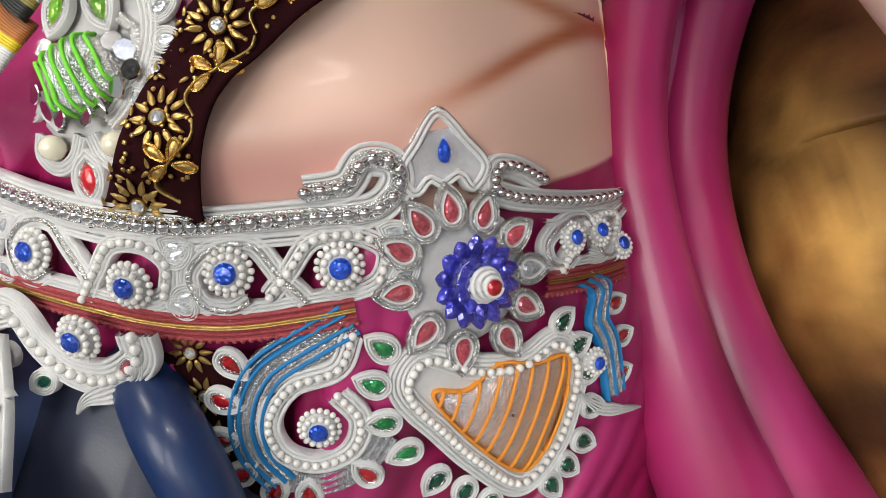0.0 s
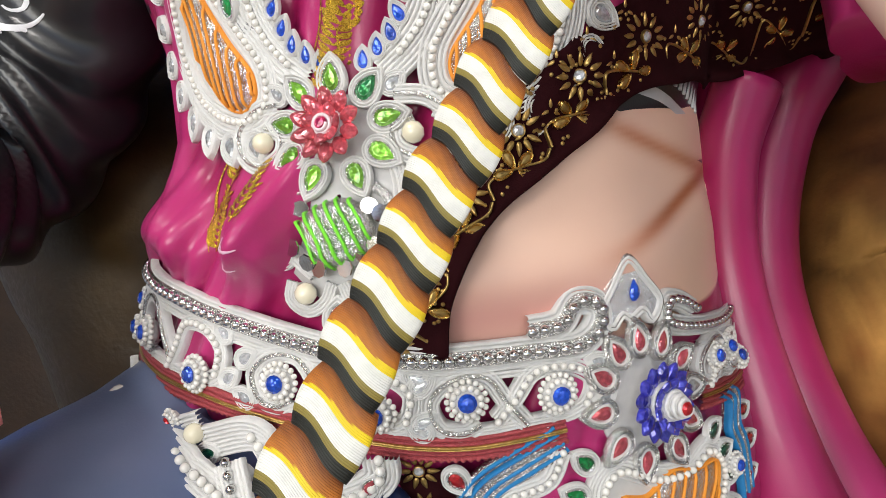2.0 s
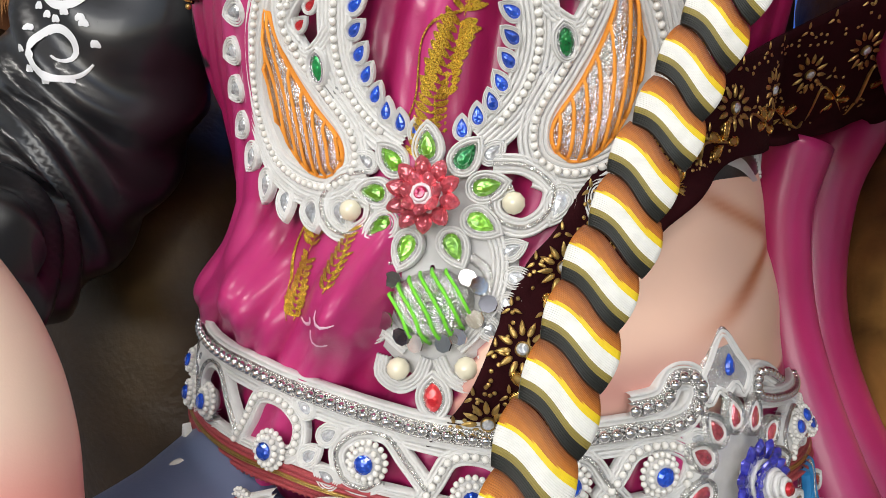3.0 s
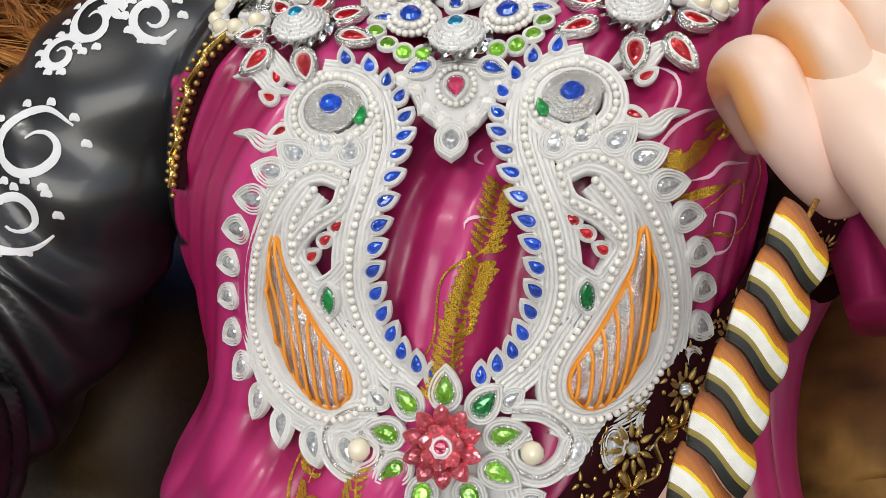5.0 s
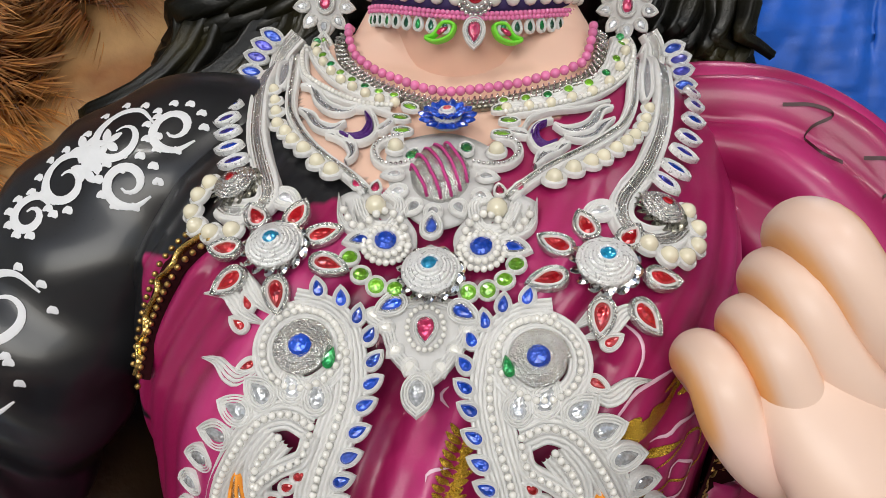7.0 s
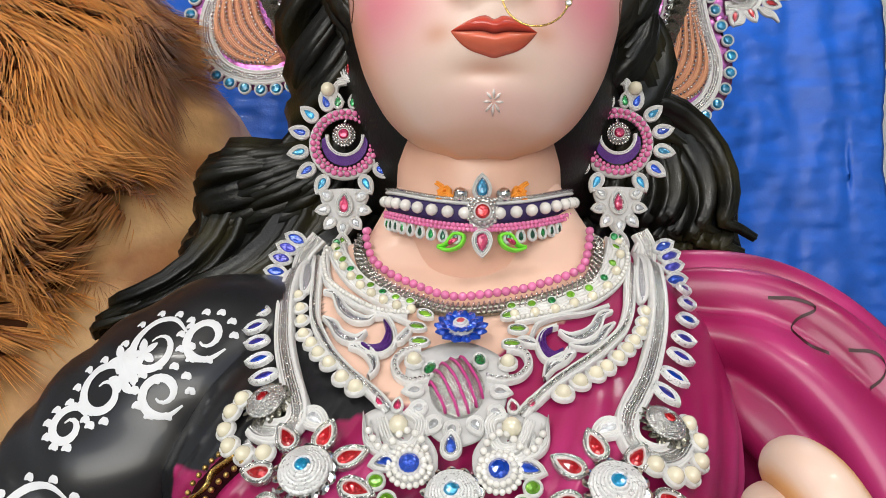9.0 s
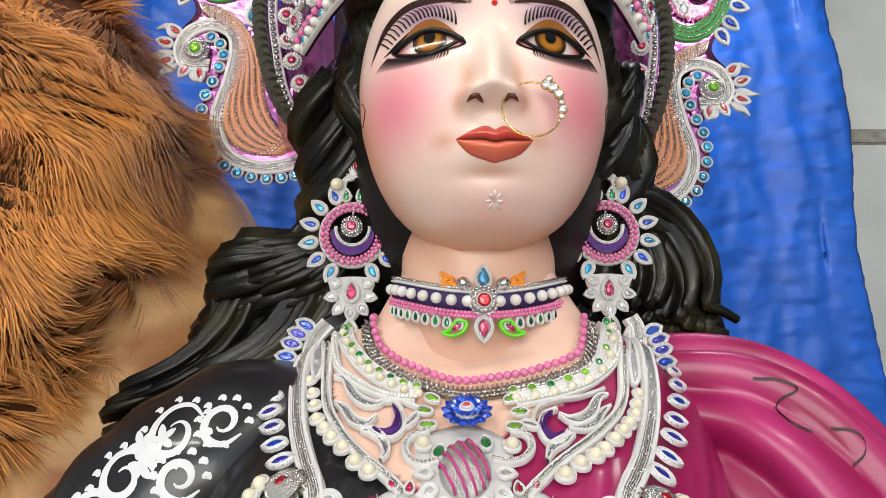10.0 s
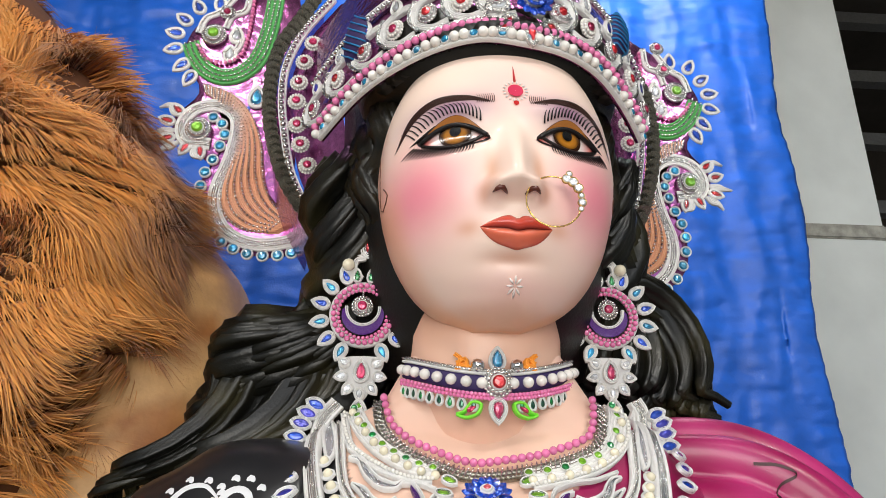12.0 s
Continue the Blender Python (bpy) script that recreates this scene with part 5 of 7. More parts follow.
    gR = [(-0.105, 2.052), (-0.117, 2.028), (-0.123, 2.014), (-0.134, 2.000), (-0.148, 1.991), (-0.164, 1.985), (-0.181, 1.979), (-0.200, 1.975), (-0.224, 1.972)]
    wL = [(-0.424, 2.045), (-0.419, 2.024), (-0.411, 2.004), (-0.398, 1.993), (-0.379, 1.982), (-0.362, 1.974), (-0.345, 1.969), (-0.324, 1.968)]
    wR = [(-0.097, 2.052), (-0.103, 2.029), (-0.110, 2.013), (-0.121, 2.000), (-0.136, 1.989), (-0.152, 1.981), (-0.173, 1.974), (-0.198, 1.968), (-0.223, 1.963)]
    for g, w in ((gL, wL), (gR, wR)):
        band(o, S, g, 0.021, CORD, 6, 0.0004)
        band(o, S, w, 0.0095, CORD, 3, 0.0010)
        bead_line(o, S, w, 0.0024, PEARL, gap=1.1, lift=0.0042)
        for i, (x, z) in enumerate(spline(g, 9)):
            stone(o, S, x, z + 0.003, 80, 0.0085, 0.0080, LIME if i % 3 else GREEN, "oval", True, 0.003, (CORD, CORD), 0.12)
            bead(o, S, x + 0.002, z - 0.0055, 0.0050, CREAM_PEARL, 0.0045)
    pk = [(-0.375, 2.065), (-0.372, 2.042), (-0.365, 2.024), (-0.352, 2.011), (-0.337, 2.002), (-0.320, 1.995), (-0.306, 1.989), (-0.290, 1.984), (-0.272, 1.982), (-0.248, 1.985), (-0.227, 1.988), (-0.206, 1.992), (-0.191, 1.997), (-0.175, 2.002), (-0.161, 2.008), (-0.151, 2.015), (-0.145, 2.032), (-0.140, 2.053)]
    bead_line(o, S, pk, 0.0046, PINK_PEARL, lift=0.006)
    # fringe of little silver wires outside the pink pearls
    fan = [(-0.384, 2.058), (-0.381, 2.033), (-0.370, 2.015), (-0.353, 2.000), (-0.336, 1.991), (-0.316, 1.983), (-0.292, 1.975), (-0.268, 1.973), (-0.238, 1.976), (-0.207, 1.982), (-0.182, 1.989), (-0.157, 1.998), (-0.142, 2.010), (-0.134, 2.029), (-0.130, 2.050)]
    band(o, S, fan, 0.013, SEQUIN, 2, 0.0)
    q = spline(fan, 64)
    for (x, z), a in zip(q, normals(q, 62)):
        c, n = math.cos(radians(a)) * 0.0062, math.sin(radians(a)) * 0.0062
        band(o, S, [(x - c, z - n), (x, z), (x + c, z + n)], 0.0022, WIRE, 1, 0.0022, name="wire", height=0.0016, step=0.006)
    # cream pearl lines that fall to the middle, each beside a silver-cored band
    iL = [(-0.427, 2.030), (-0.422, 2.001), (-0.418, 1.979), (-0.412, 1.961), (-0.402, 1.947), (-0.388, 1.932), (-0.370, 1.918), (-0.354, 1.908), (-0.341, 1.899), (-0.331, 1.890)]
    iR = [(-0.101, 2.020), (-0.107, 1.996), (-0.112, 1.975), (-0.122, 1.957), (-0.138, 1.944), (-0.155, 1.933), (-0.176, 1.922), (-0.196, 1.911), (-0.215, 1.898), (-0.227, 1.888)]
    cL = [(-0.436, 1.985), (-0.430, 1.972), (-0.425, 1.960), (-0.419, 1.947), (-0.409, 1.939), (-0.400, 1.931), (-0.388, 1.923), (-0.374, 1.912), (-0.361, 1.905)]
    cR = [(-0.097, 1.972), (-0.102, 1.961), (-0.107, 1.952), (-0.116, 1.944), (-0.125, 1.937), (-0.136, 1.930), (-0.149, 1.922), (-0.160, 1.917), (-0.175, 1.911), (-0.191, 1.903)]
    for g, c in ((iL, cL), (iR, cR)):
        band(o, S, g, 0.0110, CORD, 4, 0.0012)
        band(o, S, g, 0.0040, WIRE, 2, 0.0036)
        for i, (x, z) in enumerate(c):
            r = 0.0048 + 0.0002 * i
            stone(o, S, x, z, 90, 2 * r, 2 * r, CREAM_PEARL, "round", True, 0.002, (CORD, CORD), 0.26)
            bead(o, S, x, z, r, CREAM_PEARL, 0.0045)
    for p in ([(-0.439, 2.036), (-0.444, 2.022), (-0.437, 1.994), (-0.430, 1.991), (-0.428, 2.009)], [(-0.079, 2.050), (-0.084, 2.019), (-0.090, 1.990), (-0.099, 1.983), (-0.096, 2.011)]):
        filled(o, S, p, SPANGLE, 0.001, "glitter_panel")
        band(o, S, p, 0.004, CORD, 1, 0.0015, True)
    # scrolls between collar and pearl lines
    for p, w in (([(-0.411, 1.990), (-0.399, 1.988), (-0.389, 1.974), (-0.377, 1.965), (-0.362, 1.962), (-0.354, 1.967)], 8), ([(-0.405, 1.964), (-0.394, 1.958), (-0.384, 1.948), (-0.370, 1.944), (-0.361, 1.951)], 7),
                 ([(-0.374, 1.938), (-0.362, 1.937), (-0.352, 1.930), (-0.348, 1.921), (-0.352, 1.914)], 7), ([(-0.368, 1.940), (-0.356, 1.933), (-0.343, 1.932), (-0.334, 1.939), (-0.334, 1.950), (-0.343, 1.964), (-0.355, 1.965)], 5),
                 ([(-0.334, 1.941), (-0.326, 1.947), (-0.319, 1.956)], 6), ([(-0.413, 2.001), (-0.390, 1.983), (-0.366, 1.972), (-0.339, 1.966), (-0.321, 1.959)], 4),
                 ([(-0.130, 1.972), (-0.140, 1.969), (-0.150, 1.956), (-0.162, 1.949), (-0.174, 1.948), (-0.183, 1.953)], 8), ([(-0.130, 1.961), (-0.141, 1.954), (-0.150, 1.945), (-0.163, 1.941), (-0.177, 1.941)], 6),
                 ([(-0.173, 1.935), (-0.187, 1.929), (-0.197, 1.924), (-0.204, 1.914)], 7), ([(-0.178, 1.938), (-0.187, 1.929), (-0.200, 1.929), (-0.205, 1.941), (-0.197, 1.953), (-0.184, 1.958)], 5),
                 ([(-0.205, 1.941), (-0.213, 1.944), (-0.222, 1.945)], 6), ([(-0.210, 1.947), (-0.201, 1.960), (-0.181, 1.967), (-0.158, 1.970), (-0.132, 1.978)], 4)):
        w *= 0.001
        q = spline(p, 18)
        nn = [radians(a) for a in normals(q, 90)]
        if w > 0.0055:
            band(o, S, p, w * 0.75, SPANGLE, 2, 0.0006, taper=True, name="glitter")
            for k in (-0.5 * w, 0.5 * w):
                e = [min(1, 0.15 + 3 * min(i, 17 - i) / 17) for i in range(18)]
                band(o, S, [(x + k * f * math.cos(a), z + k * f * math.sin(a)) for (x, z), a, f in zip(q, nn, e)], 0.0028, CORD, 1, 0.002)
        else:
            band(o, S, p, w, CORD, 2, 0.0016)
    for p in ([(-0.346, 1.961), (-0.340, 1.951), (-0.342, 1.940), (-0.352, 1.937), (-0.363, 1.940)], [(-0.189, 1.955), (-0.198, 1.950), (-0.200, 1.939), (-0.192, 1.933), (-0.183, 1.937)]):
        band(o, S, p, 0.0085, PURPLE, 3, 0.002, taper=True, name="beaded_curl")
    for p in ([(-0.310, 1.938), (-0.324, 1.934), (-0.331, 1.926), (-0.327, 1.916), (-0.316, 1.911), (-0.301, 1.914)], [(-0.232, 1.938), (-0.218, 1.935), (-0.215, 1.925), (-0.224, 1.916), (-0.239, 1.913), (-0.251, 1.915)]):
        band(o, S, p, 0.0075, CORD, 3, 0.0015)
        bead_line(o, S, p, 0.0016, SILVER, gap=1.3, lift=0.0045, name="silver_bead")
    for x, z in ((-0.314, 1.926), (-0.233, 1.925)):
        stone(o, S, x, z, 90, 0.013, 0.013, CREAM_PEARL, "round", True, 0.002, (CORD, CORD), 0.18)
        bead(o, S, x, z, 0.0066, CREAM_PEARL, 0.005)
    for sd in (-1, 1):
        X = lambda pts: [(x if sd < 0 else 2 * -0.2785 - x, z) for x, z in pts]
        bead(o, S, *X([(-0.323, 1.878)])[0], 0.0080, CREAM_PEARL, 0.006)
        # bird-like wings beside the centre rose
        for k in range(4):
            w = X([(-0.352 + 0.006 * k, 1.888 - 0.006 * k), (-0.346 + 0.006 * k, 1.868 - 0.003 * k), (-0.325 + 0.005 * k, 1.858 - 0.002 * k), (-0.300, 1.846)])
            band(o, S, w, 0.008, CORD, 3, 0.002 + 0.0008 * k, taper=True)
        bead_line(o, S, X([(-0.346, 1.874), (-0.334, 1.862), (-0.318, 1.874), (-0.304, 1.868), (-0.297, 1.850)]), 0.0031, PEARL, lift=0.006)
        band(o, S, X([(-0.337, 1.884), (-0.328, 1.868), (-0.312, 1.866), (-0.306, 1.882), (-0.318, 1.890)]), 0.009, CORD, 4, 0.002)
        for (x, z), a in zip(X([(-0.340, 1.896), (-0.325, 1.893)]), (120, 80)):
            stone(o, S, x, z, a if sd < 0 else 180 - a, 0.009, 0.006, RUBY, "drop", True, 0.003, (WIRE, CORD), 0.3)
    for sd in (-1, 1):
        X = lambda pts: [(x if sd < 0 else 2 * -0.2785 - x, z) for x, z in pts]
        filled(o, S, X([(-0.352, 1.886), (-0.335, 1.870), (-0.300, 1.845), (-0.292, 1.862), (-0.312, 1.884), (-0.330, 1.894)]), FELT, 0.0)
    filled(o, S, [(-0.318, 1.93), (-0.316, 1.90), (-0.298, 1.876), (-0.277, 1.868), (-0.254, 1.877), (-0.237, 1.90), (-0.236, 1.93), (-0.275, 1.945)], FELT, -0.001)
    for x, z, a in ((-0.307, 1.966, -25), (-0.314, 1.954, -10), (-0.311, 1.941, 0), (-0.227, 1.966, 20), (-0.221, 1.953, 0), (-0.228, 1.940, 0), (-0.257, 1.926, 100), (-0.300, 1.919, 60)):
        stone(o, S, x, z, a, 0.0135, 0.0075, GREEN if a in (60, 100) else LIME, "oval", True, 0.003, (SPANGLE, CORD), 0.2)
    ov = [(-0.313, 1.904), (-0.309, 1.891), (-0.296, 1.880), (-0.281, 1.876), (-0.262, 1.880), (-0.245, 1.889), (-0.241, 1.904)]
    for i in range(len(ov)):
        stone(o, S, *ov[i], outward(ov, i, (-0.277, 1.908)), 0.010, 0.0075, CLEAR, "drop", True, 0.002, (CORD, CORD), 0.42)


build_collar()

# ---- waist belt ----
belt = thing("waist_belt", (-0.29, 0, 1.4), "ornate white waist belt with silver bead edge and blue rosettes", "belt")


def ztop(x):
    return float(np.interp(x, [-0.58, -0.50, -0.43, -0.37, -0.29, -0.24, -0.15, -0.086, -0.034, 0.0], [1.476, 1.474, 1.466, 1.454, 1.435, 1.429, 1.428, 1.421, 1.400, 1.385]))


def zbraid(x):
    return float(np.interp(x, [-0.58, -0.50, -0.39, -0.31, -0.26, -0.21, -0.16, -0.06, -0.02, 0.0], [1.412, 1.408, 1.400, 1.384, 1.373, 1.369, 1.373, 1.360, 1.346, 1.336]))


def build_belt():
    S, o = belt_sheet, belt
    xs = np.linspace(-0.556, -0.145, 14)
    top = [(x, ztop(x)) for x in xs] + [(-0.133, 1.439), (-0.135, 1.452), (-0.148, 1.455), (-0.157, 1.443), (-0.176, 1.441)]
    band(o, S, top, 0.020, CORD, 6, 0.001)
    band(o, S, top, 0.0115, WIRE, 3, 0.0028)
    bead_line(o, S, top, 0.0040, SILVER, gap=1.2, lift=0.0055, name="silver_bead")
    tr = [(-0.064, 1.426), (-0.076, 1.437), (-0.086, 1.440), (-0.088, 1.428), (-0.078, 1.420), (-0.063, 1.413), (-0.034, 1.400), (-0.016, 1.390)]
    band(o, S, tr, 0.016, CORD, 5, 0.001)
    bead_line(o, S, tr, 0.0036, SILVER, gap=1.15, lift=0.005, name="silver_bead")
    for seg in (np.linspace(-0.556, -0.157, 14), np.linspace(-0.062, -0.016, 4)):
        low = [(x, zbraid(x)) for x in seg]
        band(o, S, low, 0.017, BRAID, 5, 0.002, name="braid")
        band(o, S, [(x, z + 0.001) for x, z in low], 0.0032, ANTIQUE, 2, 0.0042, name="gold_braid", height=0.0012)
        bead_line(o, S, [(x, z - 0.0075) for x, z in low], 0.0018, BRAID, gap=1.5, lift=0.003, name="picot")
    ros = [(-0.535, 1.440), (-0.515, 1.425), (-0.478, 1.432), (-0.409, 1.416), (-0.337, 1.417), (-0.272, 1.399), (-0.216, 1.403), (-0.162, 1.400), (-0.049, 1.383), (-0.034, 1.379), (-0.020, 1.360)]
    for i, (x, z) in enumerate(ros):
        r = 0.0145 if i < 8 else 0.012
        rosette(o, S, x, z, r, PEARL, BLUE, 9, 0.45, 0.004)
        if i == 1:
            continue
        u, d = ztop(x) - 0.012, zbraid(x) + 0.012
        f = 1 if i % 2 else -1
        # a scroll that rises round the rosette and runs on to the next
        sc = [(x - f * 0.036, d + 0.002 if i % 2 else d), (x - f * 0.024, (u + d) / 2), (x - f * 0.012, u - 0.001), (x + f * 0.008, u - 0.001), (x + f * 0.022, (u + d) / 2 + 0.004), (x + f * 0.018, d + 0.004), (x + f * 0.004, d - 0.001), (x - f * 0.008, d + 0.004)]
        if i > 7:
            sc = [(x + (p - x) * 0.55, q) for p, q in sc]
        band(o, S, sc, 0.0125, CORD, 5, 0.001)
        if i % 2:
            bead_line(o, S, sc[:6], 0.0026, PEARL, lift=0.0042)
        else:
            band(o, S, sc, 0.0035, WIRE, 1, 0.003)
        for k, (px, pz, a) in enumerate(((x + f * 0.030, d + 0.003, 30), (x + f * 0.027, u - 0.003, -30 + 180))):
            if i < 8:
                stone(o, S, px, pz, a if f > 0 else 180 - a, 0.0115, 0.0078, CLEAR, "drop", True, 0.002, (CORD, CORD), 0.4)
    for seg in (np.linspace(-0.556, -0.15, 16), np.linspace(-0.062, -0.016, 4)):
        band(o, S, [(x, zbraid(x) + 0.0115) for x in seg], 0.007, CORD, 3, 0.0008)
        band(o, S, [(x, ztop(x) - 0.0125) for x in seg], 0.005, CORD, 2, 0.0008)


build_belt()

clasp = thing("belt_clasp", (-0.1, 0, 1.38), "large belt clasp with blue glass lotus and striped heart", "clasp")


def build_clasp():
    S, o = belt_sheet, clasp
    c = (-0.103, 1.379)
    filled(o, S, [(c[0] + 0.030 * math.cos(a), c[1] + 0.040 * math.sin(a)) for a in np.linspace(0, math.tau, 12, endpoint=False)], FELT, 0.001)
    lotus(o, S, *c, 0.030, DEEP, CORD, RED, 1.25, ((1.0, 14, 15), (0.82, 12, 40)), 0.008)
    pet = [(-0.124, 1.417), (-0.110, 1.422), (-0.094, 1.415), (-0.079, 1.398), (-0.071, 1.374), (-0.074, 1.352), (-0.084, 1.335), (-0.107, 1.335), (-0.125, 1.352), (-0.136, 1.379), (-0.134, 1.403)]
    for i in range(len(pet)):
        stone(o, S, *pet[i], outward(pet, i, c), 0.0165, 0.011, CLEAR if i == 4 else PINKRED, "drop", True, 0.004, (CORD, WIRE), 0.36)
    sp = [(-0.1135, 1.476), (-0.124, 1.460), (-0.131, 1.446), (-0.125, 1.433), (-0.118, 1.440), (-0.112, 1.436), (-0.104, 1.440), (-0.098, 1.431), (-0.092, 1.443), (-0.101, 1.459)]
    filled(o, S, sp, SPANGLE, 0.002)
    band(o, S, sp, 0.006, CORD, 2, 0.002, True)
    band(o, S, [(x + (x + 0.112) * 0.12, z + (z - 1.45) * 0.12) for x, z in sp], 0.004, WIRE, 1, 0.001, True)
    stone(o, S, -0.112, 1.455, 90, 0.014, 0.009, BLUE, "drop", False, 0.005)
    # heart-shaped drop with orange stripes
    ht = [(-0.127, 1.338), (-0.139, 1.318), (-0.122, 1.286), (-0.104, 1.256), (-0.080, 1.228), (-0.058, 1.246), (-0.047, 1.274), (-0.043, 1.300), (-0.055, 1.322), (-0.075, 1.316), (-0.100, 1.322)]
    filled(o, S, ht, FELT, 0.001)
    band(o, S, ht, 0.017, CORD, 6, 0.001, True)
    bead_line(o, S, [(x + (-0.09 - x) * 0.07, z + (1.285 - z) * 0.07) for x, z in ht], 0.0028, PEARL, True, lift=0.0050)
    lf = [(-0.123, 1.311), (-0.105, 1.309), (-0.088, 1.320), (-0.068, 1.312), (-0.051, 1.308), (-0.053, 1.280), (-0.062, 1.255), (-0.079, 1.240), (-0.103, 1.270)]
    band(o, S, lf, 0.0024, ORANGE, 1, 0.003, True, height=0.002)
    striped_leaf(o, S, lf, ORANGE, -110, 0.004, 0.0088)
    gr = [(-0.146, 1.347), (-0.153, 1.325), (-0.150, 1.299), (-0.141, 1.275), (-0.127, 1.250), (-0.112, 1.236), (-0.098, 1.222), (-0.053, 1.332), (-0.044, 1.312), (-0.038, 1.290), (-0.036, 1.264), (-0.042, 1.242), (-0.052, 1.230), (-0.062, 1.220)]
    for i, (x, z) in enumerate(gr):
        stone(o, S, x, z, outward(gr, i, (-0.092, 1.29)), 0.013, 0.009, GREEN if i < 4 else DKGREEN, "drop", True, 0.002, (WIRE, CORD), 0.42)
    # curling paisley with blue cords
    ps = [(-0.160, 1.358), (-0.170, 1.338), (-0.196, 1.330), (-0.212, 1.308), (-0.209, 1.285), (-0.191, 1.275), (-0.170, 1.283), (-0.162, 1.303), (-0.172, 1.322)]
    band(o, S, ps, 0.015, CORD, 5, 0.0015)
    bead_line(o, S, ps, 0.0026, PEARL, lift=0.0044)
    rosette(o, S, -0.184, 1.303, 0.0135, PEARL, BLUE, 9, 0.5, 0.004)
    base = [(-0.160, 1.367), (-0.180, 1.357), (-0.208, 1.340), (-0.223, 1.314), (-0.225, 1.285), (-0.214, 1.262)]
    band(o, S, base, 0.026, WIRE, 8, 0.001)
    for k in (-0.0105, -0.005, 0.0025, 0.0085):
        q = spline(base, 24)
        nn = [radians(a) for a in normals(q, 90)]
        band(o, S, [(x + k * math.cos(a), z + k * math.sin(a)) for (x, z), a in zip(q, nn)], 0.0028, BLUECORD, 1, 0.003, height=0.0022)
    rd = [(-0.226, 1.347), (-0.236, 1.323), (-0.243, 1.296), (-0.237, 1.270), (-0.220, 1.256), (-0.200, 1.252), (-0.164, 1.264)]
    for i, (x, z) in enumerate(rd):
        stone(o, S, x, z, outward(rd, i, (-0.19, 1.302)) + 180, 0.013, 0.0088, RED, "drop", True, 0.002, (WIRE, CORD), 0.42)
    band(o, S, [(-0.213, 1.262), (-0.190, 1.258), (-0.165, 1.270), (-0.150, 1.29)], 0.018, SPANGLE, 4, 0.0)
    # the same on the far side, round the hip
    base = [(-0.040, 1.352), (-0.031, 1.340), (-0.033, 1.322), (-0.026, 1.300), (-0.022, 1.262)]
    band(o, S, base, 0.016, WIRE, 6, 0.002)
    for k in (-0.005, 0.0, 0.005):
        band(o, S, [(x + k, z) for x, z in base], 0.0035, BLUECORD, 1, 0.004, height=0.0025)
    rosette(o, S, -0.036, 1.296, 0.011, PEARL, BLUE, 8, 0.5, 0.004)
    for x, z in ((-0.022, 1.325), (-0.017, 1.30), (-0.018, 1.275)):
        stone(o, S, x, z, 20, 0.012, 0.008, RED, "drop", True, 0.003, (WIRE, CORD), 0.4)
    band(o, S, [(-0.045, 1.28), (-0.034, 1.262), (-0.02, 1.25), (-0.006, 1.24)], 0.010, CORD, 4, 0.004, taper=True)


build_clasp()


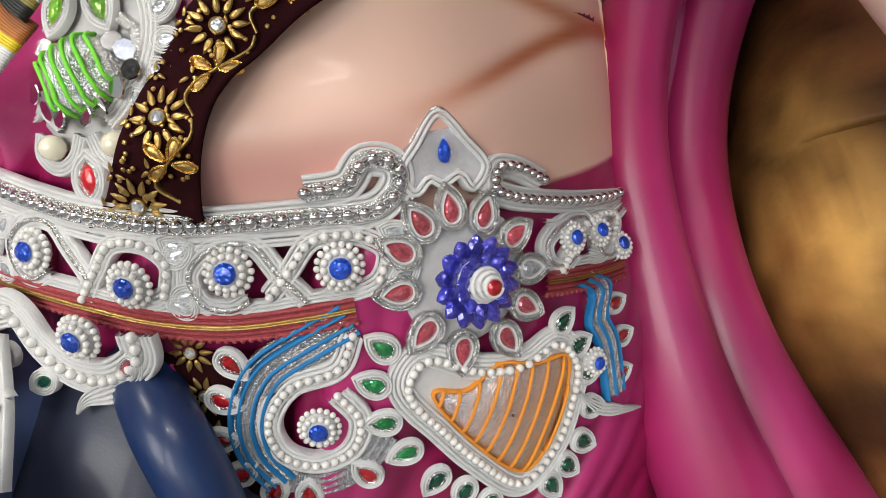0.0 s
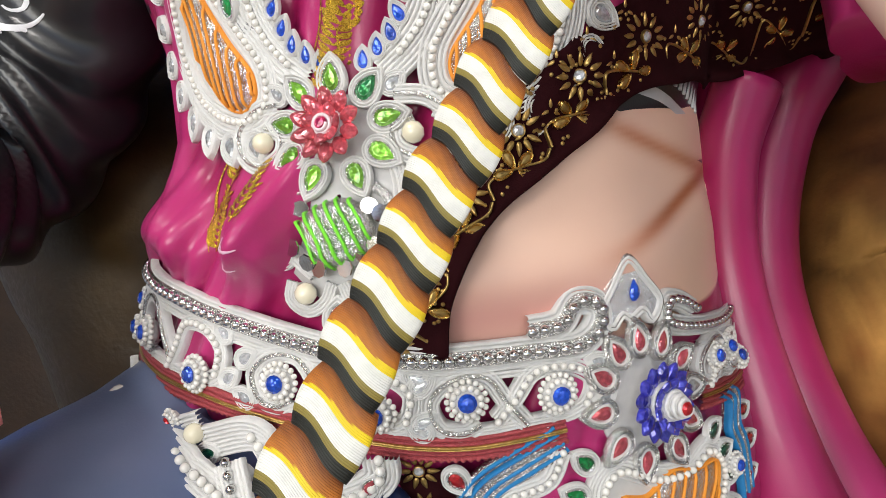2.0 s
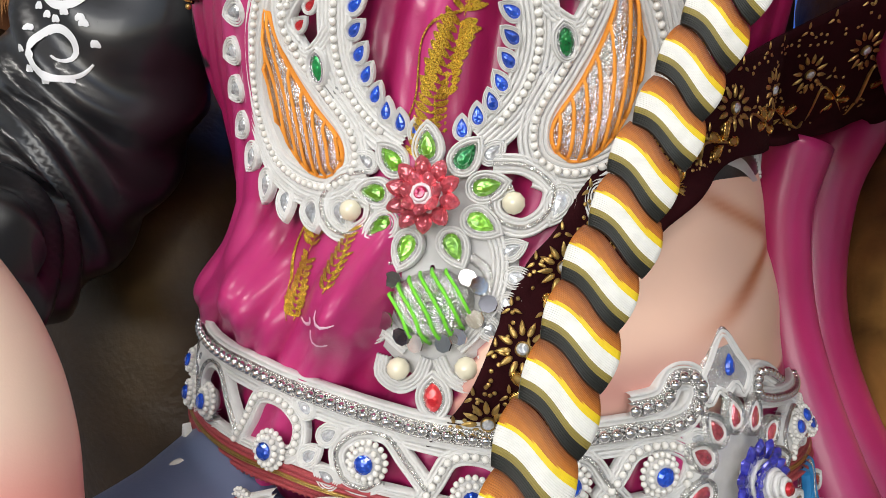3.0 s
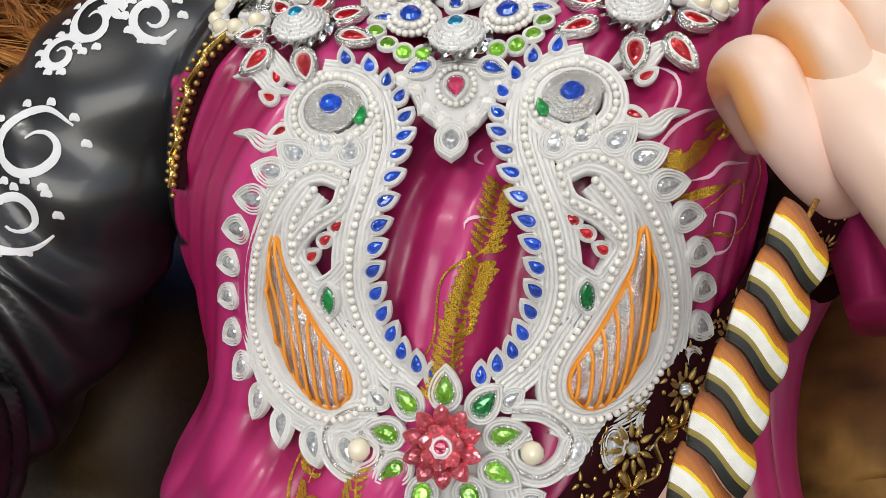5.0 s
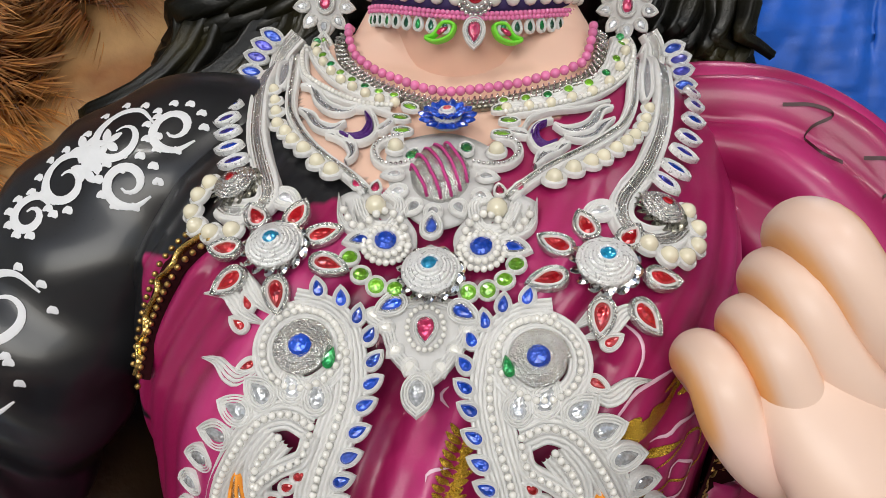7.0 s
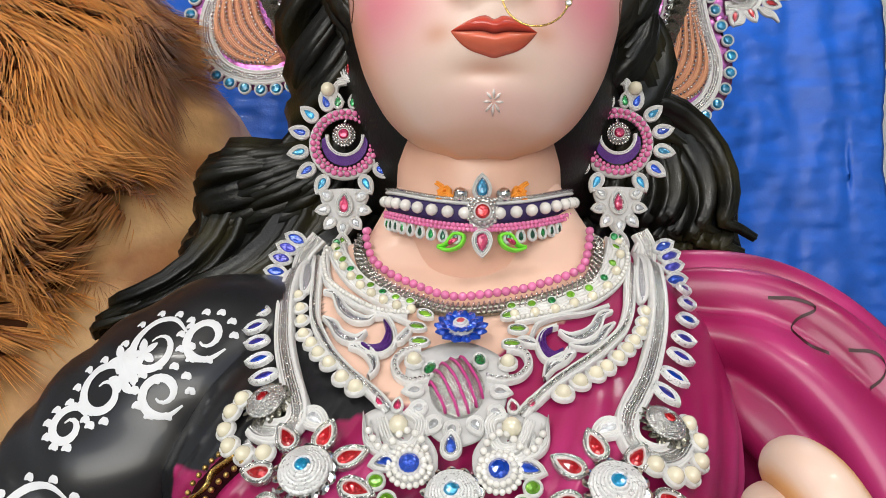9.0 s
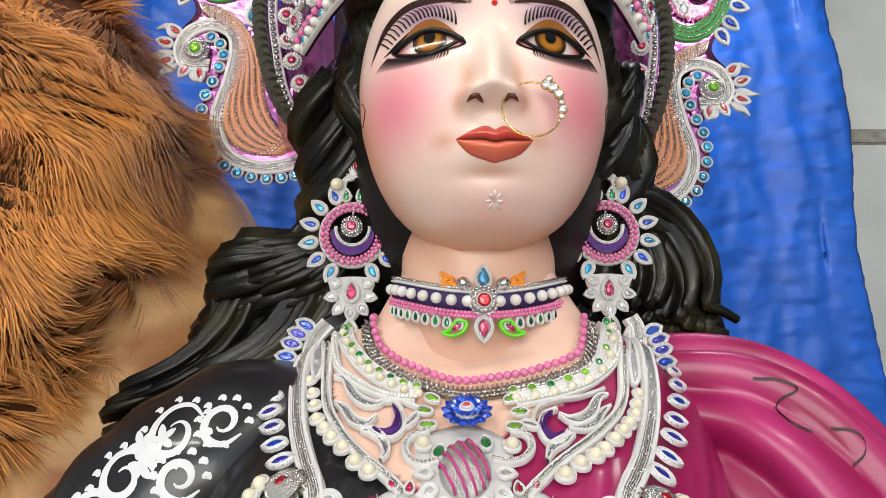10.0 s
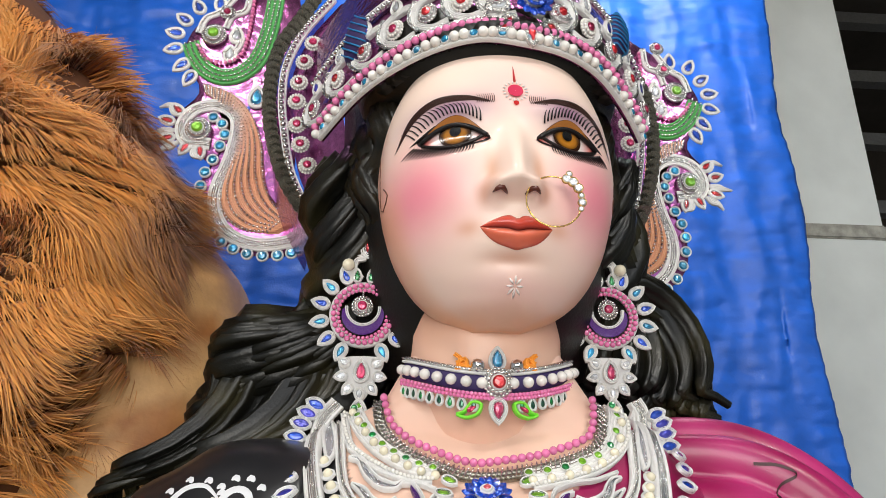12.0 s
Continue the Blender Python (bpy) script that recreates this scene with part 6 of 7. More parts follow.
def build_leaf_drop():
    """The curled leaf that hangs under the belt."""
    o = thing("belt_leaf", (-0.3, 0, 1.36), "white curled leaf ornament with green stones below the belt", "ornament")
    S = lambda x, z: belt_sheet(x, z) - 0.012
    body = [(-0.400, 1.372), (-0.356, 1.384), (-0.340, 1.362), (-0.322, 1.347), (-0.296, 1.343), (-0.272, 1.356), (-0.270, 1.372)]
    band(o, S, body, 0.024, CORD, 8, 0.002)
    bead_line(o, S, body[1:], 0.0034, PEARL, lift=0.005)
    band(o, S, [(-0.268, 1.360), (-0.276, 1.346), (-0.294, 1.336), (-0.316, 1.328), (-0.326, 1.318)], 0.016, CORD, 5, 0.003, taper=True)
    rosette(o, S, -0.303, 1.372, 0.0145, PEARL, BLUE, 9, 0.5, 0.005)
    stone(o, S, -0.278, 1.353, 60, 0.011, 0.008, PINKRED, "drop", True, 0.004, (WIRE, CORD), 0.3)
    for x, z in ((-0.398, 1.365), (-0.374, 1.352), (-0.345, 1.338)):
        stone(o, S, x, z, 205, 0.019, 0.008, DKGREEN, "marquise", True, 0.003, (CORD, CORD), 0.26)
    q = thing("belt_leaf", (-0.45, 0, 1.36), "white curled leaf ornament with red stones below the belt", "ornament")
    band(q, S, [(-0.52, 1.395), (-0.48, 1.378), (-0.44, 1.372), (-0.40, 1.385)], 0.022, CORD, 7, 0.002)
    for k, x in enumerate((-0.51, -0.485, -0.455, -0.43, -0.405)):
        if k % 2:
            rosette(q, S, x, 1.383, 0.010, PEARL, RED, 8, 0.5, 0.004)
        else:
            bead(q, S, x, 1.380, 0.0075, CREAM_PEARL, 0.006)
    S2 = lambda x, z: 0.285 - (1.37 - z) * 0.55 + max(0, -x - 0.40) * 0.45
    r = thing("thigh_ornament", (-0.4, 0, 1.33), "silver beaded white ornament lying on the blue cloth", "ornament")
    for k, p in enumerate(([(-0.50, 1.382), (-0.46, 1.375), (-0.42, 1.368), (-0.38, 1.348), (-0.355, 1.33)], [(-0.495, 1.370), (-0.45, 1.358), (-0.42, 1.340), (-0.395, 1.31)], [(-0.375, 1.365), (-0.36, 1.33), (-0.35, 1.29)])):
        band(r, S2, p, 0.022, CORD, 7, 0.002)
        bead_line(r, S2, p, 0.0036, PEARL if k == 0 else SILVER, lift=0.006)
    for x, z in ((-0.43, 1.358), (-0.395, 1.335)):
        stone(r, S2, x, z, 170, 0.022, 0.010, DKGREEN, "marquise", True, 0.004, (CORD, CORD), 0.25)
    for x, z in ((-0.505, 1.378), (-0.49, 1.388), (-0.465, 1.384)):
        bead(r, S2, x, z, 0.009, PEARL, 0.007)
    # flat pointed plate near the camera's start
    S3 = lambda x, z: 0.20 - (1.30 - z) * 0.4
    b = [(-0.42, 1.318), (-0.385, 1.318), (-0.345, 1.306), (-0.318, 1.292), (-0.325, 1.268), (-0.330, 1.235)]
    band(r, S3, b, 0.024, CORD, 7, 0.002)
    bead_line(r, S3, b, 0.0042, SILVER, lift=0.006, name="silver_bead")
    band(r, S3, [(-0.335, 1.268), (-0.31, 1.272), (-0.292, 1.282), (-0.286, 1.296)], 0.018, CORD, 6, 0.002, taper=True)
    stone(r, S3, -0.308, 1.278, 20, 0.014, 0.010, RED, "drop", True, 0.004, (CORD, CORD), 0.3)
    filled(r, S3, [(-0.42, 1.312), (-0.385, 1.312), (-0.345, 1.298), (-0.332, 1.26), (-0.345, 1.225), (-0.42, 1.225)], FELT, -0.002)
    filled(r, S3, [(-0.40, 1.30), (-0.365, 1.285), (-0.38, 1.262), (-0.41, 1.268)], NAVY, 0.002)
    for k in range(3):
        band(r, S3, [(-0.350 - 0.012 * k, 1.235), (-0.335 - 0.010 * k, 1.252 + 0.006 * k), (-0.36 - 0.012 * k, 1.265 + 0.004 * k), (-0.39, 1.25)], 0.011, CORD, 4, 0.003)


build_leaf_drop()

# ---- choker ----
choker = thing("choker", (-0.252, 0, 2.07), "navy velvet pearl choker with a silver rose and green drops", "choker")


def build_choker():
    S, o = neck_sheet, choker
    xs = -0.252 + 0.1055 * np.sin(np.linspace(-1.30, 1.30, 15))
    zc = lambda x: 2.070 + 2.4 * (x + 0.252) ** 2
    row = lambda dz: [(x, zc(x) + dz) for x in xs]
    band(o, S, row(0.0), 0.020, NAVY, 1, 0.001, height=0.002)
    for dz in (0.0105, 0.0145):
        band(o, S, row(dz), 0.0042, WIRE if dz > 0.012 else CORD, 1, 0.002, height=0.003)
    n = 17
    for i, t in enumerate(np.linspace(-1.28, 1.28, n)):
        x = -0.252 + 0.1055 * math.sin(t)
        if abs(x + 0.252) > 0.016:
            bead(o, S, x, zc(x), 0.0066, PEARL, 0.005)
    bead_line(o, S, row(-0.0125), 0.0026, PINK_PEARL, lift=0.004)
    bead_line(o, S, row(-0.0165), 0.0024, PINK_PEARL, lift=0.004)
    for i, t in enumerate(np.linspace(-1.25, 1.25, 21)):
        x = -0.252 + 0.1055 * math.sin(t)
        if abs(x + 0.252) > 0.02:
            stone(o, S, x, zc(x) - 0.0245, 90, 0.0095, 0.0066, DKGREEN if i % 3 else GREEN, "drop", True, 0.002, (CORD, CORD), 0.3)
    rosette(o, S, -0.252, 2.071, 0.0175, SILVER, RED, 10, 0.45, 0.004)
    stone(o, S, -0.252, 2.097, 90, 0.017, 0.0115, AQUA, "drop", True, 0.003, (SPANGLE, CORD), 0.3)
    for sd in (-1, 1):
        bead(o, S, -0.252 + sd * 0.021, 2.090, 0.008, SILVER, 0.004)
        for p in ([(0.028, 2.086), (0.036, 2.092), (0.044, 2.086), (0.040, 2.098), (0.046, 2.104)], [(0.034, 2.086), (0.034, 2.098), (0.044, 2.094)]):
            band(o, S, [(-0.252 + sd * x, z) for x, z in p], 0.005, ORANGE, 2, 0.002)
        band(o, S, [(-0.252 + sd * x, z) for x, z in ((0.018, 2.048), (0.028, 2.050), (0.036, 2.040), (0.044, 2.038), (0.034, 2.034), (0.022, 2.038))], 0.0042, LIMECORD, 1, 0.003, True, height=0.003)
        stone(o, S, -0.252 + sd * 0.028, 2.043, 60 * sd + 90, 0.011, 0.006, RUBY, "drop", False, 0.004)
    stone(o, S, -0.252, 2.041, -90, 0.017, 0.0125, RUBY, "drop", True, 0.004, (SPANGLE, CORD), 0.34)


build_choker()


# ---- earrings ----
def earring(cx, cy, cz, sd, lean=0.0):
    o = thing("earring", (cx, cy, cz), "large white pearl earring with a pink beaded ring", "earring", "pair of earrings")
    S = level(cy)
    X = lambda u, v: (cx + sd * u, cz + v)
    stone(o, S, *X(-0.006, 0.094), 90, 0.026, 0.014, RED, "drop", True, 0.003, (SPANGLE, CORD), 0.34)
    for s2 in (-1, 1):
        bead(o, S, *X(s2 * 0.025 - 0.004, 0.064), 0.0085, CREAM_PEARL, 0.006)
        band(o, S, [X(-0.004 + s2 * u, v) for u, v in ((0.004, 0.076), (0.016, 0.072), (0.018, 0.058), (0.008, 0.046))], 0.010, CORD, 4, 0.002)
        stone(o, S, *X(s2 * 0.009, 0.050), 90, 0.012, 0.007, GREEN, "drop", True, 0.003, (WIRE, CORD), 0.3)
    ring = [X(0.037 * math.cos(a), 0.037 * math.sin(a)) for a in np.linspace(0, math.tau, 16, endpoint=False)]
    band(o, S, ring, 0.012, FELT, 2, 0.0, True)
    bead_line(o, S, ring, 0.0036, PINK_PEARL, True, lift=0.004)
    bead_line(o, S, [X(0.031 * math.cos(a), 0.031 * math.sin(a)) for a in np.linspace(0, math.tau, 16, endpoint=False)], 0.0026, PINK_PEARL, True, lift=0.003)
    cres = [X(0.027 * math.cos(a), 0.027 * math.sin(a)) for a in np.linspace(radians(170), radians(370), 12)] + [X(0.021 * math.cos(a), 0.008 + 0.022 * math.sin(a)) for a in np.linspace(radians(365), radians(175), 12)]
    bm = bmesh.new()
    grid(bm, [[seat(S, *(np.array(cres[i]) * (1 - k) + np.array(cres[23 - i]) * k), 90, 0.003).translation for i in range(12)] for k in (0, 0.33, 0.66, 1)])
    part("crescent", bm, PURPLE, o)
    band(o, S, [cres[23 - i] for i in range(12)], 0.0042, CORD, 2, 0.003)
    rosette(o, S, *X(0.001, 0.010), 0.0145, SILVER, RUBY, 10, 0.4, 0.001)
    band(o, S, [X(0.0, 0.038), X(0.0, 0.03), X(0.001, 0.022)], 0.004, WIRE, 1, 0.0)
    for i in range(13):
        a = radians(-62 + i * 25.3)
        if 75 < math.degrees(a) < 105:
            continue
        stone(o, S, *X(0.055 * math.cos(a), 0.055 * math.sin(a)), math.degrees(a) if sd > 0 else 180 - math.degrees(a), 0.0145, 0.0080, BLUE if i % 2 else AQUA, "drop", True, 0.002, (CORD, CORD), 0.36)
    filled(o, S, [X(u, v) for u, v in ((-0.026, -0.056), (0.024, -0.056), (0.022, -0.078), (0.006, -0.100), (-0.004, -0.108), (-0.02, -0.082))], FELT, 0.0)
    stone(o, S, *X(-0.001, -0.072), 90, 0.018, 0.011, RUBY, "drop", True, 0.003, (SPANGLE, CORD), 0.34)
    for i in range(7):
        a = radians(150 + i * 40)
        stone(o, S, *X(0.024 * math.cos(a), -0.074 + 0.026 * math.sin(a)), math.degrees(a) if sd > 0 else 180 - math.degrees(a), 0.0105, 0.008, CLEAR, "drop", True, 0.002, (CORD, CORD), 0.34)
    stone(o, S, *X(0.0, -0.120), 90, 0.017, 0.0115, LIME if sd < 0 else GREEN, "drop", True, 0.003, (WIRE, CORD), 0.36)
    # hook to the lobe
    bm = bmesh.new()
    tube(bm, [(cx, cy, cz + 0.108), (cx + sd * -0.004, cy, cz + 0.118), (cx - sd * 0.006, cy - 0.01, cz + 0.114)], 0.0014, 6)
    part("hook", bm, GOLD, o)
    return o


earring(-0.408, 0.645, 2.168, -1)
earring(-0.088, 0.655, 2.174, 1)

# ---- nose ring ----
nose_ring = thing("nose_ring", (-0.215, 0.4, 2.23), "thin gold nose ring with a cluster of clear stones", "nose ring")
bm = bmesh.new()
tube(bm, [(-0.2145 + 0.0275 * math.cos(a), 0.405 + 0.0015 * math.sin(a), 2.2295 + 0.0275 * math.sin(a)) for a in np.linspace(0, math.tau, 40)], 0.0009, 6)
part("ring", bm, GOLD, nose_ring)
for i, (x, z, r) in enumerate(((-0.201, 2.2535, 0.0042), (-0.1945, 2.2505, 0.0046), (-0.1895, 2.244, 0.0044), (-0.187, 2.236, 0.003), (-0.1865, 2.229, 0.004), (-0.188, 2.222, 0.0026), (-0.198, 2.259, 0.003))):
    stone(nose_ring, level(0.404), x, z, 90, r * 1.9, r * 1.9, CLEAR, "round", True, 0.0, (ANTIQUE, ANTIQUE), 0.12)

# ---- crown ----
crown = thing("crown", (-0.25, 0.6, 2.45), "tall silver and lilac crown set with pearls and stones", "crown")
LOWER = [(-0.476, 2.402), (-0.419, 2.424), (-0.360, 2.434), (-0.311, 2.439), (-0.277, 2.440), (-0.227, 2.435), (-0.175, 2.435), (-0.129, 2.430), (-0.087, 2.414), (-0.052, 2.396)]


def build_crown():
    S, o = crown_sheet, crown
    up = lambda d: [(x + (x + 0.25) * d * 0.6, z + d) for x, z in LOWER]
    bm = bmesh.new()
    rows = []
    for d in np.linspace(-0.004, 0.26, 24):
        q = spline(up(d), 60)
        rows.append([(x, S(x, z) + 0.004 + max(0, d - 0.08) * 0.5, z) for x, z in q])
    grid(bm, rows)
    sh = part("shell", bm, LILAC, o)
    sh.modifiers.new("thickness", "SOLIDIFY").thickness = 0.006
    band(o, S, up(0.0), 0.013, CORD, 3, 0.001)
    q = spline(up(0.002), 44)
    for i, (x, z) in enumerate(q):
        if i % 3 == 1:
            stone(o, S, x, z, 90, 0.009, 0.009, AQUA, "round", True, 0.004, (CORD, CORD), 0.12)
        else:
            bead(o, S, x, z, 0.0064, PEARL, 0.005)
    bead_line(o, S, up(0.014), 0.0050, PINK_PEARL, lift=0.006)
    band(o, S, up(0.022), 0.006, WIRE, 2, 0.002)
    # scrolls, rosettes and stones above the bead lines
    q = spline(up(0.046), 13)
    for i, (x, z) in enumerate(q):
        if abs(x + 0.225) < 0.02:
            continue
        rosette(o, S, x, z, 0.0135, PEARL if i % 2 else SILVER, RED if i % 3 else RUBY, 9, 0.45, 0.003)
        f = 1 if x > -0.225 else -1
        band(o, S, [(x - f * 0.022, z - 0.016), (x - f * 0.004, z - 0.020), (x + f * 0.015, z - 0.006), (x + f * 0.012, z + 0.018), (x - f * 0.012, z + 0.026), (x - f * 0.024, z + 0.018)], 0.009, CORD, 4, 0.002)
        band(o, S, [(x + f * 0.010, z - 0.02), (x + f * 0.022, z + 0.002), (x + f * 0.016, z + 0.026)], 0.006, WIRE, 2, 0.003)
        stone(o, S, x, z + 0.034, 90, 0.014, 0.010, CLEAR if i % 2 else DEEP, "drop", True, 0.003, (WIRE, CORD), 0.34)
    for x, z, a in ((-0.425, 2.505, 70), (-0.095, 2.512, 110)):
        lf = [(x - 0.012, z - 0.03), (x + 0.010, z - 0.022), (x + 0.016, z + 0.012), (x, z + 0.034), (x - 0.014, z + 0.01)]
        striped_leaf(o, S, lf, BLUECORD, a + 60, 0.010, 0.007, silver=NAVY)
    bead_line(o, S, up(0.092), 0.004, SILVER, lift=0.005, name="silver_bead")
    band(o, S, up(0.100), 0.008, CORD, 3, 0.001)
    # centre flower and its pointed drop
    lotus(o, S, -0.226, 2.480, 0.026, BLUE, CORD, PINKRED, 0.8, ((1.0, 12, 20), (0.8, 9, 45)), 0.008)
    pts = [(-0.262, 2.476), (-0.252, 2.452), (-0.225, 2.441), (-0.200, 2.453), (-0.190, 2.478)]
    for i in range(len(pts)):
        stone(o, S, *pts[i], outward(pts, i, (-0.226, 2.480)), 0.018, 0.010, RED if i else CLEAR, "drop", True, 0.005, (WIRE, WIRE), 0.34)


build_crown()


def crown_wing(sd):
    o = thing("crown_wing", (-0.6, 1.0, 2.5), "curling crown wing with orange, green and silver cord paisleys", "crown wing", "wings of the crown")
    X = lambda pts: [(x if sd < 0 else 2 * -0.263 - x, z if sd < 0 else z - 0.052) for x, z in pts]
    A = lambda a: a if sd < 0 else 180 - a
    S = level(1.0 if sd < 0 else 1.05)
    filled(o, S, X([(-0.56, 2.37), (-0.66, 2.365), (-0.735, 2.42), (-0.745, 2.5), (-0.73, 2.54), (-0.80, 2.585), (-0.81, 2.64), (-0.77, 2.70), (-0.81, 2.78), (-0.79, 2.86), (-0.70, 2.94), (-0.60, 2.97), (-0.575, 2.7), (-0.57, 2.5)]), LILAC, 0.0, closed_n=90)
    for x, z in X([(-0.735, 2.640), (-0.717, 2.626), (-0.709, 2.603), (-0.716, 2.578), (-0.726, 2.548), (-0.737, 2.521), (-0.742, 2.492), (-0.739, 2.461), (-0.729, 2.431), (-0.714, 2.403), (-0.692, 2.382), (-0.668, 2.369), (-0.642, 2.360), (-0.614, 2.357), (-0.587, 2.359), (-0.562, 2.364), (-0.537, 2.376)]):
        stone(o, S, x, z, 90, 0.0165, 0.0165, AQUA, "round", True, 0.004, (CORD, CORD), 0.20)
    grey = X([(-0.735, 2.582), (-0.779, 2.586), (-0.794, 2.616), (-0.777, 2.653), (-0.735, 2.668), (-0.696, 2.648), (-0.688, 2.606), (-0.697, 2.546), (-0.714, 2.483), (-0.706, 2.432), (-0.675, 2.395), (-0.619, 2.379), (-0.543, 2.393)])
    band(o, S, grey, 0.026, CORD, 6, 0.003)
    band(o, S, grey, 0.012, WIRE, 3, 0.005)
    outer = spline(X([(-0.762, 2.713), (-0.705, 2.695), (-0.663, 2.651), (-0.638, 2.594), (-0.628, 2.534), (-0.614, 2.481), (-0.585, 2.442), (-0.560, 2.417)]), 30)
    inner = spline(X([(-0.756, 2.695), (-0.715, 2.664), (-0.690, 2.622), (-0.685, 2.570), (-0.700, 2.516), (-0.706, 2.469), (-0.689, 2.429), (-0.647, 2.405), (-0.582, 2.405)]), 30)
    for k in np.linspace(0.03, 0.97, 13):
        line = outer * (1 - k) + inner * k
        j = int(round(k * 12.8))
        if j % 2:
            band(o, S, line[::2], 0.0062, PEACH, 2, 0.004, height=0.002, step=0.005)
        else:
            bead_line(o, S, line[::3], 0.0030, SILVER, gap=1.25, lift=0.005, name="silver_bead")
    filled(o, S, np.vstack([outer[::3], inner[::-3]]), PEACH, 0.001)
    g = X([(-0.801, 2.809), (-0.787, 2.778), (-0.762, 2.748), (-0.727, 2.733), (-0.690, 2.746), (-0.662, 2.782), (-0.647, 2.844), (-0.640, 2.918), (-0.639, 2.989)])
    band(o, S, g, 0.036, GREENCORD, 6, 0.003, height=0.003)
    for k in (-0.010, 0.0, 0.010):
        q = spline(g, 24)
        nn = [radians(a) for a in normals(q, 90)]
        bead_line(o, S, [(x + k * math.cos(a), z + k * math.sin(a)) for (x, z), a in zip(q, nn)], 0.0028, SILVER, gap=1.3, lift=0.007, name="silver_bead")
    bead_line(o, S, X([(-0.785, 2.802), (-0.760, 2.771), (-0.726, 2.765), (-0.697, 2.786), (-0.686, 2.841), (-0.683, 2.927)]), 0.0042, PINK_PEARL, lift=0.006)
    for x, z in X([(-0.760, 2.611), (-0.755, 2.829)]):
        rosette(o, S, x, z, 0.026, SILVER, LIME, 12, 0.4, 0.006)
    bd = X([(-0.752, 2.911), (-0.795, 2.899), (-0.820, 2.866), (-0.834, 2.832), (-0.832, 2.794), (-0.812, 2.756), (-0.793, 2.727)])
    for i in range(len(bd)):
        stone(o, S, *bd[i], outward(bd, i, X([(-0.749, 2.817)])[0]), 0.024, 0.0135, BLUE, "drop", True, 0.003, (SPANGLE, CORD), 0.34)
    rd = X([(-0.806, 2.655), (-0.823, 2.630), (-0.819, 2.591), (-0.782, 2.572), (-0.752, 2.565)])
    for i in range(len(rd)):
        stone(o, S, *rd[i], outward(rd, i, X([(-0.76, 2.611)])[0]), 0.019, 0.010, RED, "drop", True, 0.003, (SPANGLE, CORD), 0.4)
    for p in ([(-0.790, 2.640), (-0.812, 2.648), (-0.822, 2.665), (-0.842, 2.658)], [(-0.795, 2.610), (-0.825, 2.608), (-0.838, 2.604), (-0.856, 2.601)], [(-0.790, 2.590), (-0.81, 2.575), (-0.822, 2.570), (-0.832, 2.556)], [(-0.76, 2.58), (-0.765, 2.56), (-0.75, 2.55)]):
        band(o, S, X(p), 0.014, CORD, 4, 0.002, taper=True)
    stone(o, S, *X([(-0.656, 2.689)])[0], 90, 0.032, 0.021, AQUA, "drop", True, 0.004, (SPANGLE, CORD), 0.3)
    # scrolls and small stones in the curl of the green cords
    for p in ([(-0.735, 2.850), (-0.725, 2.881), (-0.699, 2.897), (-0.694, 2.941)], [(-0.789, 2.835), (-0.777, 2.872), (-0.749, 2.891), (-0.721, 2.933)], [(-0.734, 2.790), (-0.711, 2.796), (-0.701, 2.827), (-0.713, 2.854)]):
        band(o, S, X(p), 0.014, CORD, 4, 0.003)
        band(o, S, X(p), 0.004, WIRE, 1, 0.0055)
    for x, z in X([(-0.734, 2.886), (-0.725, 2.942)]):
        rosette(o, S, x, z, 0.017, SILVER, RUBY, 10, 0.4, 0.004)
    for x, z in X([(-0.711, 2.832), (-0.719, 2.787)]):
        stone(o, S, x, z, 90, 0.024, 0.016, CLEAR, "drop", True, 0.004, (WIRE, CORD), 0.34)
    # column of overlapping sequins and beads nearer the head
    T = level(0.80)
    cw = spline(X([(-0.507, 2.814), (-0.544, 2.734), (-0.575, 2.676), (-0.587, 2.615), (-0.585, 2.540), (-0.570, 2.474), (-0.545, 2.411), (-0.496, 2.341)]), 36)
    for i, (x, z) in enumerate(cw):
        bm = bmesh.new()
        bmesh.ops.create_cone(bm, cap_ends=True, segments=14, radius1=0.0125, radius2=0.012, depth=0.001)
        ob = part("sequin", bm, SEQUIN, o, smooth=False)
        ob.matrix_local = seat(T, x, z, 90, 0.004) @ Euler((0.75, 0.12 * math.sin(i * 3), 0)).to_matrix().to_4x4()
    bw = X([(-0.494, 2.776), (-0.541, 2.703), (-0.565, 2.634), (-0.567, 2.569), (-0.559, 2.513), (-0.544, 2.443), (-0.521, 2.391), (-0.486, 2.331)])
    band(o, T, bw, 0.014, CORD, 4, 0.001)
    bead_line(o, T, bw, 0.0045, SILVER, gap=1.1, lift=0.006, name="silver_bead")
    bm = bmesh.new()
    q = spline(bw, 30)
    grid(bm, [[(x + (0.012 if sd < 0 else -0.012), 0.812, z) for x, z in q], [(x + (0.10 if sd < 0 else -0.10), 0.76, z) for x, z in q]])
    part("panel", bm, LILAC, o)
    bm = bmesh.new()
    grid(bm, [[(x - (0.012 if sd < 0 else -0.012), 0.806, z) for x, z in q], [(x - (0.05 if sd < 0 else -0.05), 1.0, z) for x, z in q]])
    part("panel", bm, LILAC, o)
    T2 = level(0.785)
    for x, z in X([(-0.538, 2.590), (-0.539, 2.554), (-0.535, 2.511), (-0.527, 2.476), (-0.513, 2.439), (-0.499, 2.403), (-0.532, 2.63), (-0.52, 2.668)]):
        rosette(o, T2, x, z, 0.0155, PEARL, RUBY, 9, 0.45, 0.003)


crown_wing(-1)
crown_wing(1)

# ---- embroidered velvet border ----
border = thing("sari_border", (-0.15, 0.35, 1.57), "dark maroon velvet border with gold embroidered flowers", "sari border")


